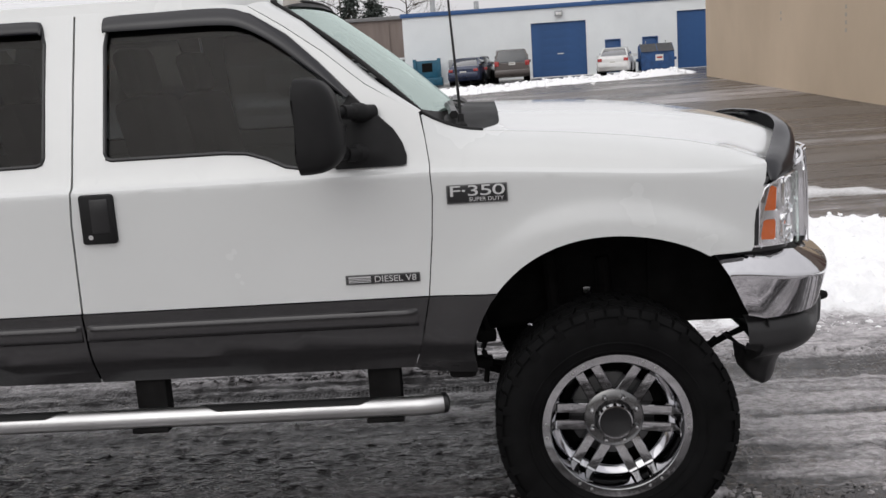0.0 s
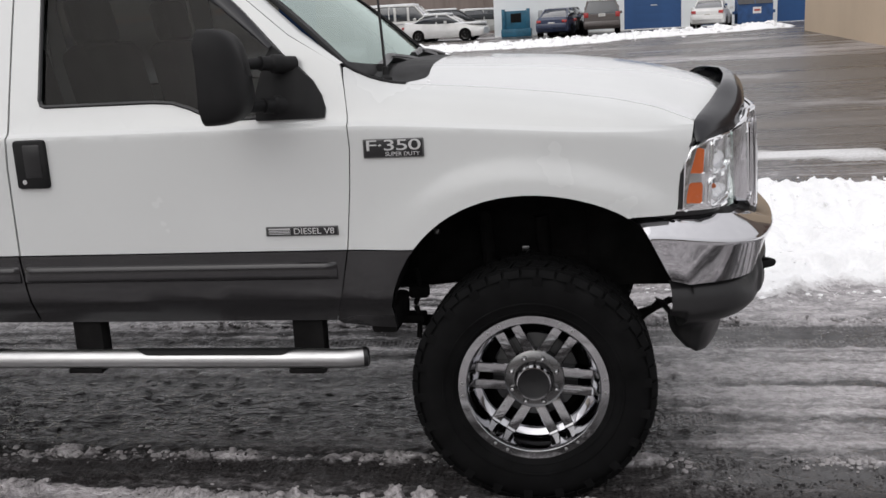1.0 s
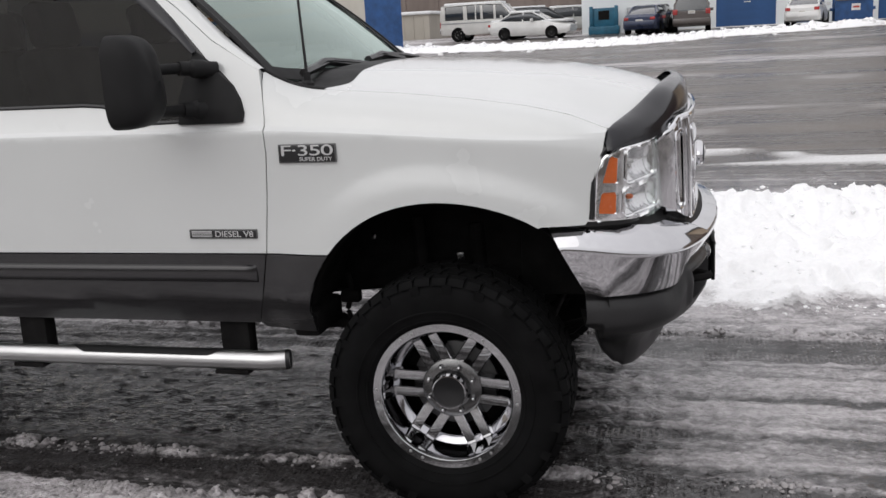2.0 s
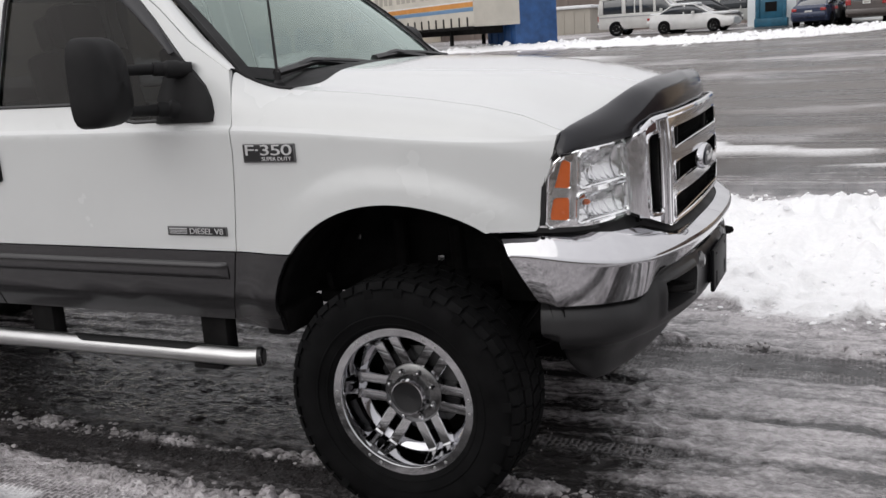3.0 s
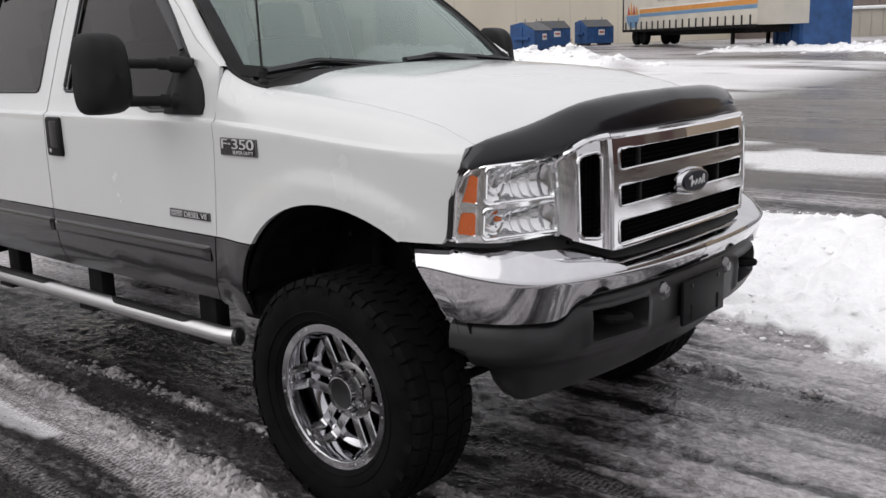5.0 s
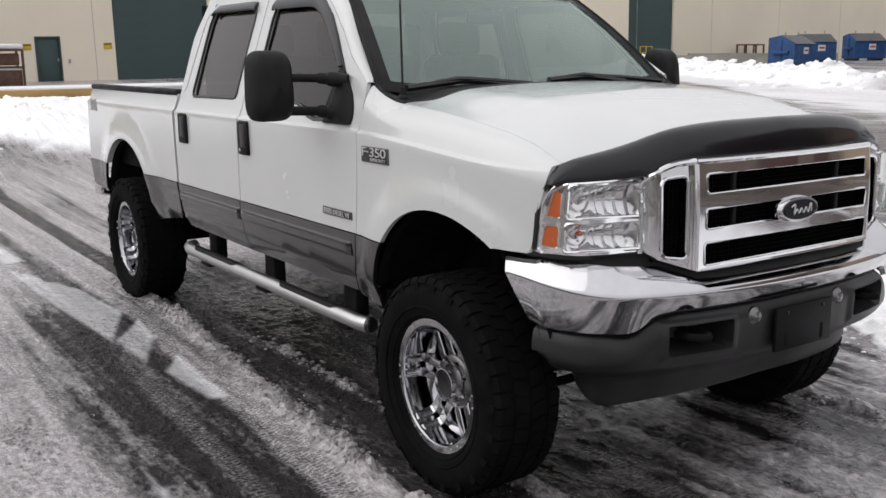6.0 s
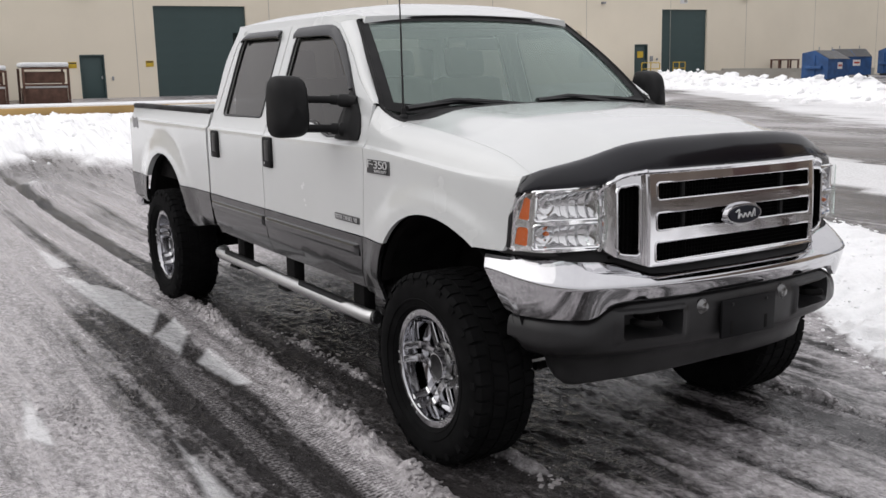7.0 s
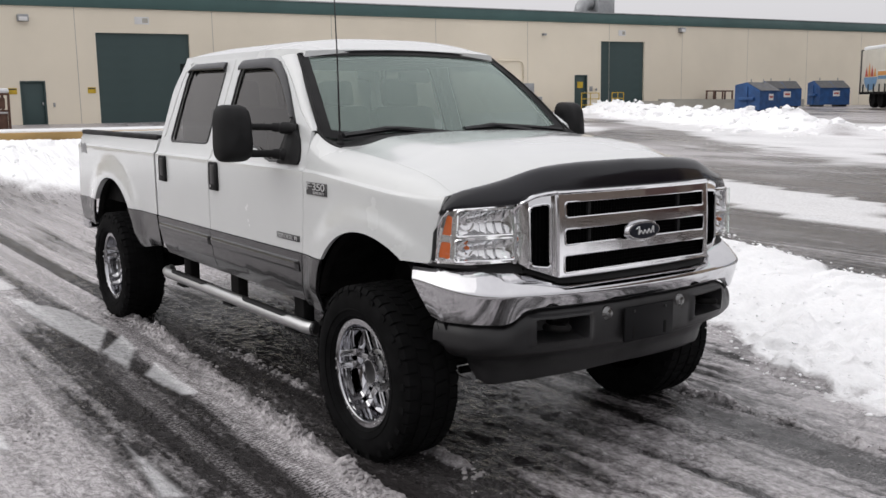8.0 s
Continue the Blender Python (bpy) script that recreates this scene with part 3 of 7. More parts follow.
FLANK_Z = [0.55, 0.66, 0.75, 0.93, 1.20, 1.350, 1.380, 1.384, 1.389, 1.395, 1.400, 1.440, 1.50, 1.75, 2.00, 2.05]
FLANK_Y = [0.915, 0.945, 0.98, 0.998, 1.003, 1.005, 1.0055, 1.004, 0.997, 0.9895, 0.9865, 0.9725, 0.955, 0.876, 0.792, 0.772]
CREASE = (1.350, 1.380, 1.384, 1.389, 1.395, 1.400, 1.440)
SEAM_X = [-0.665, -0.645, -0.60, -0.555, -0.51, -0.47, -0.43, -0.15, 0.10, 0.30, 0.44, 0.565, 0.70, 0.82]
SEAM_Y = [0.900, 0.897, 0.8935, 0.888, 0.884, 0.880, 0.878, 0.880, 0.882, 0.884, 0.884, 0.885, 0.885, 0.885]
SEAM_Z = [1.602, 1.587, 1.560, 1.539, 1.524, 1.515, 1.510, 1.487, 1.459, 1.428, 1.395, 1.345, 1.29, 1.24]
ARCHES = ((0.012, 0.655, 0.538, 0.520, 0.478), (-3.955, 0.655, 0.53, 0.53, 0.49))      # middle x and z, reach forward, reach back, height


def flank(x, z):
    """Half the truck's width at a place of its flank."""
    y = interp(z, FLANK_Z, FLANK_Y)
    y -= 0.055 * max((x - 0.18) / 0.36, 0) ** 2 if x < 0.6 else 0.0748
    for cx, cz, af, ar, b in ARCHES:
        q = math.hypot((x - cx) / (af if x > cx else ar), (z - cz) / b)
        if z > 0.5 and q < 1.5:
            y += 0.024 * float(smooth(-q, -1.38, -1.06))
    return y


def side(s):
    """Bends an (x, z) sheet onto the flank on side s (-1: the near one)."""
    return lambda x, z: (x, s * flank(x, z), z)


def fender_skin(s):
    """Bends the fender's sheet; its crease sinks towards the lamp, and above it the skin turns in to the hood's seam."""
    def mp(x, v):
        z = min(v, 1.40) - (0.065 * float(smooth(x, -0.75, 0.55))) * float(smooth(min(v, 1.40), 1.0, 1.38))
        fade = 0.9 * float(smooth(x, 0.28, 0.56))
        round_off = lambda q: flank(x, 1.35) - 0.020 * (max(q - 1.30, 0.0) / 0.10) ** 2
        if v <= 1.40:
            return (x, s * (flank(x, v) * (1 - fade) + round_off(v) * fade if v > 1.30 else flank(x, v)), z)
        t = (v - 1.40) / 0.23
        y0, ys, zs = flank(x, 1.40) * (1 - fade) + round_off(1.40) * fade, interp(x, SEAM_X, SEAM_Y), interp(x, SEAM_X, SEAM_Z)
        a, b, c = (1 - t) ** 2, 2 * t * (1 - t), t * t
        return (x, s * (a * y0 + b * (y0 - 0.030) + c * ys), a * z + b * (z * 0.25 + zs * 0.75) + c * zs)
    return mp


def into(s, d=0.02):
    return lambda co: Vector((0, -s * d, 0))


def arch(k, z0, n=22, grow=0.0):
    """The wheel opening's edge from front to rear, above z0."""
    cx, cz, af, ar, b = ARCHES[k]
    b += grow
    start = math.asin(max(min((z0 - cz) / b, 1), -1))
    return [(cx + ((af if t < math.pi / 2 else ar) + grow) * math.cos(t), cz + b * math.sin(t)) for t in np.linspace(start, math.pi - start, n)]


PAINT_Z = 0.938      # where the white ends and the grey cladding begins
DOOR_FRONT = [(-0.724, 0.66), (-0.690, 0.76), (-0.652, 0.938), (-0.628, 1.15), (-0.617, 1.30), (-0.622, 1.42), (-0.632, 1.50), (-0.648, 1.587)]
SPLIT = [(-1.905, 2.022), (-1.912, 1.41), (-1.924, 1.266), (-1.93, 0.938), (-1.925, 0.80), (-1.908, 0.66)]


def edge_x(line, z):
    pts = sorted((q, x) for x, q in line)
    return interp(z, [q for q, _ in pts], [x for _, x in pts])


def build_body(s):
    mp, rim = side(s), into(s)
    g = 0.004
    # front fender, white above, grey behind the wheel
    top = 1.63
    a_pts = arch(0, PAINT_Z)
    out = [(0.36, 1.034), (0.500, 1.034), (0.510, 1.05), (0.525, 1.20), (0.551, 1.30), (0.568, 1.40), (0.572, top)] + [(x, top) for x in (0.3, 0.0, -0.3, -0.43, -0.47, -0.51, -0.555, -0.60, -0.635)]
    for v in (1.615, 1.60, 1.57, 1.54, 1.51, 1.48, 1.45, 1.42):
        q = fender_skin(s)(-0.64, v)
        out.append((edge_x(DOOR_FRONT, q[2]) + g, v))
    out += [(edge_x(DOOR_FRONT, z) + g, z) for z in (1.30, 1.15, PAINT_Z)] + a_pts[::-1][:-3]
    part("fender", sheet(out, [], fender_skin(s), lines(-0.7, 0.6, 0.05), lines(0.9, 1.34, 0.04) + list(CREASE) + lines(1.44, 1.64, 0.02), rim), WHITE, truck)
    low = [(edge_x(DOOR_FRONT, z) + g, z) for z in (PAINT_Z - 0.004, 0.80, 0.66)] + [(-0.70, 0.645), (-0.494, 0.635)]
    low += [(-0.498, 0.70)] + [p for p in arch(0, 0.72) if p[1] < PAINT_Z - 0.01 and p[0] < 0][::-1] + [(a_pts[-1][0], PAINT_Z - 0.004)]
    part("fender_cladding", sheet(low, [], lambda x, z: (x, s * (flank(x, z) + 0.004), z), lines(-0.75, -0.4, 0.04), lines(0.6, 0.95, 0.04), rim), CLAD, truck, "dark grey lower fender")
    # doors with their window openings
    wf = [(-1.765, 1.490), (-1.783, 1.497), (-1.790, 1.515), (-1.790, 1.90), (-1.775, 1.975), (-1.72, 2.0), (-1.34, 2.0), (-1.25, 1.975), (-1.12, 1.892), (-1.005, 1.785), (-0.885, 1.66),
          (-0.79, 1.555), (-0.715, 1.47), (-0.700, 1.428), (-1.06, 1.418), (-1.13, 1.430), (-1.20, 1.462), (-1.27, 1.484), (-1.35, 1.49)]
    wr = [(-2.645, 1.478), (-2.668, 1.487), (-2.675, 1.51), (-2.665, 1.90), (-2.64, 1.975), (-2.58, 2.0), (-2.08, 2.0), (-2.03, 1.98), (-2.018, 1.92), (-2.018, 1.51), (-2.025, 1.492), (-2.045, 1.484)]
    front = [(x, z) for x, z in DOOR_FRONT if z > 0.93] + [(-0.838, 1.70), (-0.988, 1.825), (-1.135, 1.93), (-1.262, 2.010), (-1.34, 2.022)]
    front += [(x + g, z) for x, z in SPLIT if z > 0.93]
    door = part("front_door", sheet(front, [wf], mp, lines(-1.93, -0.6, 0.035), lines(0.93, 1.335, 0.045) + list(CREASE) + lines(1.46, 2.03, 0.04), rim), WHITE, truck)
    rear = [(x - g, z) for x, z in SPLIT if z > 0.93][::-1] + [(-2.60, 2.022), (-2.70, 1.99), (-2.745, 1.90), (-2.80, 1.52), (-2.885, 1.46), (-2.895, 1.2), (-2.897, 0.938)]
    rdoor = part("rear_door", sheet(rear, [wr], mp, lines(-2.9, -1.9, 0.07), lines(0.93, 1.335, 0.045) + list(CREASE) + lines(1.46, 2.03, 0.04), rim), WHITE, truck)
    for d, x0, x1 in ((door, None, None), (rdoor, -2.895, None)):
        fr = [(edge_x(DOOR_FRONT, z), z) for z in (0.66, 0.76, 0.934)] if d is door else [(edge_x(SPLIT, z) - g, z) for z in (0.66, 0.80, 0.934)]
        bk = [(edge_x(SPLIT, z) + g, z) for z in (0.934, 0.80, 0.66)] if d is door else [(-2.895, 0.934), (-2.88, 0.80), (-2.84, 0.67)]
        part("door_cladding", sheet(fr + bk, [], lambda x, z: (x, s * (flank(x, z) + 0.006), z), lines(-2.9, -0.6, 0.1), (0.70, 0.75, 0.82, 0.90), rim), CLAD, d, "dark grey lower door panel")
        xa, xb = (-0.695, -1.922) if d is door else (-1.94, -2.87)
        bm = bmesh.new()
        prof = [(0.0, 0.897), (0.012, 0.890), (0.017, 0.877), (0.017, 0.846), (0.012, 0.834), (0.0, 0.828)]
        grid(bm, lambda u, v: ((xa + (xb - xa) * u), s * (flank(xa + (xb - xa) * u, 0.86) + 0.005 + prof[round(v * 5)][0] * (1 if 0.01 < u < 0.995 else 0.3)), prof[round(v * 5)][1]), 60, 5)
        part("side_moulding", bm, CLAD, d)
        # recessed handle
        hx = -1.885 if d is door else -2.80
        bm = bmesh.new()
        y = flank(hx, 1.28) + 0.002
        box(bm, hx, hx + 0.128, s * y - 0.016, s * y + 0.014, 1.195, 1.375, 0.012)
        hd = part("door_handle", bm, BLACK, d, "black recessed paddle handle")
        bm = bmesh.new()
        box(bm, hx + 0.042, hx + 0.112, s * (y + 0.012) - 0.008, s * (y + 0.012) + 0.008, 1.235, 1.36, 0.007)
        part("paddle", bm, TRIM, hd)
        if d is door:
            bm = bmesh.new()
            lathe(bm, [(0.001, s * (y + 0.0165)), (0.009, s * (y + 0.016)), (0.010, s * (y + 0.010))], 14)
            bmesh.ops.translate(bm, verts=bm.verts, vec=(hx + 0.035, 0, 1.222))
            part("lock", bm, SILVER, hd)
        # glass, rubber seal and rain visor
        loop = wf if d is door else wr
        gl = part("window_glass", sheet(loop, [], lambda x, z: (x, s * (flank(x, z) - 0.014), z), lines(-2.8, -0.6, 0.12), lines(1.4, 2.05, 0.06)), TINT, d, "dark tinted glass")
        face_out(gl, (-1.7, 0, 1.6))
        bm = bmesh.new()
        tube(bm, [mp(x, z) for x, z in loop + loop[:2]], 0.0075, 6, False)
        part("window_seal", bm, TRIM, d)
        if d is door:
            path = [(-1.792, 1.985), (-1.775, 2.004), (-1.6, 2.008), (-1.36, 2.007), (-1.255, 1.980), (-1.125, 1.898), (-1.005, 1.790), (-0.893, 1.668)]
            wide = [0.040, 0.056, 0.060, 0.062, 0.060, 0.050, 0.040, 0.018]
        else:
            path = [(-2.640, 1.960), (-2.620, 1.985), (-2.56, 2.003), (-2.30, 2.006), (-2.06, 2.005), (-2.026, 1.990)]
            wide = [0.014, 0.030, 0.042, 0.046, 0.046, 0.040]
        run = curve_pts([(x, w, z) for (x, z), w in zip(path, wide)], 5)

        def visor(u, v):
            p = run[min(round(u * (len(run) - 1)), len(run) - 1)]
            lean = float(smooth(p.x, -1.36, -1.1)) if d is door else 0.0
            q = Vector((p.x - 0.70 * lean * p.y * v, 0, p.z - (1 - 0.35 * lean) * p.y * v))
            return (q.x, s * (flank(q.x, q.z) + 0.004 + 0.020 * math.sin(math.pi * (0.10 + 0.62 * v))), q.z)
        bm = bmesh.new()
        grid(bm, visor, len(run) - 1, 5)
        thicken(bm, into(s, 0.012))
        part("rain_visor", bm, SMOKE, d, "smoked plastic window visor")
    # A pillar
    outer = [(-0.652, 1.588), (-0.838, 1.703), (-0.988, 1.828), (-1.135, 1.933), (-1.262, 2.012)]
    inner = [(-0.640, 0.893, 1.592), (-0.800, 0.842, 1.710), (-0.938, 0.806, 1.832), (-1.064, 0.765, 1.940), (-1.185, 0.716, 2.022)]

    def pillar(u, v):
        i = u * 4
        k = min(int(i), 3)
        f = i - k
        a = Vector((outer[k][0] * (1 - f) + outer[k + 1][0] * f, 0, outer[k][1] * (1 - f) + outer[k + 1][1] * f))
        a.y = flank(a.x, a.z) - 0.004
        b = Vector(inner[k]).lerp(Vector(inner[k + 1]), f)
        p = a.lerp(b, v)
        p += Vector((0.3, 0.7, 0.4)).normalized() * (0.012 * math.sin(math.pi * v))
        return (p.x, s * p.y, p.z)
    bm = bmesh.new()
    grid(bm, pillar, 20, 6)
    part("windscreen_pillar", bm, WHITE, truck)
    # rear cab corner
    bm = bmesh.new()

    def corner(u, v):
        z = 1.44 + (2.05 - 1.44) * u
        x0 = interp(z, [1.44, 1.52, 1.90, 1.99, 2.03], [-2.885, -2.805, -2.75, -2.705, -2.60]) - 0.004
        x1 = -2.915 + 0.10 * float(smooth(z, 1.80, 2.06))
        y0 = flank(-2.8, z)
        t = min(v / 0.7, 1.0)
        w = max(v - 0.7, 0.0) / 0.3
        return (x0 + (x1 + 0.035 - x0) * t - 0.035 * math.sin(w * math.pi / 2), s * (y0 - 0.14 * (1 - math.cos(w * math.pi / 2))), z)
    grid(bm, corner, 14, 7)
    part("cab_corner", bm, WHITE, truck)
    # bed side
    out = [(-2.930, PAINT_Z), (-2.930, 1.485), (-4.82, 1.500), (-4.845, 1.48), (-4.875, 1.2), (-4.905, PAINT_Z)] + arch(1, PAINT_Z)[::-1]
    bed = part("bed_side", sheet(out, [], mp, lines(-4.9, -2.93, 0.07), lines(0.93, 1.335, 0.045) + list(CREASE) + [1.47], into(s, 0.05)), WHITE, truck)
    for pts in ([(-2.930, 0.934), (-2.92, 0.74), (-2.97, 0.70), (-3.40, 0.64)] + [p for p in arch(1, 0.66) if p[1] < 0.93 and p[0] > -3.9] + [(arch(1, 0.934)[0][0], 0.934)],
                [(arch(1, 0.934)[-1][0], 0.934)] + [p for p in arch(1, 0.72) if p[1] < 0.93 and p[0] < -3.9] + [(-4.60, 0.70), (-4.90, 0.73), (-4.91, 0.934)]):
        part("bed_cladding", sheet(pts, [], lambda x, z: (x, s * (flank(x, z) + 0.004), z), lines(-4.9, -2.9, 0.08), (0.75, 0.85), rim), CLAD, bed, "dark grey lower bed side")
    bm = bmesh.new()
    box(bm, -4.84, -2.935, min(s * 0.90, s * 0.975), max(s * 0.90, s * 0.975), 1.475, 1.512, 0.014)
    part("bed_rail", bm, BLACK, bed, "black plastic rail cap")
    if s < 0:
        for k, (x0, x1) in enumerate(((-4.77, -4.72), (-4.715, -4.675), (-4.67, -4.615))):
            y = flank(-4.7, 1.36) + 0.002
            part("decal", boxed(x0, x1, s * y - 0.001, s * y + 0.001, 1.315 + 0.01 * (k == 1), 1.405 - 0.012 * (k == 1)), DECAL, bed, "faded grey decal bar")
    # inner wheel housing
    for k, dark in ((0, 0.50), (1, 0.55)):
        bm = bmesh.new()
        pts = arch(k, 0.735, 26, -0.004)
        ins = arch(k, 0.735, 26, 0.03)
        for ring, y0, y1 in ((pts, 0.985, 0.94), (ins, 0.94, dark)):
            for (x0, z0), (x1, z1) in zip(ring, ring[1:]):
                f0, f1 = min(y0, flank(x0, max(z0, 0.75)) - 0.012), min(y0, flank(x1, max(z1, 0.75)) - 0.012)
                bm.faces.new([bm.verts.new(c) for c in ((x0, s * f0, z0), (x1, s * f1, z1), (x1, s * y1, z1), (x0, s * y1, z0))])
        bm.faces.new([bm.verts.new((x, s * dark, z)) for x, z in ins])
        part("wheel_housing", bm, UNDER, truck, "black inner wheel housing")


def face_out(ob, centre):
    """Turns a pane's faces away from a centre, so that its gloss is true."""
    me = ob.data
    c = Vector(centre)
    bm = bmesh.new()
    bm.from_mesh(me)
    bm.normal_update()
    for f in bm.faces:
        if f.normal.dot(f.calc_center_median() - c) < 0:
            f.normal_flip()
    bm.to_mesh(me)
    bm.free()


DECAL = material("faded_decal", (0.33, 0.33, 0.34), 0.4, var=0.15, scale=40)
for s in (-1, 1):
    build_body(s)


# hood, cowl, roof
def hood_z(x, y):
    ys, zs = interp(x, SEAM_X, SEAM_Y), interp(x, SEAM_X, SEAM_Z)
    zc = interp(x, [-0.7, -0.4, -0.1, 0.1, 0.3, 0.5, 0.62, 0.70, 0.76, 0.82], [1.592, 1.582, 1.568, 1.556, 1.533, 1.497, 1.466, 1.440, 1.412, 1.365])
    q = min(abs(y) / ys, 1.0)
    k = 0.62 * (1 - q ** 2.4) + 0.38 * float(smooth(-q, -0.93, -0.66))
    k *= 1 - 0.55 * float(smooth(x, 0.22, 0.60)) * float(smooth(q, 0.50, 0.85))
    return zs + (zc - zs) * k


def hood(u, v):
    sgn = -1 + 2 * v
    xb = -0.375 + 0.015 * abs(sgn) ** 1.5 - 0.070 * float(smooth(abs(sgn), 0.84, 1.0))
    xf = 0.80 - 0.235 * abs(sgn) ** 3.0
    x = xb + (xf - xb) * u
    y = sgn * (interp(x, SEAM_X, SEAM_Y) - 0.0022 - 0.003 * float(smooth(x, 0.1, 0.5)))
    return (x, y, hood_z(x, y) + 0.001)


bm = bmesh.new()
grid(bm, hood, 40, 48)
thicken(bm, lambda co: Vector((0, 0, -0.02)))
part("hood", bm, WHITE, truck)
bm = bmesh.new()
grid(bm, lambda u, v: (-0.70 + 0.42 * u, -0.878 + 1.756 * v, min(hood_z(max(-0.70 + 0.42 * u, -0.50), (-0.878 + 1.756 * v)), 1.60) - 0.004 + 0.055 * smooth(1 - u, 0.35, 0.9) * abs(-1 + 2 * v) ** 16 - 0.030 * smooth(1 - u, 0.5, 1.0) * (1 - abs(-1 + 2 * v) ** 4)), 20, 40)
cowl = part("cowl", bm, BLACK, truck, "black plastic cowl below the windscreen")


def roof(u, v):
    x, q = -1.145 - 1.70 * u, -1 + 2 * v
    half = 0.772 - 0.085 * smooth(1 - u, 0.85, 1.0) - 0.02 * smooth(u, 0.9, 1.0)
    z = 2.058 + 0.078 * (1 - abs(q) ** 3.2) * (0.25 + 0.75 * smooth(u, 0.0, 0.16)) * (1 - 0.5 * smooth(u, 0.88, 1.0))
    z += 0.006 * math.cos(q * 9) * smooth(u, 0.15, 0.3) * smooth(1 - u, 0.1, 0.2) * (1 - abs(q) ** 6)
    x += 0.03 * (1 - q * q) * (1 - u)
    z -= (0.022 - 0.006 * q * q) * (1 - smooth(u, 0.0, 0.055))
    return (x, q * half, z)


bm = bmesh.new()
grid(bm, roof, 40, 40)
thicken(bm, lambda co: Vector((0, 0.012 if co.y > 0.6 else (-0.012 if co.y < -0.6 else 0), -0.045)))
part("roof", bm, WHITE, truck)
bm = bmesh.new()
grid(bm, lambda u, v: (-2.885 + 0.04 * smooth(u, 0.8, 1.0), -0.86 + 1.72 * v, 1.0 + 0.46 * u), 4, 4)
part("cab_back", bm, WHITE, truck)
bm = bmesh.new()
grid(bm, lambda u, v: (-2.865, -0.80 + 1.60 * v, 1.46 + 0.56 * u), 4, 4)
rg = part("rear_window", bm, TINT, truck, "dark tinted rear window")
rg.visible_shadow = False
face_out(rg, (-1.7, 0, 1.6))


# windscreen with its black border
def screen(u, v):
    q = -1 + 2 * v
    lo, hi = Vector((-0.48 - 0.145 * q * q, 0.884 * q, 1.515 + 0.045 * q ** 4)), Vector((-1.115 - 0.068 * q * q, 0.718 * q, 2.046 - 0.028 * q * q))
    p = lo.lerp(hi, u)
    p += Vector((0.60, 0.40 * q, 0.70)) * (0.020 * math.sin(math.pi * u))
    return p


bm = bmesh.new()
grid(bm, screen, 16, 24)
ws = part("windscreen", bm, CLEAR, truck, "clear windscreen reflecting the pale sky")
ws.visible_shadow = False
face_out(ws, (-1.7, 0, 1.4))
# a painted black band round the glass, and a thin rubber lip on its outer edge
up = Vector((0.004, 0, 0.005))
for band in (lambda u, v: screen(u, 0.036 * v), lambda u, v: screen(u, 1 - 0.036 * v), lambda u, v: screen(1 - 0.050 * v, 0.036 + 0.928 * u), lambda u, v: screen(0.085 * v, 0.036 + 0.928 * u)):
    bm = bmesh.new()
    grid(bm, lambda u, v: band(u, v) + up, 24, 3)
    part("windscreen_band", bm, BLACK, ws, "black border printed on the glass")
bm = bmesh.new()
loop = [screen(u, 0.0) + up for u in np.linspace(0, 1, 16)] + [screen(1.0, v) + up for v in np.linspace(0, 1, 24)] + [screen(u, 1.0) + up for u in np.linspace(1, 0, 16)]
tube(bm, loop, 0.010, 8, True, 0.8)
part("windscreen_trim", bm, BLACK, truck, "black rubber windscreen surround")
# rubber lip along the fender's edge, from the glass down to the hood
for s in (-1, 1):
    bm = bmesh.new()
    tube(bm, [Vector((x, s * (interp(x, SEAM_X, SEAM_Y) - 0.006), interp(x, SEAM_X, SEAM_Z) + 0.001)) for x in np.linspace(-0.66, -0.425, 14)], 0.008, 8)
    part("cowl_lip", bm, BLACK, cowl, "black rubber lip beside the cowl")
# wipers: a blade bowed over the glass's foot, its bridge and its arm
for tip, mid, heel, foot in (((-0.523, -0.800, 1.579), (-0.556, -0.440, 1.604), (-0.524, -0.225, 1.580), (-0.492, 0.030, 1.566)), ((-0.545, 0.020, 1.597), (-0.558, 0.300, 1.606), (-0.524, 0.500, 1.580), (-0.520, 0.760, 1.578))):
    n = Vector((0.5, 0, 0.85))
    tip, mid, heel, foot = (Vector(p) - n * 0.012 for p in (tip, mid, heel, foot))
    run = curve_pts([tip, tip.lerp(mid, 0.55) + n * 0.004, mid, heel], 6)
    bm = bmesh.new()
    tube(bm, run, 0.018, 6, True, 0.9)
    wiper = part("wiper", bm, TRIM, truck)
    bm = bmesh.new()
    tube(bm, [run[2], run[5] + n * 0.008, run[9] + n * 0.012, run[13] + n * 0.009, run[-2]], [0.006, 0.011, 0.013, 0.011, 0.006], 6)
    part("bridge", bm, TRIM, wiper)
    bm = bmesh.new()
    tube(bm, curve_pts([mid + n * 0.008, mid.lerp(foot, 0.5) + n * 0.008, foot], 5), 0.012, 6)
    part("arm", bm, TRIM, wiper)
# radio aerial
bm = bmesh.new()
base = Vector((-0.503, -0.836, 1.522))
lathe(bm, [(0.024, 0.0), (0.022, 0.012), (0.013, 0.022), (0.011, 0.05), (0.001, 0.052)], 14)
bmesh.ops.transform(bm, matrix=Matrix.Translation(base) @ pose(0, 0, 0, 90, 0, 0), verts=bm.verts)
aer = part("aerial", bm, BLACK, truck, "black whip radio aerial")
bm = bmesh.new()
tube(bm, [base + Vector((0, 0, 0.03)), base + Vector((-0.02, 0.005, 0.45)), base + Vector((-0.055, 0.01, 0.88))], [0.0058, 0.0042, 0.0024], 8)
part("mast", bm, TRIM, aer)

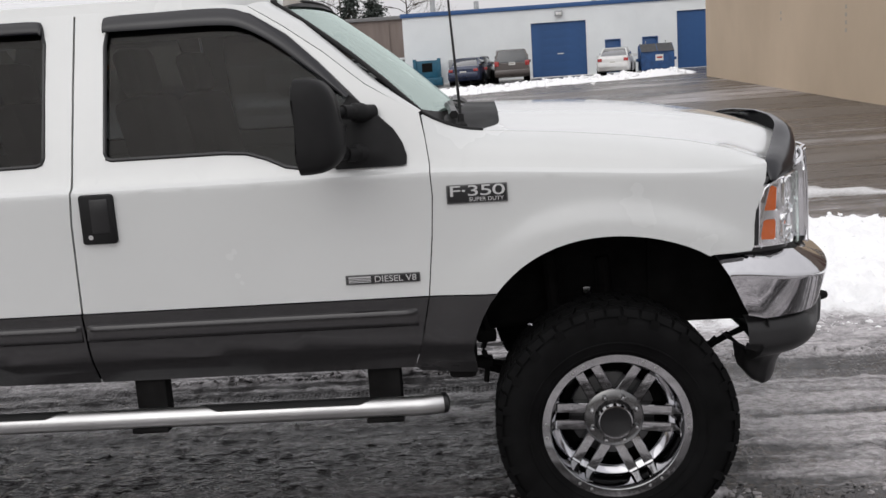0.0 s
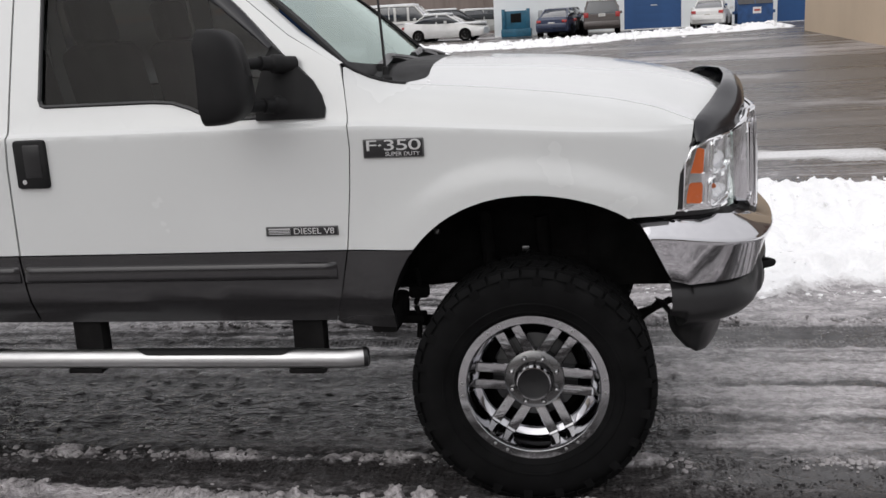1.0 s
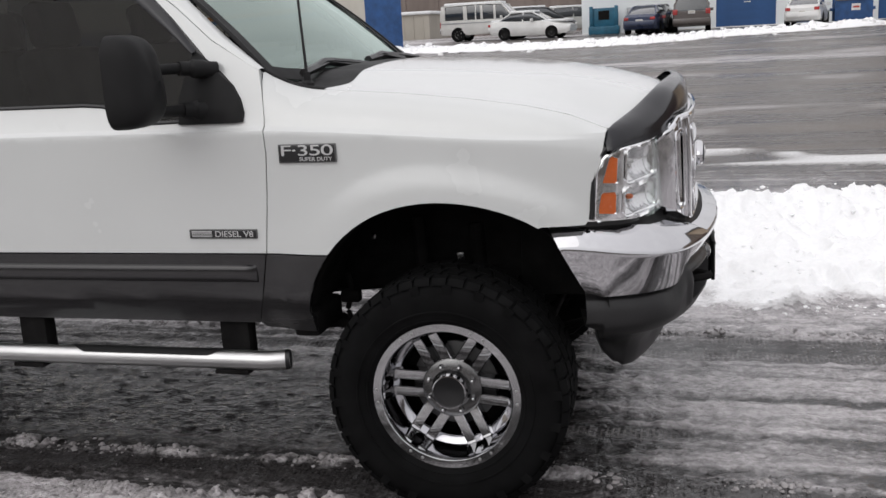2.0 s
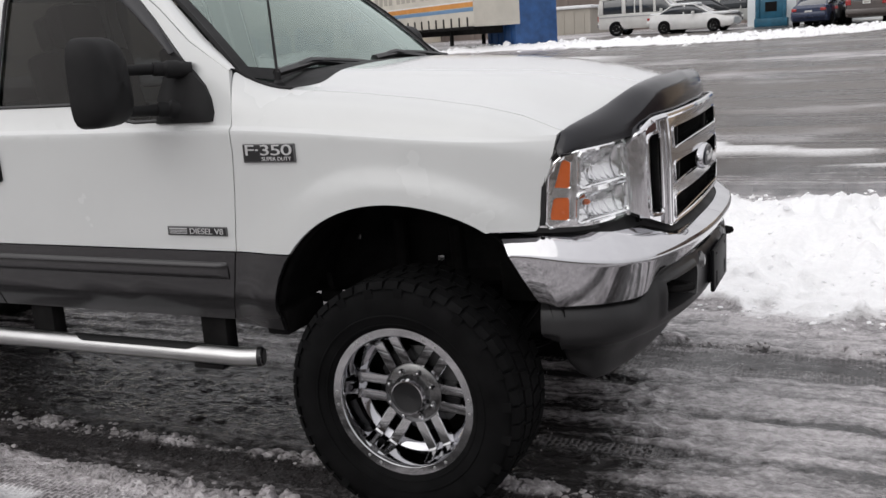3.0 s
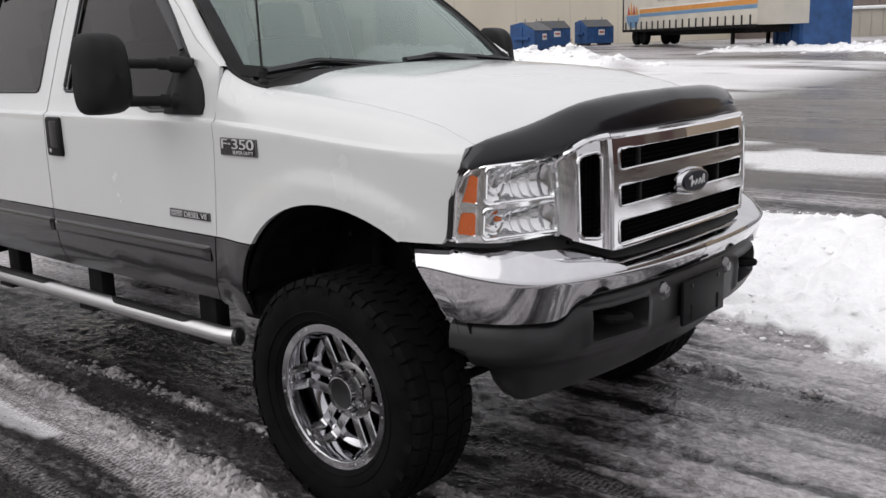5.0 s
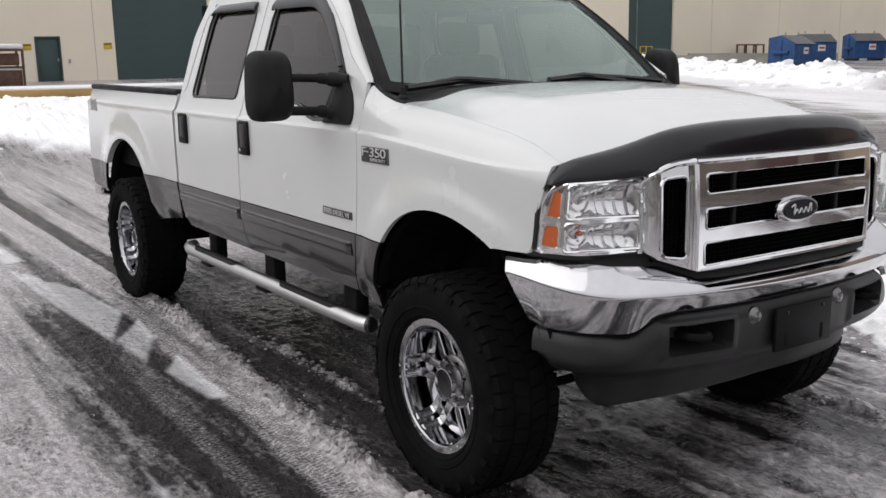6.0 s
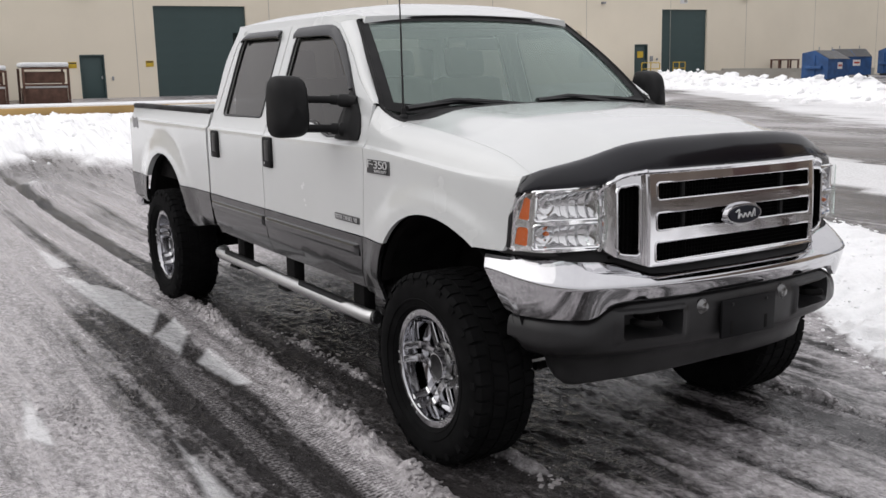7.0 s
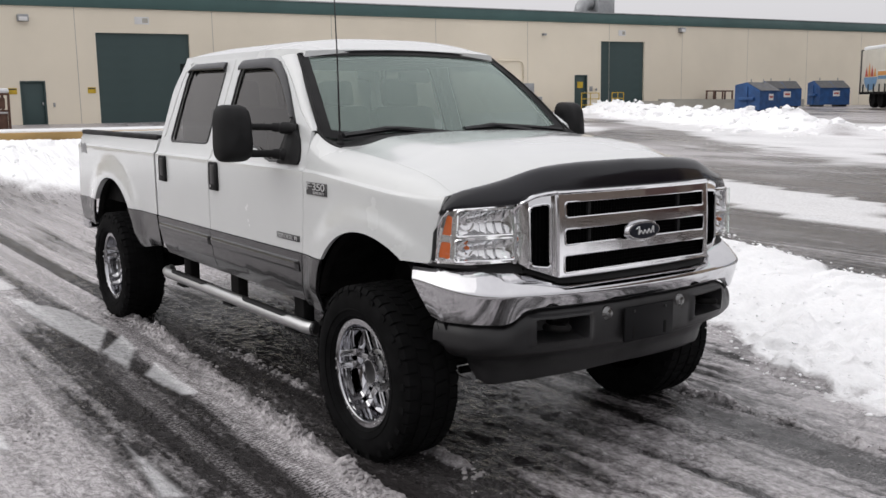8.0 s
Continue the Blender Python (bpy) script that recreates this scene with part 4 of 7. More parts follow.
# bug deflector along the hood's front edge
EDGE_Y = [0, 0.20, 0.30, 0.40, 0.45, 0.50, 0.55, 0.60, 0.65, 0.70, 0.75, 0.80, 0.85, 0.89, 0.92, 0.94, 0.95]
EDGE_X = [0.769, 0.755, 0.747, 0.735, 0.726, 0.718, 0.706, 0.688, 0.668, 0.649, 0.629, 0.611, 0.592, 0.577, 0.572, 0.576, 0.584]
EDGE_Z = [1.476, 1.473, 1.471, 1.465, 1.460, 1.454, 1.443, 1.427, 1.409, 1.394, 1.381, 1.370, 1.358, 1.343, 1.318, 1.294, 1.268]


def deflector(u, v):
    """From the free upper edge (v = 0) forward and down to the lip over the grille and lamps."""
    q = -1 + 2 * u
    q = math.copysign(1 - (1 - abs(q)) ** 1.6, q)
    y = q * 0.946
    xr, zr = interp(abs(y), EDGE_Y, EDGE_X), interp(abs(y), EDGE_Y, EDGE_Z)
    xb = 0.828 - 0.235 * abs(q) ** 3.0
    zb = interp(abs(q), [0, 0.50, 0.55, 0.62, 0.70, 0.85, 1.0], [1.358, 1.350, 1.340, 1.318, 1.300, 1.290, 1.276])
    a = v * math.pi / 2
    return (xr + (xb - xr) * math.sin(a) ** 0.85, y, zb + (zr - zb) * math.cos(a) ** 0.75)


bm = bmesh.new()
grid(bm, deflector, 90, 14)
thicken(bm, lambda co: Vector((-0.006, 0, -0.003)))
part("bug_deflector", bm, SMOKE, truck, "smoked black hood deflector")


# ---- front end ----
HUBGREY = material("dull_chrome_hub", (0.19, 0.19, 0.19), 0.26, metal=1.0, var=0.1)

def nose_x(y):
    """Plan of the grille: a shallow bow with set-back wings that return to the lamps."""
    q = abs(y)
    return 0.868 - 0.02 * (q / 0.5) ** 2 if q < 0.495 else interp(q, [0.495, 0.506, 0.514, 0.626, 0.636, 0.652], [0.8484, 0.840, 0.822, 0.795, 0.783, 0.728])


def nose(dx):
    """Upright below, leaning back above the middle bar."""
    return lambda y, z: (nose_x(y) + dx - 0.012 * (z - 1.0) - 0.26 * max(z - 1.14, 0) ** 2, y, z)


def rounded(y0, y1, z0, z1, r, n=4):
    pts = []
    for cy, cz, a0 in ((y1 - r, z1 - r, 0), (y0 + r, z1 - r, 90), (y0 + r, z0 + r, 180), (y1 - r, z0 + r, 270)):
        pts += [(cy + r * math.cos(radians(a0 + 90 * k / n)), cz + r * math.sin(radians(a0 + 90 * k / n))) for k in range(n + 1)]
    return pts


frame_out = [(-0.652, 1.04), (-0.632, 1.014), (-0.50, 0.968), (0.50, 0.968), (0.632, 1.014), (0.652, 1.04), (0.652, 1.275), (0.635, 1.306), (0.605, 1.328), (0.50, 1.346), (-0.50, 1.346), (-0.605, 1.328), (-0.635, 1.306), (-0.652, 1.275)]
SLOTS = ((0.984, 1.064), (1.110, 1.182), (1.232, 1.302))
slots = [rounded(-0.468 + 0.004 * i, 0.468 - 0.004 * i, z0, z1, 0.013) for i, (z0, z1) in enumerate(SLOTS)]
wing = [(y, z - 0.014 * (0.62 - y) / 0.1 if z < 1.15 else z + 0.010 * (0.62 - y) / 0.1) for y, z in rounded(0.522, 0.624, 1.022, 1.290, 0.024)]
sides = [[(y * k, z) for y, z in wing] for k in (-1, 1)]
bends = [k * q for k in (-1, 1) for q in (0.495, 0.506, 0.514, 0.626, 0.636, 0.644)]
bm = sheet(frame_out, slots + sides, nose(0.0), lines(-0.49, 0.49, 0.035) + bends, (1.08, 1.12, 1.14, 1.16, 1.18, 1.20, 1.22, 1.25, 1.28, 1.31, 1.33), lambda co: Vector((-0.035, 0, 0)))
grille = part("grille", bm, CHROME, truck, "chrome three-bar grille with black mesh", 24)
for loop in slots:
    # a thin rolled edge round each slot
    bm = bmesh.new()
    tube(bm, [nose(0.001)(y, z) for y, z in loop + loop[:1]], 0.0042, 6, False)
    part("slot_rim", bm, CHROME, grille)
for loop in sides:
    bm = bmesh.new()
    tube(bm, [nose(-0.001)(y, z) for y, z in loop + loop[:1]], 0.0075, 8, False)
    part("slot_rim", bm, CHROME, grille)
for k in (-1, 1):
    bm = bmesh.new()
    tube(bm, [nose(-0.004)(k * 0.505, z) for z in np.linspace(0.974, 1.342, 14)], 0.0075, 8)
    part("grille_edge", bm, CHROME, grille)
    bm = bmesh.new()
    rise_up = [(-0.652, 1.03), (-0.652, 1.10), (-0.652, 1.20), (-0.651, 1.270), (-0.636, 1.307), (-0.602, 1.327), (-0.555, 1.338), (-0.50, 1.346)]
    tube(bm, curve_pts([nose(-0.004)(-k * y, z) for y, z in rise_up], 4), 0.011, 8)
    part("grille_edge", bm, CHROME, grille)
for z, r in ((1.345, 0.011), (0.971, 0.007)):
    bm = bmesh.new()
    tube(bm, [nose(-0.004)(y, z) for y in np.linspace(-0.50, 0.50, 24)], r, 8)
    part("grille_edge", bm, CHROME, grille)
bm = bmesh.new()
grid(bm, lambda u, v: (nose_x(-0.64 + 1.28 * u) - 0.075, -0.64 + 1.28 * u, 0.95 + 0.385 * v), 30, 4)
part("grille_backing", bm, UNDER, grille)
MESHBLACK = material("black_grille_mesh", (0.004, 0.004, 0.004), 0.6, var=0.2, spec=0.04)
for z0, z1, y0, y1 in [(a, b, -0.466, 0.466) for a, b in SLOTS] + [(1.00, 1.305, -0.626, -0.518), (1.00, 1.305, 0.518, 0.626)]:
    bm = bmesh.new()
    n = int((y1 - y0) / 0.017)
    for i in range(n + 1):
        y = y0 + (y1 - y0) * i / n
        x = nose(-0.042)(y, (z0 + z1) / 2)[0]
        box(bm, x - 0.006, x + 0.006, y - 0.0016, y + 0.0016, z0, z1)
    for i in range(1, int((z1 - z0) / 0.016) + 1):
        z = z0 + 0.016 * i
        ys = np.linspace(y0, y1, 9)
        tube(bm, [nose(-0.040)(y, z) for y in ys], 0.0022, 4)
    part("grille_mesh", bm, MESHBLACK, grille)
for z0, z1 in SLOTS[1:]:
    for y in (-0.30, 0.30):
        x = nose(-0.03)(y, (z0 + z1) / 2)[0]
        part("grille_rib", boxed(x - 0.012, x + 0.006, y - 0.009, y + 0.009, z0, z1, 0.003), BLACK, grille)


def oval(bm, a, b, x, depth, n=40):
    lathe(bm, [(0.001, -depth), (0.90, -depth), (1.0, -depth * 0.5), (1.0, 0.0)], n)
    bmesh.ops.transform(bm, matrix=Matrix.Translation((x, 0, 1.143)) @ pose(0, 0, 0, 0, 0, 90) @ Matrix.Diagonal((a, 1, b, 1)), verts=bm.verts)


bm = bmesh.new()
oval(bm, 0.118, 0.050, 0.862, 0.026)
emblem = part("emblem", bm, CHROME, grille, "dark oval emblem with chrome rim")
bm = bmesh.new()
oval(bm, 0.104, 0.040, 0.868, 0.026)
part("emblem_field", bm, NAVY, emblem)
bm = bmesh.new()
tube(bm, curve_pts([(0.896, y, 1.143 + z) for y, z in ((-0.062, 0.012), (-0.040, 0.020), (-0.046, -0.014), (-0.030, 0.002), (-0.016, -0.012), (-0.004, 0.004), (0.010, -0.012), (0.024, 0.006), (0.036, -0.012), (0.052, 0.018), (0.056, -0.012))], 6), 0.0034, 6)
part("emblem_mark", bm, SILVER, emblem)

# headlamps
LAMP_U = [-0.04, 0, 0.5, 0.72, 0.82, 0.90, 1.0, 1.06]
LAMP_Y = [0.634, 0.645, 0.800, 0.868, 0.900, 0.926, 0.948, 0.956]
LAMP_X = [0.744, 0.742, 0.715, 0.690, 0.663, 0.618, 0.548, 0.503]


def lamp_face(s, dx=0.0):
    """Runs from the grille's side (u = 0) round to the fender (u = 1)."""
    def mp(u, z):
        h = z - 1.04
        x = interp(u, LAMP_U, LAMP_X) + dx - 0.09 * (1 - u) * h + 0.06 * u * h
        return (x, s * (interp(u, LAMP_U, LAMP_Y) + dx * 0.3 - 0.06 * u * h), z)
    return mp


LAMPCHROME = material("lamp_chrome", (0.92, 0.92, 0.93), 0.06, metal=1.0, var=0.03, scale=14, fine=60)
for s in (-1, 1):
    bez = [(-0.04, 1.020), (1.05, 1.020), (1.06, 1.05), (1.06, 1.22), (1.04, 1.27), (1.0, 1.30), (-0.04, 1.325)]
    bm = sheet(bez, [rounded(0.02, 0.985, 1.041, 1.284, 0.012)], lamp_face(s, -0.035), lines(-0.04, 1.06, 0.10), (), lambda co: Vector((-0.07, 0, 0)))
    back = part("headlamp", bm, TRIM, truck, "clear headlamp with chrome reflectors and amber corner")
    bm = bmesh.new()
    edge = [(1.035, 1.048), (1.037, 1.10), (1.037, 1.20), (1.025, 1.245), (0.985, 1.285)]
    tube(bm, curve_pts([lamp_face(s, -0.004)(u, z) for u, z in edge], 5), 0.011, 6)
    part("lamp_seal", bm, TRIM, back)
    corner = lambda z0, z1, lean: [(0.898, z0 + 0.006), (0.906, z0), (0.986 - 0.01 * lean, z0 + 0.004), (0.990 - 0.02 * lean, z0 + 0.02), (0.982 - 0.034 * lean, z1 - 0.006), (0.970 - 0.036 * lean, z1), (0.906, z1 - 0.006 * lean), (0.898, z1 - 0.010)]
    hole = [rounded(0.055, 0.872, 1.160, 1.276, 0.020), rounded(0.055, 0.876, 1.048, 1.146, 0.020), corner(1.163, 1.254, 1.0), corner(1.060, 1.134, 0.1)]
    rimp = [(-0.005, 1.038), (1.0, 1.038), (1.016, 1.055), (1.014, 1.205), (0.99, 1.245), (0.95, 1.268), (0.88, 1.280), (0.5, 1.287), (-0.005, 1.290)]
    bm = sheet(rimp, hole, lamp_face(s, -0.016), lines(0, 1, 0.07), (), lambda co: Vector((-0.03, 0, 0)))
    part("lamp_bezel", bm, LAMPCHROME, back, "bright chrome lamp surround")
    for i, (z0, z1) in enumerate(((1.160, 1.274), (1.048, 1.146))):
        zc = (z0 + z1) / 2
        bm = bmesh.new()

        def bowl(u, v):
            uu, zz = 0.060 + (0.825 + 0.01 * i) * u, z0 + (z1 - z0) * v
            deep = 0.050 * (max(math.sin(math.pi * u), 0.0) * max(math.sin(math.pi * v), 0.0)) ** 0.5
            x, y, z = lamp_face(s, -0.024)(uu, zz)
            # stepped flutes towards the grille, shallow rings round the bulb
            flute = 0.010 * abs(2 * ((6.5 * u + 0.08 * v) % 1.0) - 1) * float(smooth(-u, -0.60, -0.54))
            ring = 0.0022 * math.sin(30 * math.hypot(1.9 * (u - 0.80), 0.8 * (v - 0.6))) * float(smooth(u, 0.58, 0.66))
            return (x - deep + (flute + ring) * min(6 * v, 1) * min(6 * (1 - v), 1), y, z)
        grid(bm, bowl, 110, 22)
        part("reflector", bm, REFLECT, back, "", 22)
        bm = bmesh.new()
        c = Vector(lamp_face(s, -0.050)(0.735, zc + 0.012))
        lathe(bm, [(0.001, -0.014), (0.006, -0.012), (0.009, -0.005), (0.010, 0.006)], 16)
        bmesh.ops.transform(bm, matrix=Matrix.Translation(c) @ pose(0, 0, 0, 0, 0, 90), verts=bm.verts)
        part("bulb", bm, AMBER if i else STEEL, back)
    for loop in hole[:2]:
        bm = bmesh.new()
        tube(bm, [lamp_face(s, -0.010)(u, z) for u, z in loop + loop[:1]], 0.0062, 6, False)
        part("lens_rim", bm, LAMPCHROME, back)
    bm = bmesh.new()
    tube(bm, [lamp_face(s, -0.009)(u, z) for u, z in rimp + rimp[:1]], 0.0045, 6, False)
    part("lens_rim", bm, LAMPCHROME, back)
    bm = bmesh.new()
    tube(bm, [lamp_face(s, -0.008)(0.022, z) for z in np.linspace(1.042, 1.286, 8)], 0.0055, 6)
    part("lens_rim", bm, LAMPCHROME, back)
    for loop in hole[2:]:
        bm = sheet(loop, [], lamp_face(s, -0.020), lines(0.86, 1.0, 0.04), ())
        part("side_marker", bm, AMBER, back, "amber corner lens")
    bm = sheet(rimp, [], lamp_face(s, 0.003), lines(0, 1, 0.07), lines(1.03, 1.30, 0.05))
    ln = part("lens", bm, LENS, back)
    ln.visible_shadow = False
    face_out(ln, (0.3, s * 0.4, 1.15))


# bumper: a chrome blade over a black valance, swept round the nose
PLAN = curve_pts([(0.950, -0.02, 0), (0.945, 0.20, 0), (0.922, 0.42, 0), (0.880, 0.62, 0), (0.815, 0.79, 0), (0.725, 0.895, 0), (0.600, 0.958, 0), (0.480, 0.988, 0), (0.372, 1.005, 0)], 8)


def bumper_plan(a):
    """Plan of the bumper, a from -1 (near end) to 1."""
    i = min(max(abs(a), 0.0), 1.02) * (len(PLAN) - 1)
    k = min(int(i), len(PLAN) - 2)
    p = PLAN[k].lerp(PLAN[k + 1], i - k)
    return p.x, p.y * (-1 if a < 0 else 1)


def plan_x(y):
    return interp(y, [p.y for p in PLAN], [p.x for p in PLAN])


def bumper_pt(a, out, z):
    x, y = bumper_plan(a)
    x0, y0 = bumper_plan(a - 0.02)
    x1, y1 = bumper_plan(a + 0.02)
    n = Vector((y1 - y0, x0 - x1, 0)).normalized()
    return (x + n.x * out, y + n.y * out, z)


def shelf(a):
    """Depth and height of the chrome's inner top edge."""
    y = abs(bumper_plan(a)[1])
    return interp(y, [0.40, 0.50, 0.64, 0.80, 1.0], [0.062, 0.068, 0.118, 0.100, 0.060]), interp(y, [0.40, 0.50, 0.64, 0.85, 0.96, 1.0], [0.937, 0.939, 0.986, 0.998, 1.016, 1.034])


def chrome_face(u, v):
    a = -1 + 2 * u
    q = abs(a)
    deep, top = shelf(a)
    crease = 0.908 + 0.045 * smooth(q, 0.5, 1.0)
    low = interp(q, [0, 0.37, 0.41, 0.435, 0.46, 0.485, 0.52, 0.9, 1.0], [0.836, 0.833, 0.826, 0.808, 0.782, 0.771, 0.769, 0.768, 0.785])
    prof = [(-deep - 0.006, top - 0.008), (-deep, top), (-deep * 0.5, top * 0.55 + (crease + 0.012) * 0.45), (-0.006, crease + 0.012), (0.0, crease), (-0.002, crease - 0.012), (-0.012, crease * 0.6 + low * 0.4), (-0.026, crease * 0.2 + low * 0.8), (-0.034, low + 0.006), (-0.055, low)]
    o, z = prof[round(v * 9)]
    down = min(max((top - z) / (top - low), 0.0), 1.0)
    return bumper_pt(a * (0.999 - 0.15 * down * float(smooth(q, 0.62, 1.0))), o, z)


bm = bmesh.new()
grid(bm, chrome_face, 160, 9)
bumper = part("bumper", bm, BUMPERCHROME, truck, "chrome front bumper over black plastic valance", 40)


def valance(u, v):
    a = -0.85 + 1.70 * u
    q = abs(a)
    top = interp(q, [0, 0.37, 0.41, 0.435, 0.46, 0.485, 0.52, 0.85], [0.836, 0.833, 0.826, 0.808, 0.782, 0.771, 0.769, 0.769])
    low = interp(q, [0, 0.40, 0.50, 0.62, 0.70, 0.745, 0.765, 0.79, 0.85], [0.480, 0.465, 0.458, 0.460, 0.480, 0.520, 0.555, 0.635, 0.655])
    mid = max(0.62, low)
    tuck = 0.02 * float(smooth(q, 0.62, 0.85))
    top -= 0.008 * float(smooth(q, 0.34, 0.40)) * float(smooth(-q, -0.56, -0.50))
    prof = [(-0.095, top + 0.010), (-0.064, top - 0.006), (-0.050, top - 0.018), (-0.038, top - 0.05), (-0.036, top - 0.09), (-0.045, mid + 0.03), (-0.075, mid), (-0.14, mid - 0.03 * (mid > low)), (-0.18, (mid + low) / 2), (-0.205, low), (-0.26, low + 0.012)]
    # even steps along the profile, with a deep side opening sunk into the face
    i = min(v * 10, 9.9999)
    k = int(i)
    t = i - k
    p0, p1, p2, p3 = (prof[min(max(k + m, 0), 10)] for m in (-1, 0, 1, 2))
    o, z = (0.5 * (2 * b + (c - a1) * t + (2 * a1 - 5 * b + 4 * c - d1) * t * t + (3 * b - a1 - 3 * c + d1) * t ** 3) for a1, b, c, d1 in zip(p0, p1, p2, p3))
    y = abs(bumper_plan(a)[1])
    sunk = float(smooth(0.135 - abs(y - 0.50), 0.0, 0.014)) * float(smooth(z, 0.688, 0.702)) * float(smooth(-z, -0.788, -0.776))
    lip = float(smooth(0.175 - abs(y - 0.50), 0.0, 0.03)) * float(smooth(z, 0.655, 0.675)) * float(smooth(-z, -0.81, -0.795))
    return bumper_pt(a, o - tuck * v + 0.012 * lip - 0.13 * sunk, z)


bm = bmesh.new()
grid(bm, valance, 260, 80)
val = part("valance", bm, VALANCE, bumper, "black textured plastic valance", 50)
for k in (-1, 1):
    # side air openings with tow hooks, fog lamps
    yc = k * 0.50
    xf = plan_x(0.50) - 0.03
    bm = bmesh.new()
    tube(bm, curve_pts([(xf - 0.08, yc - 0.035, 0.738), (xf - 0.01, yc - 0.035, 0.742), (xf + 0.030, yc, 0.744), (xf - 0.01, yc + 0.035, 0.742), (xf - 0.08, yc + 0.035, 0.738)], 4), 0.015, 8)
    part("tow_hook", bm, UNDER, bumper)
    bm = bmesh.new()
    lathe(bm, [(0.001, -0.018), (0.025, -0.014), (0.038, 0.0), (0.042, 0.02), (0.040, 0.05)], 22)
    bmesh.ops.transform(bm, matrix=Matrix.Translation((0.890, k * 0.245, 0.780)) @ pose(0, 0, 0, 0, 0, 90), verts=bm.verts)
    fog = part("fog_lamp", bm, BLACK, bumper)
    bm = bmesh.new()
    lathe(bm, [(0.001, -0.025), (0.020, -0.022), (0.034, -0.008), (0.036, 0.004)], 22)
    bmesh.ops.transform(bm, matrix=Matrix.Translation((0.894, k * 0.245, 0.780)) @ pose(0, 0, 0, 0, 0, 90), verts=bm.verts)
    part("fog_lens", bm, HUBGREY, fog)
bm = bmesh.new()
box(bm, 0.922, 0.938, -0.165, 0.165, 0.635, 0.800, 0.006)
plate = part("plate_bracket", bm, PLATE, bumper, "empty black number plate bracket")
for y in (-0.105, 0.105):
    part("plate_slot", boxed(0.934, 0.9395, y - 0.010, y + 0.010, 0.648, 0.708, 0.003), UNDER, plate)
    part("plate_bolt", boxed(0.936, 0.942, y - 0.006, y + 0.006, 0.772, 0.784, 0.002), TRIM, plate)
part("plate_stay", boxed(0.86, 0.923, -0.13, 0.13, 0.66, 0.78, 0.01), BLACK, plate)


def filler(u, v):
    """Black plastic between the chrome's top edge and the grille and lamps."""
    a = -0.93 + 1.86 * u
    deep, top = shelf(a)
    lo = Vector(bumper_pt(a, -deep + 0.004, top - 0.012))
    y = lo.y
    s = -1 if y < 0 else 1
    grl = Vector((nose_x(min(abs(y), 0.652)) - 0.012, y, 0.985 + 0.045 * float(smooth(abs(y), 0.52, 0.64))))
    w = interp(abs(y) + 0.0, LAMP_Y, LAMP_U)
    lmp = Vector(lamp_face(s, -0.018)(w, 1.046))
    hi = grl.lerp(lmp, float(smooth(abs(y), 0.60, 0.66)))
    return lo.lerp(hi, v) + Vector((-0.02 * math.sin(math.pi * v), 0, 0))


bm = bmesh.new()
grid(bm, filler, 110, 6)
part("bumper_filler", bm, BLACK, bumper, "black plastic filler above the bumper", 50)


# ---- badges ----
def lettering(text, size, at, turn, mat, parent, name, depth=0.0015, squeeze=1.0, gap=1.0):
    cu = bpy.data.curves.new(name, "FONT")
    cu.body, cu.size, cu.extrude, cu.space_character = text, size, depth, gap
    cu.align_x, cu.align_y = "CENTER", "CENTER"
    tmp = bpy.data.objects.new(name, cu)
    scene.collection.objects.link(tmp)
    bpy.context.view_layer.update()
    me = bpy.data.meshes.new_from_object(tmp)
    bpy.data.objects.remove(tmp)
    me.transform(Matrix.Translation(at) @ turn @ Matrix.Diagonal((squeeze, 1, 1, 1)))
    me.materials.clear()
    me.materials.append(mat)
    ob = new(name, me)
    ob.parent = parent
    return ob


up_side = pose(0, 0, 0, 90, 0, 0)
BADGEW = material("badge_silver_letters", (0.55, 0.55, 0.55), 0.4, var=0.08)
BADGEB = material("badge_rim", (0.10, 0.10, 0.10), 0.4, var=0.1)
y = -(flank(-0.46, 1.31) + 0.004)
bm = boxed(-0.565, -0.350, y - 0.004, y + 0.006, 1.266, 1.332, 0.003)
badge = part("fender_badge", bm, BADGEB, truck, "black and silver model badge")
part("badge_field", boxed(-0.561, -0.354, y - 0.0055, y - 0.002, 1.270, 1.328, 0.002), TRIM, badge)
lettering("F\u00b7350", 0.053, (-0.4575, y - 0.0065, 1.3085), up_side, BADGEW, badge, "badge_letters", squeeze=1.84, gap=0.92)
lettering("SUPER DUTY", 0.019, (-0.425, y - 0.0065, 1.279), up_side, BADGEW, badge, "badge_letters", squeeze=1.12)
y = -(flank(-0.81, 1.01) + 0.004)
bm = boxed(-0.947, -0.678, y - 0.003, y + 0.006, 0.994, 1.028, 0.002)
badge = part("door_badge", bm, BADGEB, truck, "black engine badge with pale lettering")
part("badge_field", boxed(-0.942, -0.681, y - 0.0045, y - 0.001, 0.997, 1.025, 0.002), TRIM, badge)
lettering("DIESEL V8", 0.031, (-0.767, y - 0.0055, 1.0105), up_side, BADGEW, badge, "badge_letters", squeeze=1.14)
for z in (1.001, 1.0065, 1.012):
    part("badge_bar", boxed(-0.936, -0.855, y - 0.0055, y - 0.004, z, z + 0.0025), BADGEW, badge)
part("badge_bar", boxed(-0.936, -0.855, y - 0.0055, y - 0.004, 1.0175, 1.0225), BADGEW, badge)


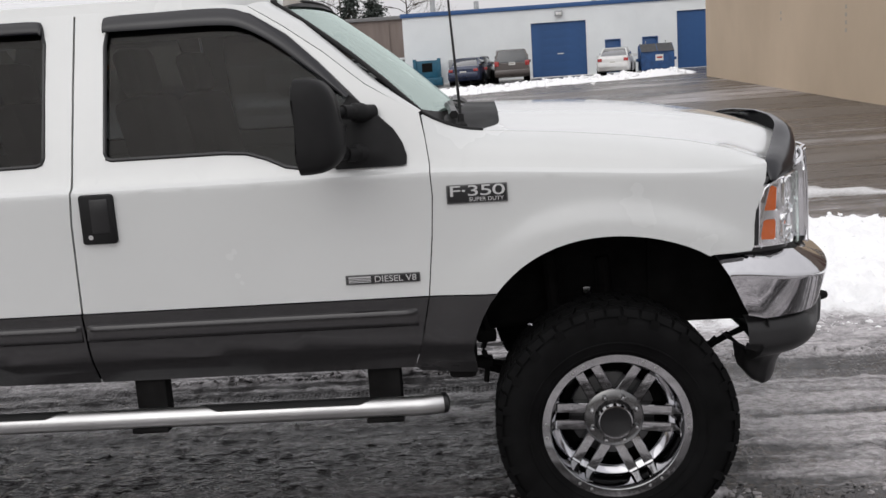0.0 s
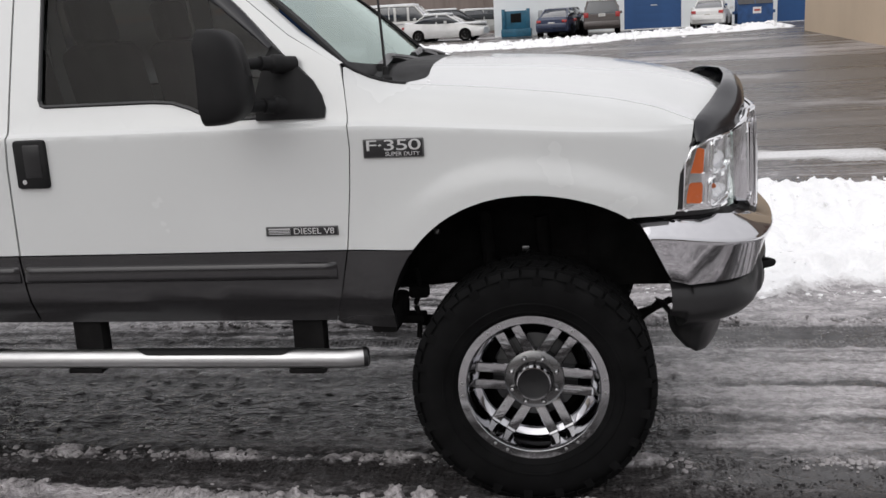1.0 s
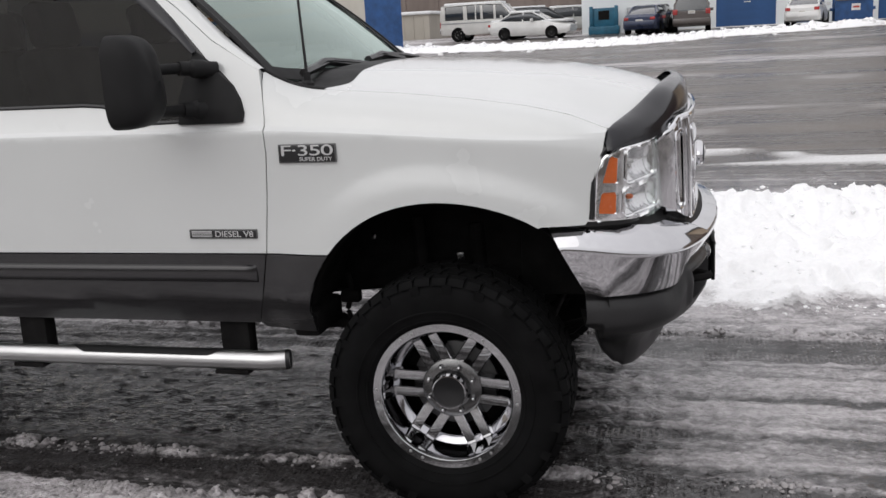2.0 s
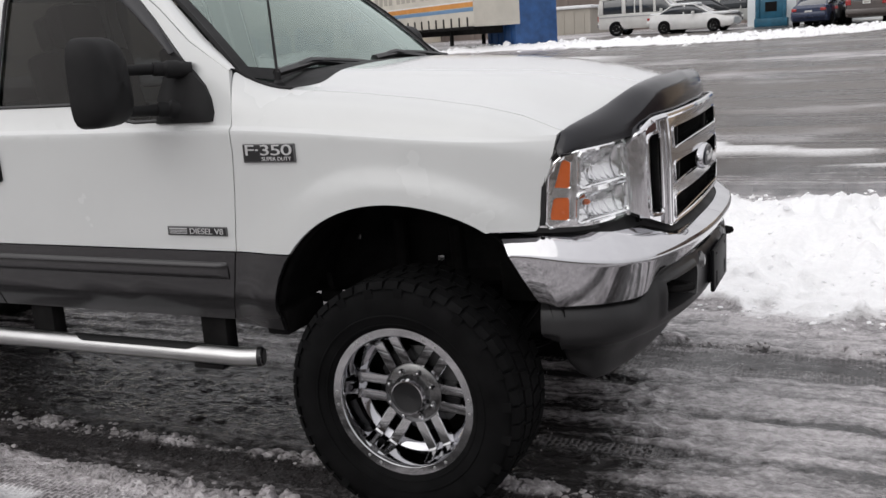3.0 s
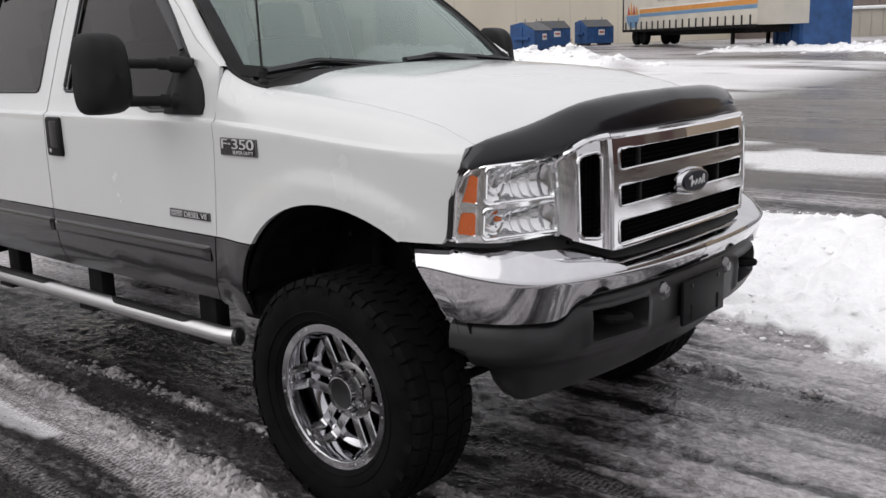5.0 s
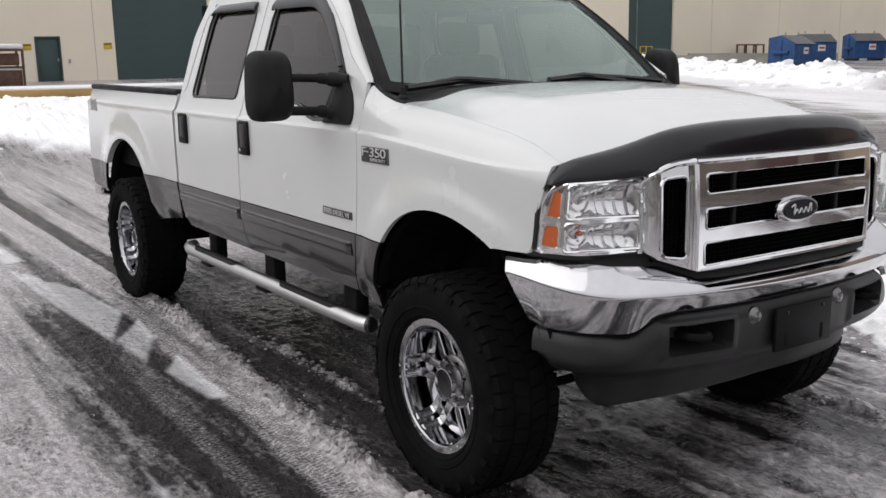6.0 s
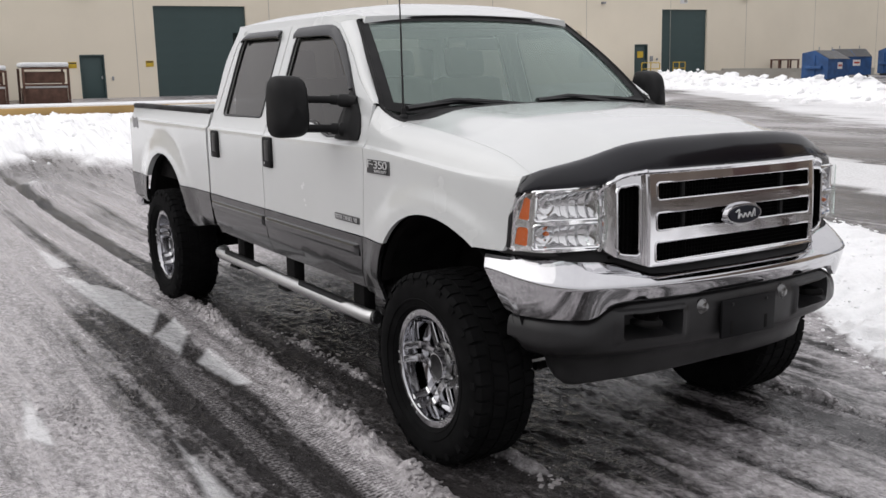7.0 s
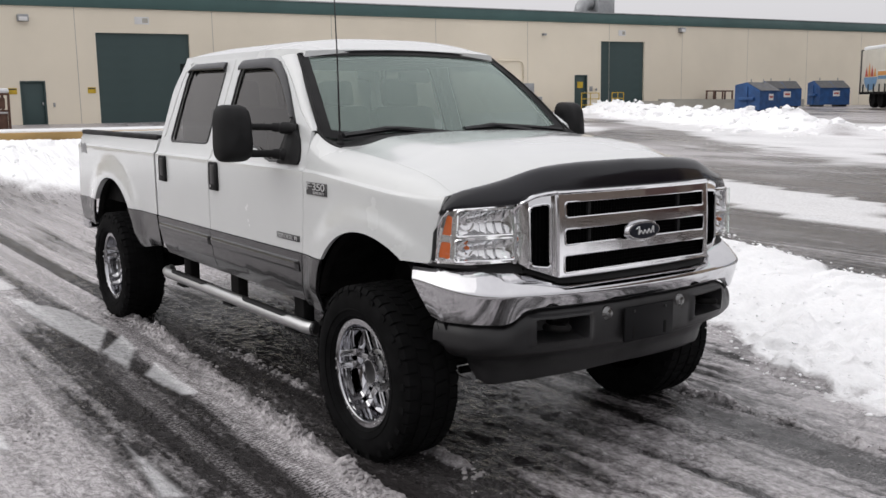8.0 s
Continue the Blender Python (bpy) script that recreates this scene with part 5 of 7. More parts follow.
# ---- mirrors ----
def mirror_head(s):
    """A deep shell with rounded corners, fuller below, its flat face to the rear."""
    bm = bmesh.new()
    def shell(u, v):
        a = 2 * math.pi * u
        c, d = math.cos(a), math.sin(a)
        n = 4.2
        r = (abs(c) ** n + abs(d) ** n) ** (-1 / n)
        size = (1 - v ** 3.2) ** (1 / 2.6) if v < 1 else 0.0
        wide = 0.101 * (1 + 0.04 * (-d))
        return (-1.016 + 0.142 * v - 0.012 * v * d, s * (1.234 + wide * size * r * c), 1.578 + 0.156 * size * r * d)
    rows = grid(bm, shell, 44, 12)
    bm.faces.new([r[0] for r in rows[:-1]])
    return bm


for s in (-1, 1):
    mir = part("door_mirror", mirror_head(s), BLACK, truck, "black telescoping towing mirror", 60)
    part("mirror_glass", boxed(-1.0215, -1.014, min(s * 1.165, s * 1.303), max(s * 1.165, s * 1.303), 1.475, 1.685, 0.002), MIRROR, mir)
    bm = bmesh.new()
    tube(bm, [(-1.017, s * (1.234 + q), 1.58 + z) for q, z in rounded(-0.084, 0.084, -0.130, 0.130, 0.045) + rounded(-0.084, 0.084, -0.130, 0.130, 0.045)[:1]], 0.009, 8, False)
    part("mirror_rim", bm, BLACK, mir)
    for z, w in ((1.612, 0.019), (1.466, 0.021)):
        bm = bmesh.new()
        tube(bm, curve_pts([(-0.95, s * 1.19, z + 0.004), (-0.935, s * 1.08, z), (-0.895, s * 1.01, z - 0.002), (-0.855, s * 0.965, z - 0.006)], 4), w, 12)
        arm = part("mirror_arm", bm, BLACK, mir)
        bm = bmesh.new()
        tube(bm, curve_pts([(-0.905, s * 1.028, z - 0.001), (-0.880, s * 0.998, z - 0.004), (-0.845, s * 0.965, z - 0.008), (-0.81, s * 0.93, z - 0.012)], 4), [w * 1.35] * 5 + [w * 1.75] * 4 + [w * 1.5] * 4, 14)
        part("arm_collar", bm, BLACK, arm)
    sail = [(-0.895, 1.668), (-0.850, 1.634), (-0.792, 1.588), (-0.742, 1.540), (-0.712, 1.492), (-0.697, 1.445), (-0.700, 1.414), (-0.72, 1.411), (-0.95, 1.410), (-0.955, 1.50), (-0.92, 1.63)]
    bulge = lambda x, z: 0.020 * float(smooth(x, -0.94, -0.86)) * float(smooth(-x, 0.72, 0.80)) * float(smooth(z, 1.41, 1.45)) * float(smooth(-z, -1.66, -1.58))
    bm = sheet(sail, [], lambda x, z: (x, s * (flank(x, z) + 0.010 + bulge(x, z)), z), lines(-0.95, -0.7, 0.02), lines(1.41, 1.67, 0.02), into(s, 0.03))
    part("mirror_base", bm, BLACK, mir, "black triangular mirror base")

# ---- step bars ----
def pad_arc(u, v):
    """The pad's angle round the bar, in half turns from its outer side; it narrows to its ends."""
    lead = 0.21 + 0.26 * (1 - float(smooth(min(u, 1 - u), 0.0, 0.11)))
    return lead + (0.93 - lead) * v


for s in (-1, 1):
    bm = bmesh.new()
    tube(bm, [(-2.95, s * 0.90, 0.520), (-2.92, s * 0.945, 0.516), (-2.84, s * 0.965, 0.515), (-0.70, s * 0.965, 0.515), (-0.645, s * 0.955, 0.516), (-0.62, s * 0.945, 0.517)], 0.037, 16)
    bar = part("step_bar", bm, STEEL, truck, "polished tubular step bar with black pads")
    for x0, x1 in ((-1.54, -0.87), (-2.76, -2.06)):
        bm = bmesh.new()
        grid(bm, lambda u, v: (x0 + (x1 - x0) * u, s * (0.965 + 0.041 * math.cos(math.pi * pad_arc(u, v))), 0.515 + 0.041 * math.sin(math.pi * pad_arc(u, v))), 48, 10)
        part("step_pad", bm, BLACK, bar)
    bm = bmesh.new()
    lathe(bm, [(0.001, -0.004), (0.030, -0.004), (0.038, 0.004), (0.0385, 0.02)], 18)
    bmesh.ops.transform(bm, matrix=Matrix.Translation((-0.617, s * 0.944, 0.517)) @ pose(0, 0, 0, 0, 0, 90 - s * 20), verts=bm.verts)
    part("end_cap", bm, TRIM, bar)
    for x in (-0.845, -1.735, -2.55):
        bm = bmesh.new()
        box(bm, x - 0.062, x + 0.062, min(s * 0.86, s * 0.935), max(s * 0.86, s * 0.935), 0.50, 0.70, 0.016)
        box(bm, x - 0.07, x + 0.07, min(s * 0.90, s * 0.99), max(s * 0.90, s * 0.99), 0.462, 0.482, 0.006)
        part("step_bracket", bm, UNDER, bar)

# ---- bed, tailgate, rear bumper ----
bm = bmesh.new()
box(bm, -4.80, -2.94, -0.90, 0.90, 0.93, 0.96)
box(bm, -2.985, -2.945, -0.93, 0.93, 0.96, 1.47)
for s in (-1, 1):
    box(bm, -4.80, -2.95, min(s * 0.86, s * 0.90), max(s * 0.86, s * 0.90), 0.96, 1.48)
part("bed_liner", bm, UNDER, truck, "black bed liner")
part("tailgate", boxed(-4.86, -4.80, -0.80, 0.80, 0.92, 1.49, 0.02), WHITE, truck)
for s in (-1, 1):
    part("tail_lamp", boxed(-4.875, -4.83, min(s * 0.80, s * 0.962), max(s * 0.80, s * 0.962), 1.10, 1.42, 0.012), material("red_tail_lens", (0.35, 0.01, 0.01), 0.2, coat=0.5), truck)
part("rear_bumper", boxed(-5.08, -4.90, -0.95, 0.95, 0.62, 0.78, 0.04), CHROME, truck)

# ---- frame, axles and suspension ----
for s in (-1, 1):
    bm = bmesh.new()
    tube(bm, [(0.80, s * 0.44, 0.80), (0.30, s * 0.44, 0.80), (-0.75, s * 0.46, 0.72), (-2.9, s * 0.48, 0.72), (-3.5, s * 0.48, 0.82), (-4.7, s * 0.48, 0.80)], 0.065, 8, True, 1.3)
    part("frame_rail", bm, UNDER, truck)
    bm = bmesh.new()
    tube(bm, [(0.05, s * 0.52, 0.42), (0.02, s * 0.50, 0.95)], 0.032, 10)
    tube(bm, [(-0.16, s * 0.60, 0.46), (-0.20, s * 0.55, 0.98)], 0.026, 10)
    part("shock_absorber", bm, UNDER, truck)
    bm = bmesh.new()
    for k in range(4):
        pts = [(-0.72 + 0.05 * k, s * 0.52, 0.60 - 0.016 * k), (-0.35, s * 0.52, 0.52 - 0.014 * k), (0.0, s * 0.52, 0.49 - 0.014 * k), (0.35, s * 0.52, 0.54 - 0.014 * k), (0.62 - 0.05 * k, s * 0.52, 0.64 - 0.016 * k)]
        tube(bm, curve_pts(pts, 4), 0.03, 6, True, 0.25)
    part("leaf_spring", bm, UNDER, truck)
    bm = bmesh.new()
    for k in range(5):
        tube(bm, curve_pts([(-4.75 + 0.1 * k, s * 0.56, 0.66), (-3.97, s * 0.56, 0.50 - 0.015 * k), (-3.25 - 0.1 * k, s * 0.56, 0.66)], 6), 0.032, 6, True, 0.25)
    part("leaf_spring", bm, UNDER, truck)
    # floor edge behind the rockers
    part("rocker_sill", boxed(-2.88, -0.72, min(s * 0.80, s * 0.925), max(s * 0.80, s * 0.915), 0.665, 0.72, 0.02), UNDER, truck)
    part("mud_flap", boxed(-0.60, -0.50, min(s * 0.66, s * 0.93), max(s * 0.66, s * 0.93), 0.60, 0.70, 0.015), UNDER, truck)
for x in (0.0, -3.967):
    bm = bmesh.new()
    tube(bm, [(x, -0.75, 0.42), (x, 0.75, 0.42)], 0.055, 12)
    lathe(bm, [(0.001, -0.13), (0.10, -0.10), (0.155, 0.0), (0.10, 0.10), (0.001, 0.13)], 20)
    vs = [v for v in bm.verts if abs(v.co.z) < 0.17]
    bmesh.ops.translate(bm, verts=vs, vec=(x, 0.25 if x == 0 else 0.0, 0.42))
    part("axle", bm, UNDER, truck)
bm = bmesh.new()
tube(bm, [(0.20, -0.62, 0.47), (0.20, 0.55, 0.62)], 0.022, 8)
tube(bm, [(0.24, -0.60, 0.42), (0.24, 0.60, 0.42)], 0.020, 8)
part("steering_link", bm, UNDER, truck)
bm = bmesh.new()
tube(bm, [(-1.6, 0.1, 0.66), (-3.9, 0.0, 0.46)], 0.05, 10)
part("drive_shaft", bm, UNDER, truck)
part("floor_pan", boxed(-2.88, -0.55, -0.88, 0.88, 0.69, 0.74), UNDER, truck)
for s in (-1, 1):
    part("splash_shield", boxed(0.20, 0.66, min(s * 0.50, s * 0.52), max(s * 0.50, s * 0.52), 0.665, 1.04, 0.01), UNDER, truck)
part("engine_block", boxed(-0.35, 0.70, -0.42, 0.42, 0.74, 1.30, 0.05), UNDER, truck)
part("fire_wall", boxed(-0.62, -0.56, -0.90, 0.90, 0.70, 1.46), UNDER, truck)

for s in (-1, 1):
    for x, z, w, h in ((-0.045, 0.808, 0.016, 0.024), (-0.402, 0.897, 0.012, 0.012)):
        part("liner_plug", boxed(x - w, x + w, min(s * 0.508, s * 0.520), max(s * 0.508, s * 0.520), z - h, z + h, 0.004), HUBGREY, truck, "small grey plug in the wheel housing")
    # bracket and hose hanging behind the front wheel
    bm = bmesh.new()
    box(bm, -0.60, -0.44, min(s * 0.62, s * 0.70), max(s * 0.62, s * 0.70), 0.565, 0.60, 0.008)
    tube(bm, curve_pts([(-0.47, s * 0.66, 0.78), (-0.455, s * 0.67, 0.70), (-0.475, s * 0.67, 0.64), (-0.462, s * 0.67, 0.58), (-0.470, s * 0.67, 0.50)], 5), 0.011, 8)
    box(bm, -0.50, -0.42, min(s * 0.64, s * 0.69), max(s * 0.64, s * 0.69), 0.665, 0.715, 0.012)
    part("spring_bracket", bm, UNDER, truck)

# ---- cabin ----
part("dashboard", boxed(-0.98, -0.62, -0.80, 0.80, 1.10, 1.50, 0.05), DASH, truck)
bm = bmesh.new()
tube(bm, [(-1.06 + 0.07 * math.sin(a), 0.40 + 0.19 * math.cos(a), 1.40 + 0.17 * math.sin(a)) for a in np.linspace(0, 2 * math.pi, 28)], 0.015, 8, False)
tube(bm, [(-1.06, 0.40, 1.40), (-0.90, 0.40, 1.33)], 0.04, 8)
part("steering_wheel", bm, DASH, truck)
for x in (-1.62, -2.52):
    for y in (-0.40, 0.40):
        bm = bmesh.new()
        box(bm, x - 0.05, x + 0.45, y - 0.26, y + 0.26, 1.0, 1.16, 0.05)
        box(bm, -0.07, 0.07, y - 0.25, y + 0.25, 0.0, 0.62, 0.05, Matrix.Translation((x - 0.06, 0, 1.10)) @ pose(0, 0, 0, 0, -12, 0))
        box(bm, -0.05, 0.05, y - 0.14, y + 0.14, 0.62, 0.82, 0.04, Matrix.Translation((x - 0.06, 0, 1.10)) @ pose(0, 0, 0, 0, -12, 0))
        part("seat", bm, SEAT, truck, "grey cloth seat with head restraint")
part("headliner", boxed(-2.80, -1.25, -0.72, 0.72, 1.985, 2.0), DASH, truck)
part("rear_view_mirror", boxed(-1.06, -1.02, -0.11, 0.11, 1.86, 1.93, 0.015), TRIM, truck)


# ---- wheels ----
BARREL = material("chrome_barrel", (0.50, 0.50, 0.525), 0.04, metal=1.0, var=0.06, scale=16, fine=60, bump=0.06, dist=0.004)
DISC = material("brake_disc_steel", (0.10, 0.10, 0.10), 0.45, metal=0.8, var=0.2)


def build_wheel():
    """A deep-dish chrome wheel with its tyre; the outer side faces -y, the middle at the origin."""
    bm = bmesh.new()
    lathe(bm, [(0.272, 0.030), (0.275, 0.022), (0.2735, 0.0175), (0.2725, 0.0168), (0.2435, 0.0176), (0.2425, 0.0184), (0.240, 0.024)], 96)
    wheel = part("wheel", bm, WHEELCHROME, truck, "deep chrome wheel with paired spokes on a mud tyre")
    bm = bmesh.new()
    lathe(bm, [(0.240, 0.024), (0.238, 0.030), (0.233, 0.060), (0.230, 0.090), (0.227, 0.128), (0.210, 0.136), (0.200, 0.148), (0.194, 0.220), (0.235, 0.25), (0.268, 0.28)], 96)
    part("barrel", bm, BARREL, wheel)
    bm = bmesh.new()
    outer = [(0.268, 0.020), (0.276, 0.008), (0.300, -0.004), (0.335, -0.012), (0.370, -0.012), (0.400, -0.004), (0.421, 0.012), (0.432, 0.036)]
    prof = outer + [(0.433, 0.10), (0.434, 0.15), (0.433, 0.20)] + [(r, 0.30 - q) for r, q in outer[::-1]]
    rings = lathe(bm, prof, 96)
    part("tyre", bm, RUBBER, wheel, "black mud-terrain tyre", 50)
    bm = bmesh.new()
    n = 44
    for k in range(n):
        for j, (y0, y1, off, r) in enumerate(((-0.002, 0.062, 0.0, 0.438), (0.078, 0.140, 0.5, 0.440), (0.156, 0.222, 0.0, 0.440), (0.238, 0.302, 0.5, 0.438))):
            a = 2 * math.pi * (k + off) / n
            wid = 0.0265 if (k + j) % 2 else 0.024
            skew = 0.007 if j in (1, 2) else 0.0
            vs = box(bm, -wid, wid, y0, y1, 0.415 if j in (0, 3) else 0.424, r)
            for v in vs:
                v.co.x += skew * (1 if v.co.y > (y0 + y1) / 2 else -1) * (1 if j == 1 else -1)
                if j == 0 and v.co.y < y0 + 0.001 and v.co.z > 0.43:
                    v.co.y += 0.016
                if j == 3 and v.co.y > y1 - 0.001 and v.co.z > 0.43:
                    v.co.y -= 0.016
            bmesh.ops.transform(bm, matrix=pose(0, 0, 0, 0, math.degrees(a), 0), verts=vs)
    for k in range(n // 2):
        for y in (-0.004, 0.304):
            vs = box(bm, -0.016, 0.016, y - 0.004, y + 0.004, 0.385, 0.418)
            bmesh.ops.transform(bm, matrix=pose(0, 0, 0, 0, 360 * (k + 0.25) / (n // 2), 0), verts=vs)
    part("tread", bm, RUBBER, wheel, "", 30)
    # raised sidewall ring
    bm = bmesh.new()
    lathe(bm, [(0.318, -0.0085), (0.318, -0.0125), (0.323, -0.0135), (0.326, -0.0105)], 96)
    lathe(bm, [(0.285, 0.004), (0.286, -0.001), (0.291, -0.002), (0.293, 0.001)], 96)
    part("sidewall_ring", bm, RUBBER, wheel)
    # paired spokes
    for k in range(6):
        for d in (-1, 1):
            bm = bmesh.new()
            w0 = 0.0188
            pts = [(0.085, 0.122, 0.0), (0.112, 0.113, 0.0), (0.210, 0.109, 0.0), (0.216, 0.104, 0.0), (0.221, 0.094, 0.0), (0.232, 0.038, 0.0), (0.2415, 0.024, 0.0)]
            rows = []
            for r, yy, _ in pts:
                c = d * 0.0325
                rows.append([bm.verts.new((c + q * w0, yy + e, r)) for q, e in ((-1, 0.05), (-1, 0.0035), (-0.86, 0.0), (0, -0.0006), (0.86, 0.0), (1, 0.0035), (1, 0.05))])
            for a, b in zip(rows, rows[1:]):
                for i in range(6):
                    bm.faces.new((a[i], a[i + 1], b[i + 1], b[i]))
            bmesh.ops.transform(bm, matrix=pose(0, 0, 0, 0, 90 - (60 * k - 4), 0), verts=bm.verts)
            part("spoke", bm, WHEELCHROME, wheel, "", 18)
    bm = bmesh.new()
    lathe(bm, [(0.060, 0.0740), (0.068, 0.0980), (0.074, 0.1040), (0.103, 0.1080), (0.110, 0.1130), (0.111, 0.1450), (0.06, 0.1600)], 64)
    part("hub_flange", bm, HUBGREY, wheel)
    bm = bmesh.new()
    lathe(bm, [(0.001, 0.0760), (0.042, 0.0740), (0.052, 0.0700), (0.055, 0.0700), (0.058, 0.0680), (0.060, 0.0740), (0.062, 0.0950)], 48)
    part("centre_cap", bm, TRIM, wheel, "black centre cap")
    bm = bmesh.new()
    lathe(bm, [(0.055, 0.0700), (0.0580, 0.0600), (0.0625, 0.0610), (0.067, 0.0760)], 48)
    part("cap_ring", bm, WHEELCHROME, wheel)
    for k in range(8):
        bm = bmesh.new()
        lathe(bm, [(0.001, 0.0860), (0.007, 0.0880), (0.0105, 0.0950), (0.0115, 0.1150)], 6)
        a = 2 * math.pi * (k + 0.5) / 8
        bmesh.ops.translate(bm, verts=bm.verts, vec=(0.088 * math.cos(a), 0, 0.088 * math.sin(a)))
        part("lug_nut", bm, WHEELCHROME, wheel, "", 20)
    for k in range(12):
        bm = bmesh.new()
        lathe(bm, [(0.001, 0.0145), (0.0050, 0.0152), (0.0062, 0.018)], 8)
        a = math.radians(60 * (k // 2) + (7 if k % 2 else -4))
        bmesh.ops.translate(bm, verts=bm.verts, vec=(0.257 * math.cos(a), 0, 0.257 * math.sin(a)))
        part("rim_bolt", bm, STEEL, wheel)
    bm = bmesh.new()
    lathe(bm, [(0.001, 0.17), (0.150, 0.17), (0.160, 0.175), (0.160, 0.195)], 48)
    part("brake_disc", bm, DISC, wheel)
    bm = bmesh.new()
    lathe(bm, [(0.001, 0.240), (0.210, 0.240)], 32)
    part("backing_plate", bm, UNDER, wheel)
    return wheel


wheel = build_wheel()
wheel.matrix_basis = pose(0, -1.045, 0.422)
copy_thing(wheel, pose(-3.967, -1.045, 0.422, 0, 17, 0))
copy_thing(wheel, pose(0, 1.045, 0.422, 0, 31, 180))
copy_thing(wheel, pose(-3.967, 1.045, 0.422, 0, 8, 180))


# ---- surroundings: materials ----
BEIGE = material("beige_painted_concrete", (0.80, 0.73, 0.60), 0.8, var=0.05, scale=0.25, fine=14, bump=0.15, spec=0.2)
TAN = material("tan_painted_concrete", (0.56, 0.45, 0.335), 0.85, var=0.06, scale=0.3, fine=16, bump=0.2, spec=0.2)
PALE = material("white_painted_block", (0.76, 0.79, 0.80), 0.8, var=0.05, scale=0.4, fine=5, bump=0.2, spec=0.2)
GREEN = material("dark_green_door_paint", (0.036, 0.066, 0.066), 0.5, var=0.06, scale=0.6, fine=12)
FASCIA = material("green_fascia_metal", (0.05, 0.11, 0.105), 0.45, var=0.1, scale=0.5, fine=8)
BLUE = material("blue_door_paint", (0.022, 0.085, 0.24), 0.5, var=0.12, scale=0.6, fine=12)
BINBLUE = material("blue_bin_steel", (0.02, 0.085, 0.25), 0.5, var=0.22, scale=2.5, fine=20, bump=0.2)
TEAL = material("teal_machine_paint", (0.015, 0.12, 0.20), 0.5, var=0.22, scale=2.5, fine=20)
YELLOW = material("yellow_paint", (0.62, 0.42, 0.03), 0.55, var=0.15, scale=5)
TIMBER = material("weathered_yellow_timber", (0.52, 0.34, 0.13), 0.8, var=0.22, scale=1.5, fine=25, stretch=(1, 0.2, 1))
RUST = material("rusty_brown_steel", (0.16, 0.085, 0.06), 0.8, var=0.3, scale=3, fine=30)
CONCRETE = material("raw_concrete", (0.42, 0.40, 0.35), 0.9, var=0.12, scale=1, fine=20, bump=0.3)
SNOW = material("snow_cap", (0.80, 0.81, 0.82), 0.75, var=0.06, scale=4, fine=30, bump=0.4, dist=0.02)
GALV = material("galvanised_metal", (0.36, 0.37, 0.38), 0.5, metal=0.5, var=0.12)
ROOFING = material("grey_roofing", (0.20, 0.20, 0.20), 0.9, var=0.1)
BROWN = material("brown_cladding", (0.22, 0.18, 0.16), 0.85, var=0.16, scale=0.4, fine=4, stretch=(3, 1, 0.4))
PANEL = material("grey_beige_panel", (0.42, 0.39, 0.34), 0.8, var=0.08, scale=0.5)
TRAILERW = material("off_white_trailer_skin", (0.60, 0.57, 0.50), 0.55, var=0.1, scale=0.8, fine=10)
ORANGE = material("orange_stripe", (0.62, 0.27, 0.06), 0.5, var=0.1)
SKYBLUE = material("blue_stripe", (0.14, 0.26, 0.42), 0.5, var=0.1)
REDMARK = material("red_mark", (0.45, 0.06, 0.04), 0.5, var=0.1)
SIGNW = material("white_sign", (0.72, 0.72, 0.71), 0.5, var=0.08)
CARGLASS = material("car_window_glass", (0.03, 0.035, 0.04), 0.06, coat=1.0, var=0.1)
REDLENS = material("red_lamp_lens", (0.35, 0.02, 0.02), 0.2, coat=0.6, var=0.05)
BARK = material("bark", (0.09, 0.07, 0.055), 0.95, var=0.25, scale=4, fine=40)
NEEDLE = material("dark_evergreen_needles", (0.055, 0.068, 0.058), 0.8, var=0.3, scale=0.8, fine=6)
GREYPAINT = material("faded_grey_letter_paint", (0.42, 0.38, 0.33), 0.8, var=0.1)


def lot_z(x, y):
    return float(rise(np.array([float(x)]), np.array([float(y)]))[0])


def wall_slab(outline, holes, depth):
    """An upright wall in local (x along, z up) with openings, its face at y = 0 and its back at y = depth."""
    bm = sheet(outline, holes, lambda x, z: (x, 0.0, z), (), ())
    bmesh.ops.solidify(bm, geom=bm.faces[:], thickness=-depth)
    mean = sum(v.co.y for v in bm.verts) / len(bm.verts)
    if mean < 0:
        for v in bm.verts:
            v.co.y = -v.co.y
    return bm


def rect(x0, x1, z0, z1):
    return [(x0, z0), (x1, z0), (x1, z1), (x0, z1)]


def panel_door(parent, x0, x1, z0, z1, mat, name="roller_door", rows=8, y=0.12, label=""):
    d = part(name, boxed(x0, x1, y, y + 0.06, z0, z1), mat, parent, label)
    h = (z1 - z0) / rows
    me = None
    for k in range(rows):
        bm = boxed(x0 + 0.02, x1 - 0.02, y - 0.004, y, z0 + k * h + 0.0008, z0 + (k + 1) * h - 0.0008)
        if me is None:
            p = part("door_panel", bm, mat, d)
            me = p.data
        else:
            bm.free()
            p = new("door_panel", me)
            p.parent = d
            p.location.z = k * h
    return d


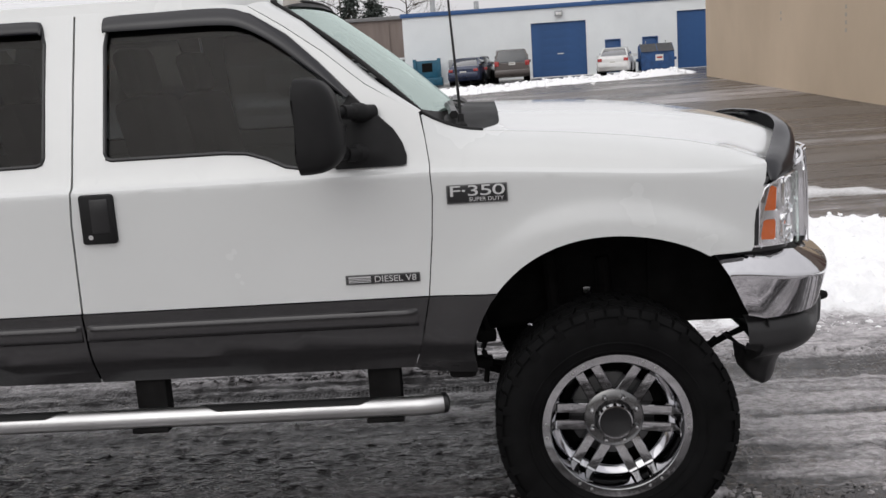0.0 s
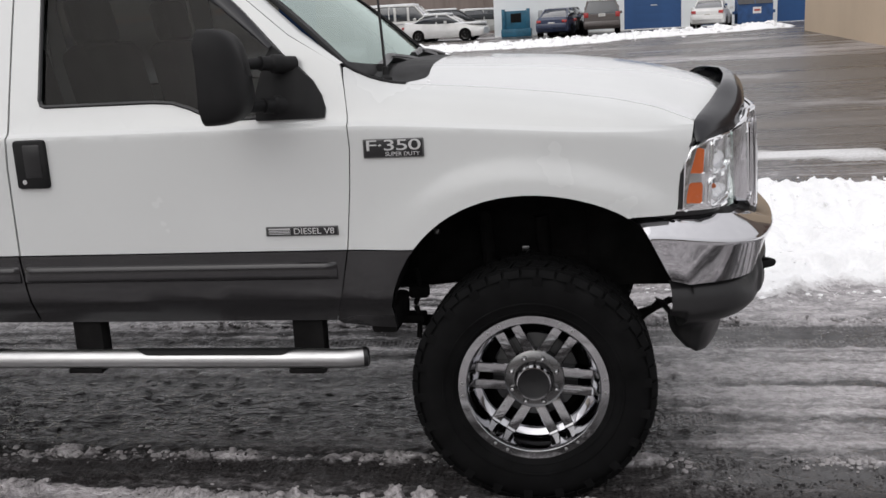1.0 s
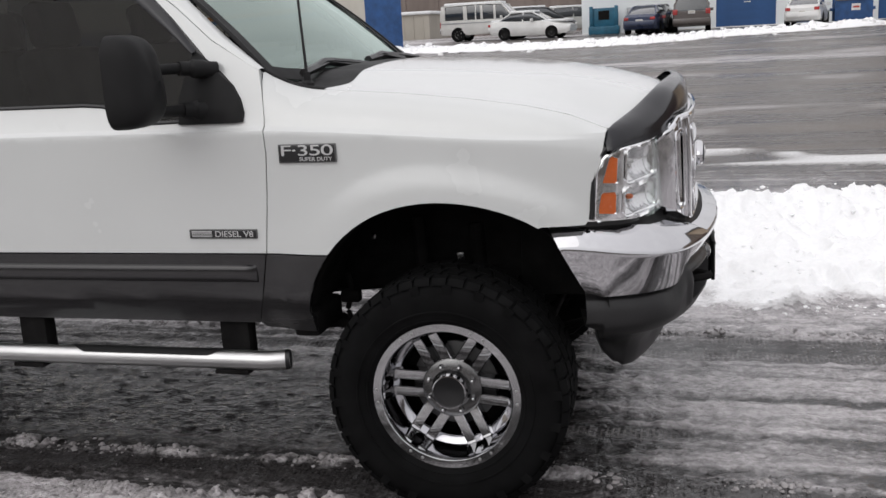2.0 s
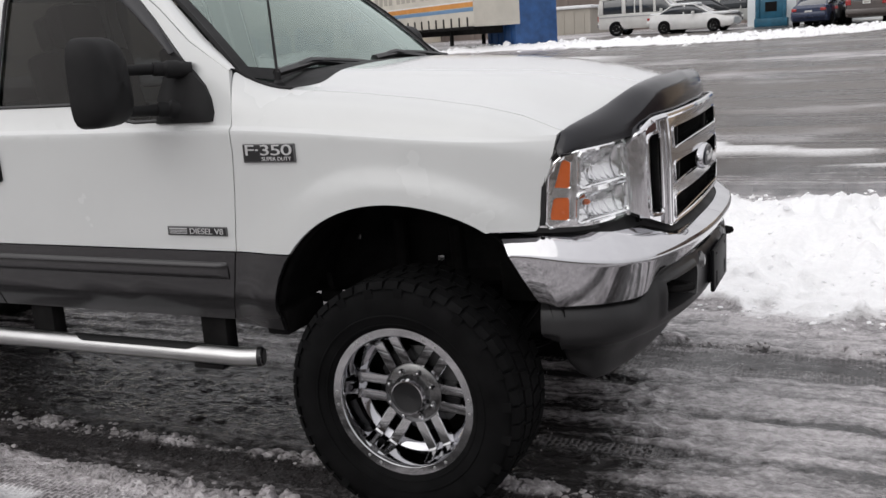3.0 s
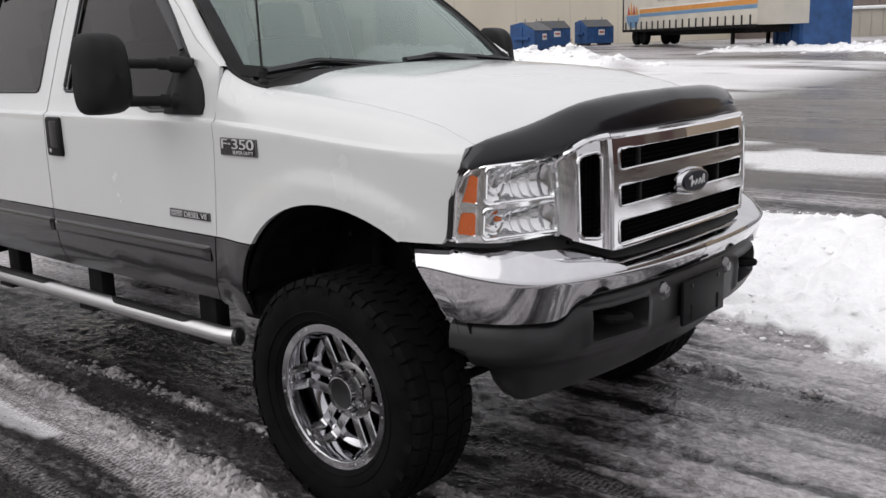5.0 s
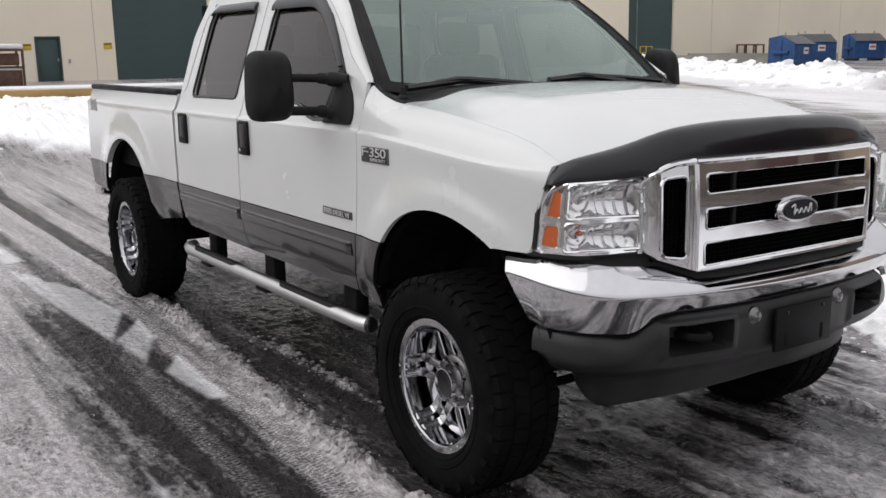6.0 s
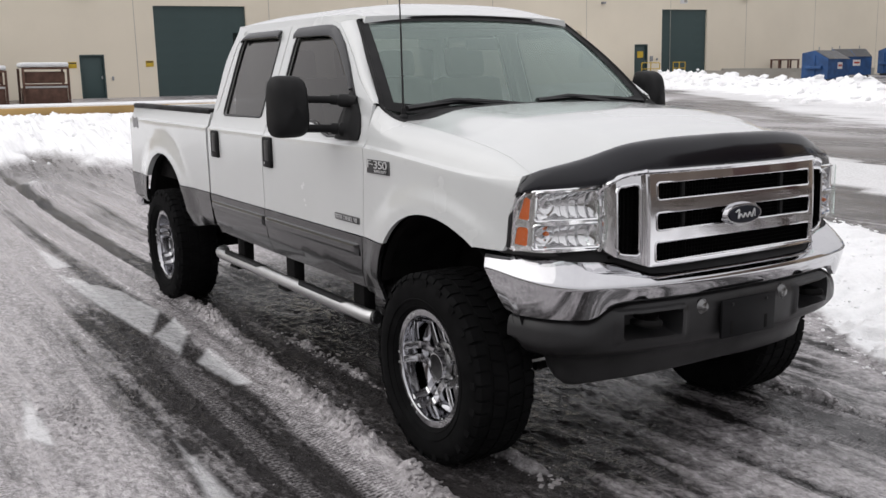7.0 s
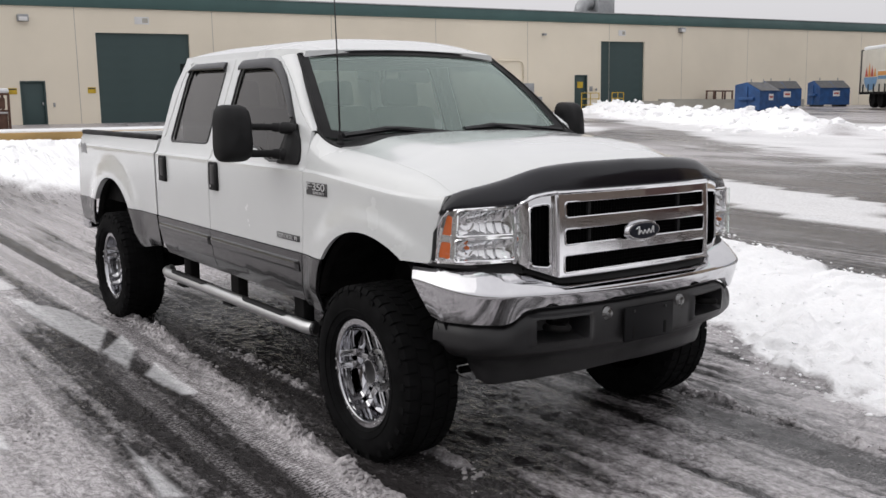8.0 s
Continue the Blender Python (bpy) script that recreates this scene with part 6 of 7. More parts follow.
def man_door(parent, x0, x1, z0, z1, mat, frame_mat):
    d = part("entry_door", boxed(x0 + 0.04, x1 - 0.04, 0.08, 0.13, z0, z1 - 0.04, 0.004), mat, parent)
    bm = bmesh.new()
    box(bm, x0 - 0.02, x0 + 0.04, -0.02, 0.14, z0, z1 + 0.02)
    box(bm, x1 - 0.04, x1 + 0.02, -0.02, 0.14, z0, z1 + 0.02)
    box(bm, x0 + 0.04, x1 - 0.04, -0.02, 0.14, z1 - 0.04, z1 + 0.02)
    part("door_frame", bm, frame_mat, d)
    part("door_knob", boxed(x1 - 0.14, x1 - 0.08, 0.03, 0.08, z0 + 0.92, z0 + 1.05, 0.01), GALV, d)
    return d


def wall_lamp(parent, x, z):
    lamp = part("wall_lamp", boxed(x - 0.22, x + 0.22, -0.26, -0.002, z - 0.14, z + 0.14, 0.03), GALV, parent, "grey wall-pack floodlight")
    part("lamp_glass", boxed(x - 0.17, x + 0.17, -0.275, -0.255, z - 0.13, z + 0.04, 0.01), SIGNW, lamp)


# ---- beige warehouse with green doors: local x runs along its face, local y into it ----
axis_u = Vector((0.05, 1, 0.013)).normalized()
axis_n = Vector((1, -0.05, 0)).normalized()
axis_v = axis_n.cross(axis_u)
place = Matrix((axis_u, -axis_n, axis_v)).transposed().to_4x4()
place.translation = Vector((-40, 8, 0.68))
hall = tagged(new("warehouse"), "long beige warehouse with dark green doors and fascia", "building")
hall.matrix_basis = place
doors = [rect(1.53, 5.68, 0.0, 4.0), rect(-1.67, -0.70, 0.0, 1.93), rect(30.56, 34.08, 0.0, 4.03), rect(28.56, 29.48, 0.08, 2.05)]
part("wall", wall_slab(rect(-45, 76, -1.2, 5.05), doors, 0.35), BEIGE, hall)
bm = bmesh.new()
box(bm, -45.2, 76.2, -0.10, 0.40, 5.05, 5.62, 0.02)
part("fascia", bm, FASCIA, hall, "dark green metal fascia band")
part("fascia_cap", boxed(-45.25, 76.25, -0.14, 0.45, 5.62, 5.68, 0.01), GALV, hall)
part("roof", boxed(-45, 76, 0.35, 32, 5.0, 5.2), ROOFING, hall)
part("side_wall", boxed(75.65, 76, 0.35, 32, -1.2, 5.05), BEIGE, hall)
for x in np.arange(-42, 75, 6.1):
    part("panel_joint", boxed(x - 0.012, x + 0.012, -0.003, 0.002, -0.8, 5.04), CONCRETE, hall)
panel_door(hall, 1.53, 5.68, 0.0, 4.0, GREEN, rows=8)
panel_door(hall, 30.56, 34.08, 0.0, 4.03, GREEN, rows=8)
man_door(hall, -1.67, -0.70, 0.0, 1.93, GREEN, GREEN)
d = man_door(hall, 28.56, 29.48, 0.08, 2.05, GREEN, GREEN)
part("notice", boxed(28.80, 29.22, 0.05, 0.078, 1.32, 1.68), YELLOW, d, "yellow notice")
wall_lamp(hall, -1.39, 4.54)
wall_lamp(hall, 37.13, 4.80)
for x, z in ((-1.99, 1.53), (1.22, 1.53)):
    sg = part("warning_sign", boxed(x - 0.17, x + 0.17, -0.02, -0.002, z - 0.13, z + 0.13, 0.004), YELLOW, hall, "small yellow warning sign")
    part("sign_band", boxed(x - 0.15, x + 0.15, -0.024, -0.019, z + 0.05, z + 0.10), TRIM, sg)
for x, z, w in ((3.57, 4.55, 0.32), (32.2, 4.53, 0.28), (56.7, 3.9, 0.3)):
    sg = part("unit_sign", boxed(x - w, x + w, -0.02, -0.002, z - 0.16, z + 0.16), SIGNW, hall, "white unit sign with plain bars")
    part("sign_bar", boxed(x + 0.02, x + w - 0.05, -0.024, -0.019, z - 0.10, z + 0.10), CONCRETE, sg)
bm = bmesh.new()
tube(bm, curve_pts([(21.5, -0.07, 2.88), (23.6, -0.07, 2.88), (24.5, -0.07, 2.86), (24.74, -0.07, 2.62), (24.76, -0.07, 2.2), (24.76, -0.07, 1.5)], 6), 0.05, 8)
part("conduit", bm, BEIGE, hall, "beige painted pipe")
part("meter_box", boxed(24.6, 25.35, -0.28, -0.002, 0.85, 1.62, 0.02), GALV, hall)
part("vent_grille", boxed(25.7, 26.1, -0.04, -0.002, 0.60, 0.86, 0.01), GALV, hall)
part("switch_box", boxed(29.68, 29.86, -0.08, -0.002, 1.12, 1.40, 0.01), GALV, hall)
part("switch_box", boxed(30.15, 30.25, -0.06, -0.002, 1.15, 1.28, 0.01), GALV, hall)
part("switch_box", boxed(-0.42, -0.34, -0.06, -0.002, 0.85, 1.02, 0.01), GALV, hall)
part("security_camera", boxed(26.1, 26.3, -0.22, -0.002, 4.28, 4.40, 0.02), GALV, hall)
for x, w in ((30.4, 1.3), (-18, 2.0), (-6.2, 1.5), (62, 1.6)):
    un = part("roof_unit", boxed(x + 1.0, x + 1.0 + w, 1.2, 2.6, 5.2, 6.75, 0.03), GALV, hall, "grey rooftop air unit")
    bm = bmesh.new()
    tube(bm, curve_pts([(x + 0.9, 1.9, 6.4), (x + 0.55, 1.9, 6.35), (x + 0.25, 1.9, 6.05), (x + 0.2, 1.9, 5.2)], 5), 0.42, 12)
    part("duct", bm, GALV, un)


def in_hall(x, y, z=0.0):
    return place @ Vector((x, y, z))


def railing(u0, u1, out):
    """A yellow tube guard standing on the ground before the warehouse."""
    a, b = in_hall(u0, -out), in_hall(u1, -out)
    z0 = 0.5 * (a.z + b.z) - 0.05
    r = thing("guard_rail", "yellow steel tube guard rail beside the green door", "railing", "guard rails by the door", at=(a.x, a.y, z0))
    d = b - a
    for k in range(3):
        bm = bmesh.new()
        tube(bm, [(d.x * k / 2, d.y * k / 2, 0), (d.x * k / 2, d.y * k / 2, 1.08)], 0.025, 8)
        part("post", bm, YELLOW, r)
    for z in (0.40, 0.74, 1.07):
        bm = bmesh.new()
        tube(bm, [(0, 0, z), (d.x, d.y, z)], 0.022, 8)
        part("rail", bm, YELLOW, r)


railing(27.7, 29.0, 1.6)
railing(30.0, 30.9, 1.6)
# low ramp walls, rack, timber kerb
for u0, u1, o0, o1, h0, h1 in ((30.9, 37.5, 3.0, 5.6, 0.55, 0.30), (34.2, 43.5, 1.2, 4.4, 0.55, 0.45)):
    a, b = in_hall(u0, -o0), in_hall(u1, -o1)
    za, zb = lot_z(a.x, a.y) - 0.3, lot_z(b.x, b.y) - 0.3
    side_v = (b - a).cross(Vector((0, 0, 1))).normalized() * 0.14
    bm = bmesh.new()
    vs = [bm.verts.new((p.x + k * side_v.x, p.y + k * side_v.y, z)) for p, zl, zh in ((a, za, za + 0.3 + h0), (b, zb, zb + 0.3 + h1)) for k in (-1, 1) for z in (zl, zh)]
    bmesh.ops.convex_hull(bm, input=vs)
    tagged(part("ramp_wall", bm, CONCRETE), "low concrete ramp wall with snow along it", "wall", "ramp walls")
p = in_hall(38.9, -0.9)
rack = thing("steel_stand", "empty rusty steel stand beside the warehouse wall", "stand", at=(p.x, p.y, lot_z(p.x, p.y)), turn=math.degrees(math.atan2(axis_u.y, axis_u.x)))
part("top_plate", boxed(0, 1.8, -0.35, 0.35, 0.95, 1.03, 0.01), RUST, rack)
for x in (0.05, 0.85, 1.75):
    for y in (-0.3, 0.3):
        part("leg", boxed(x - 0.04, x + 0.04, y - 0.04, y + 0.04, -0.1, 0.95), RUST, rack)
for k, yy in enumerate((3.3, 1.1)):
    x0 = -36.3
    cr = thing("scrap_rack", "rusty brown steel scrap rack capped with snow", "rack", "scrap racks", at=(x0, yy, lot_z(x0, yy)), turn=90)
    zt = 1.35 - 0.1 * k
    part("bin_body", boxed(0.05, 1.55, -0.5, 0.5, 0.0, 0.62, 0.02), RUST, cr)
    part("shelf_load", boxed(0.1, 1.5, -0.45, 0.45, 0.80, zt - 0.12, 0.05), RUST, cr)
    for x in (0.0, 1.6):
        for y in (-0.52, 0.52):
            part("post", boxed(x - 0.04, x + 0.04, y - 0.04, y + 0.04, -0.1, zt), RUST, cr)
    for z in (0.70, zt - 0.04):
        part("frame_bar", boxed(-0.04, 1.64, -0.57, -0.49, z, z + 0.07), RUST, cr)
    bm = boxed(-0.05, 1.65, -0.58, 0.58, zt + 0.03, zt + 0.22, 0.09)
    part("snow_cap", bm, SNOW, cr, "layer of snow")
    part("snow_cap", boxed(0.02, 1.58, -0.53, -0.2, 0.62, 0.72, 0.04), SNOW, cr)
tagged(part("timber_kerb", boxed(-0.18, 0.18, -9, 11, 0.0, 0.36, 0.02, pose(-28.3, 0, 0.44)), TIMBER), "weathered yellow timber kerb half buried in snow", "kerb")
tagged(part("snow_on_kerb", boxed(-1.7, -0.10, -9, 11, 0.0, 0.42, 0.14, pose(-28.3, 0, 0.46)), SNOW), "snow lying along the timber kerb", "snow", kind="stuff")

# ---- white building with blue doors ----
house = thing("workshop_building", "white painted block workshop with blue doors", "building", at=(0, 54, 0))
doors = [rect(2.15, 5.34, 1.05, 4.26), rect(6.42, 7.29, 1.05, 3.05), rect(8.57, 9.44, 1.05, 3.06), rect(10.57, 13.6, 1.05, 4.42)]
part("wall", wall_slab(rect(-5.32, 34, 0.2, 5.05), doors, 0.3), PALE, house)
part("side_wall", boxed(-5.32, -5.02, 0.3, 26, 0.2, 5.05), PALE, house)
part("fascia", boxed(-5.42, 34, -0.10, 0.35, 5.05, 5.30, 0.02), BLUE, house, "blue roof edge")
part("roof", boxed(-5.3, 34, 0.35, 26, 4.95, 5.15), ROOFING, house)
part("roof_snow", boxed(-5.2, 34, 0.36, 26, 5.15, 5.28, 0.05), SNOW, house)
panel_door(house, 2.15, 5.34, 1.05, 4.26, BLUE, rows=7)
panel_door(house, 10.57, 13.6, 1.05, 4.42, BLUE, rows=7)
man_door(house, 6.42, 7.29, 1.05, 3.05, BLUE, BLUE)
man_door(house, 8.57, 9.44, 1.05, 3.06, BLUE, BLUE)
wall_lamp(house, 3.78, 4.75)
part("door_plate", boxed(3.65, 4.0, 0.085, 0.10, 2.42, 2.47), SIGNW, house)
part("kerb_strip", boxed(-5.3, 14, -0.12, 0.0, 0.9, 1.16, 0.02), SIGNW, house)
bm = bmesh.new()
box(bm, -2.75, -2.5, -0.12, -0.002, 2.0, 2.5, 0.02)
tube(bm, [(-2.62, -0.05, 2.0), (-2.62, -0.05, 1.2)], 0.03, 6)
part("meter_box", bm, GALV, house)
for x in (-3.8, -1.0, 6.5, 9.5):
    bm = bmesh.new()
    tube(bm, [(x, 6, 5.1), (x, 6, 6.4 + 0.3 * math.sin(x))], 0.16, 8)
    part("roof_stack", bm, GALV, house)

# ---- tan building at the lot's edge ----
tan_hall = thing("tan_building", "tan painted warehouse with a brown front beside the lot", "building")
bm = bmesh.new()
quad = [(9.56, 41.7), (8.66, 15.0), (26, 15.0), (26, 41.7)]
lo = [bm.verts.new((x, y, -0.2)) for x, y in quad]
hi = [bm.verts.new((x, y, 6.4)) for x, y in quad]
for i in range(4):
    j = (i + 1) % 4
    bm.faces.new((lo[i], lo[j], hi[j], hi[i]))
bm.faces.new(hi)
part("wall", bm, TAN, tan_hall)
bm = bmesh.new()
box(bm, 8.5, 26.1, 14.8, 41.9, 6.4, 6.6, 0.02)
part("roof", bm, ROOFING, tan_hall)
# its brown front towards the lot, with dark red doors, shows only in the truck's chrome
part("brown_front", boxed(8.70, 26.0, 14.955, 14.995, -0.2, 6.36), material("brown_stained_block", (0.19, 0.150, 0.125), 0.85, var=0.10, scale=0.5, fine=9), tan_hall, "brown stained block front")
OXBLOOD = material("dark_red_door_paint", (0.085, 0.040, 0.034), 0.5, var=0.10, scale=0.8, fine=12)
for x0, x1 in ((9.6, 10.5), (11.6, 14.4)):
    part("front_door", boxed(x0, x1, 14.90, 14.95, 0.1, 3.0, 0.01), OXBLOOD, tan_hall, "dark red painted door")
for y, z, n in ((22.0, 2.7, 4), (28.5, 2.9, 2)):
    x = 8.42 + (y - 7.5) / 34.2 * 1.14 - 0.012
    for k in range(n):
        part("painted_bar", boxed(x, x + 0.02, y - 0.07, y + 0.07, z - k * 0.2, z - k * 0.2 + 0.10), GREYPAINT, tan_hall)

# ---- far structures ----
far = thing("brown_building", "long brown building beyond the parked cars", "building", at=(0, 82, 0))
part("wall", boxed(-52, -4, 0, 12, 0.6, 6.6), BROWN, far)
part("roof", boxed(-52.3, -3.7, -0.3, 12.3, 6.6, 6.9, 0.03), ROOFING, far)
for x in np.arange(-51, -4, 3.0):
    part("pilaster", boxed(x - 0.15, x + 0.15, -0.12, 0.0, 0.6, 6.5), BROWN, far)
shed = thing("panel_shed", "grey beige panel shed with snow on its roof", "shed", at=(0, 71, 0))
part("wall", boxed(-27.0, -18.9, 0, 7, 0.8, 3.1), PANEL, shed)
part("roof_snow", boxed(-27.2, -18.7, -0.25, 7.2, 3.1, 3.35, 0.1), SNOW, shed)
for x in np.arange(-26.6, -19, 0.8):
    part("panel_rib", boxed(x - 0.05, x + 0.05, -0.06, 0.0, 0.9, 3.08), PANEL, shed)


def dumpster(name_at, turn, label, mat=BINBLUE, lid=TRIM, group="front-loading bins", w=1.9, dp=1.5):
    x, y = name_at
    b = thing("dumpster", label, "dumpster", group, at=(x, y, lot_z(x, y)), turn=turn)
    bm = bmesh.new()
    prof = [(-dp / 2, 0.12), (dp / 2, 0.12), (dp / 2, 1.42), (0.05, 1.55), (-dp / 2, 1.12)]
    rows = [[bm.verts.new((px, py, pz)) for px, pz in prof] for py in (-w / 2, w / 2)]
    for i in range(5):
        j = (i + 1) % 5
        bm.faces.new((rows[0][i], rows[0][j], rows[1][j], rows[1][i]))
    bm.faces.new(rows[0])
    bm.faces.new(rows[1])
    part("body", bm, mat, b)
    for s in (-1, 1):
        bm = bmesh.new()
        vs = [bm.verts.new((px, s * w / 4 + q * (w / 4 - 0.02), pz)) for px, pz in ((-dp / 2 - 0.06, 1.12), (0.05, 1.56)) for q in (-1, 1)]
        bm.faces.new((vs[0], vs[1], vs[3], vs[2]))
        bmesh.ops.solidify(bm, geom=bm.faces[:], thickness=0.04)
        part("lid", bm, lid, b)
        part("fork_pocket", boxed(-0.45, 0.45, s * (w / 2 + 0.08) - 0.08, s * (w / 2 + 0.08) + 0.08, 0.62, 0.78, 0.02), mat, b)
        part("side_rib", boxed(-0.03, 0.03, s * (w / 2 + 0.025) - 0.025, s * (w / 2 + 0.025) + 0.025, 0.15, 1.3), mat, b)
        part("skid", boxed(-dp / 2, dp / 2, s * w * 0.38 - 0.06, s * w * 0.38 + 0.06, 0.0, 0.13), TRIM, b)
        part("lid_rod", boxed(0.02, 0.06, s * w * 0.3 - 0.02, s * w * 0.3 + 0.02, 1.5, 1.72), GALV, b)
    part("label_plate", boxed(-dp / 2 - 0.01, -dp / 2, -0.30, 0.12, 0.62, 0.95), SIGNW, b, "white label with plain bars")
    part("label_bar", boxed(-dp / 2 - 0.014, -dp / 2 - 0.008, -0.25, 0.05, 0.74, 0.84), REDMARK, b)
    return b


dumpster((-28.9, 40.6), 184, "blue steel bin with black lids beside snow")
dumpster((-31.6, 46.3), 150, "blue steel bin behind another bin, snow around")
dumpster((-31.0, 50.2), 152, "blue steel bin with black lids and white label")
dumpster((8.85, 51.2), 88, "blue open steel bin beside the workshop doors", w=1.8)
# compactor and teal machine
mc = thing("baler_machine", "teal steel baling machine standing in snow", "machine", at=(-3.95, 53.0, lot_z(-3.95, 53)), turn=0)
part("base", boxed(-0.85, 0.85, -0.55, 0.55, 0.0, 0.45, 0.05), TEAL, mc)
part("housing", boxed(-0.72, 0.72, -0.35, 0.55, 0.45, 1.45, 0.04), TEAL, mc)
part("hopper_opening", boxed(-0.30, 0.30, -0.365, -0.345, 0.80, 1.30), UNDER, mc)
for x in (-0.70, 0.70):
    part("guide_post", boxed(x - 0.10, x + 0.10, -0.45, -0.25, 0.4, 1.55, 0.02), TEAL, mc)
cp = thing("waste_compactor", "tall blue steel waste container beside the trailer", "container", at=(-14.6, 42.6, lot_z(-14.6, 42.6)), turn=-38)
part("box_body", boxed(-1.3, 1.3, -1.2, 1.2, 0.1, 2.9, 0.04), BINBLUE, cp)
for x in (-0.9, -0.3, 0.3, 0.9):
    part("stiffener", boxed(x - 0.05, x + 0.05, -1.27, -1.2, 0.15, 2.85), BINBLUE, cp)

# ---- parked semi trailer ----
t0, t1 = Vector((-28.4, 49.3, 0)), Vector((-15.7, 39.1, 0))
run = t1 - t0
trailer = thing("semi_trailer", "off-white box trailer with orange and blue stripes, parked in snow", "trailer", at=(t0.x, t0.y, lot_z(t0.x, t0.y)), turn=math.degrees(math.atan2(run.y, run.x)))
TL = run.length
part("box_body", boxed(0, TL, 0.0, 2.5, 0.85, 3.20, 0.03), TRAILERW, trailer)
part("rear_frame", boxed(-0.06, 0.10, -0.03, 2.53, 0.80, 3.25, 0.01), TRIM, trailer)
part("roof_snow", boxed(0.1, TL - 0.1, 0.05, 2.45, 3.20, 3.42, 0.08), SNOW, trailer)
for z0, z1, m in ((1.76, 1.98, ORANGE), (1.98, 2.05, SIGNW), (1.56, 1.73, SKYBLUE)):
    part("stripe", boxed(2.6, TL - 0.02, -0.012, -0.002, z0, z1), m, trailer)
for k, (h, m) in enumerate(((0.55, REDMARK), (0.8, ORANGE), (0.62, REDMARK), (0.5, ORANGE))):
    bm = bmesh.new()
    x = 0.7 + 0.42 * k
    bm.faces.new([bm.verts.new(c) for c in ((x, -0.012, 1.72), (x + 0.42, -0.012, 1.72), (x + 0.30, -0.012, 1.72 + h * 0.6), (x + 0.2, -0.012, 1.72 + h), (x + 0.1, -0.012, 1.72 + h * 0.55))])
    part("painted_mark", bm, m, trailer)
bm = bmesh.new()
bm.faces.new([bm.verts.new((1.55 + 1.0 * math.cos(a), -0.010, 1.68 - 0.72 * math.sin(a))) for a in np.linspace(0, math.pi, 18)])
part("painted_mark", bm, SKYBLUE, trailer)
for k in range(11):
    x = 5.2 + 0.62 * k + (0.35 if k > 3 else 0) + (0.35 if k > 7 else 0)
    part("letter_bar", boxed(x, x + 0.42, -0.012, -0.002, 2.30, 2.75), CONCRETE, trailer)
for x in np.arange(0.5, TL, 0.8):
    part("side_post", boxed(x - 0.04, x + 0.04, -0.05, 0.0, 0.80, 1.30), TRIM, trailer)
part("side_rail", boxed(0, TL, -0.04, 0.02, 0.74, 0.88), UNDER, trailer)
part("chassis", boxed(0.2, TL - 0.6, 0.6, 1.9, 0.50, 0.86), UNDER, trailer)
for y in (0.35, 2.15):
    part("landing_leg", boxed(TL - 3.0, TL - 2.85, y - 0.07, y + 0.07, 0.0, 0.86), UNDER, trailer)
    for x in (1.4, 2.6):
        bm = bmesh.new()
        lathe(bm, [(0.001, -0.14), (0.26, -0.14), (0.30, -0.16), (0.47, -0.15), (0.50, -0.10), (0.50, 0.10), (0.47, 0.15), (0.001, 0.15)], 24)
        bmesh.ops.translate(bm, verts=bm.verts, vec=(x, y, 0.50))
        part("wheel", bm, RUBBER, trailer)


# ---- parked cars ----
def car_wheel(parent, x, y, r, w=0.2, cover=STEEL):
    bm = bmesh.new()
    s = -1 if y < 0 else 1
    lathe(bm, [(r * 0.60, s * 0.02), (r * 0.66, s * 0.035), (r * 0.94, s * 0.03), (r, 0.0), (r, -s * w), (r * 0.6, -s * w)], 28)
    bmesh.ops.translate(bm, verts=bm.verts, vec=(x, y, r))
    wh = part("wheel", bm, RUBBER, parent)
    bm = bmesh.new()
    lathe(bm, [(0.001, s * 0.012), (r * 0.18, s * 0.012), (r * 0.25, -s * 0.01), (r * 0.5, -s * 0.005), (r * 0.61, s * 0.02), (r * 0.62, -s * 0.03)], 24)
    bmesh.ops.translate(bm, verts=bm.verts, vec=(x, y, r))
    part("rim", bm, cover, wh)


def loft(bm, stations, n=5):
    """Skins cross-sections (x, z bottom, z top, half width, half width at the top)."""
    rings = []
    for x, zb, zt, w, wt in stations:
        r = min(0.10, (zt - zb) * 0.3)
        ring = [(-w * 0.94, zb), (w * 0.94, zb), (w, zb + r), (w, zb + (zt - zb) * 0.55), (wt + (w - wt) * 0.12, zt - r * 0.5), (wt - r, zt), (-wt + r, zt), (-wt - (w - wt) * 0.12, zt - r * 0.5), (-w, zb + (zt - zb) * 0.55), (-w, zb + r)]
        rings.append([bm.verts.new((x, y, z)) for y, z in ring])
    for a, b in zip(rings, rings[1:]):
        for k in range(len(a)):
            bm.faces.new((a[k], a[(k + 1) % len(a)], b[(k + 1) % len(a)], b[k]))
    bm.faces.new(rings[0][::-1])
    bm.faces.new(rings[-1])


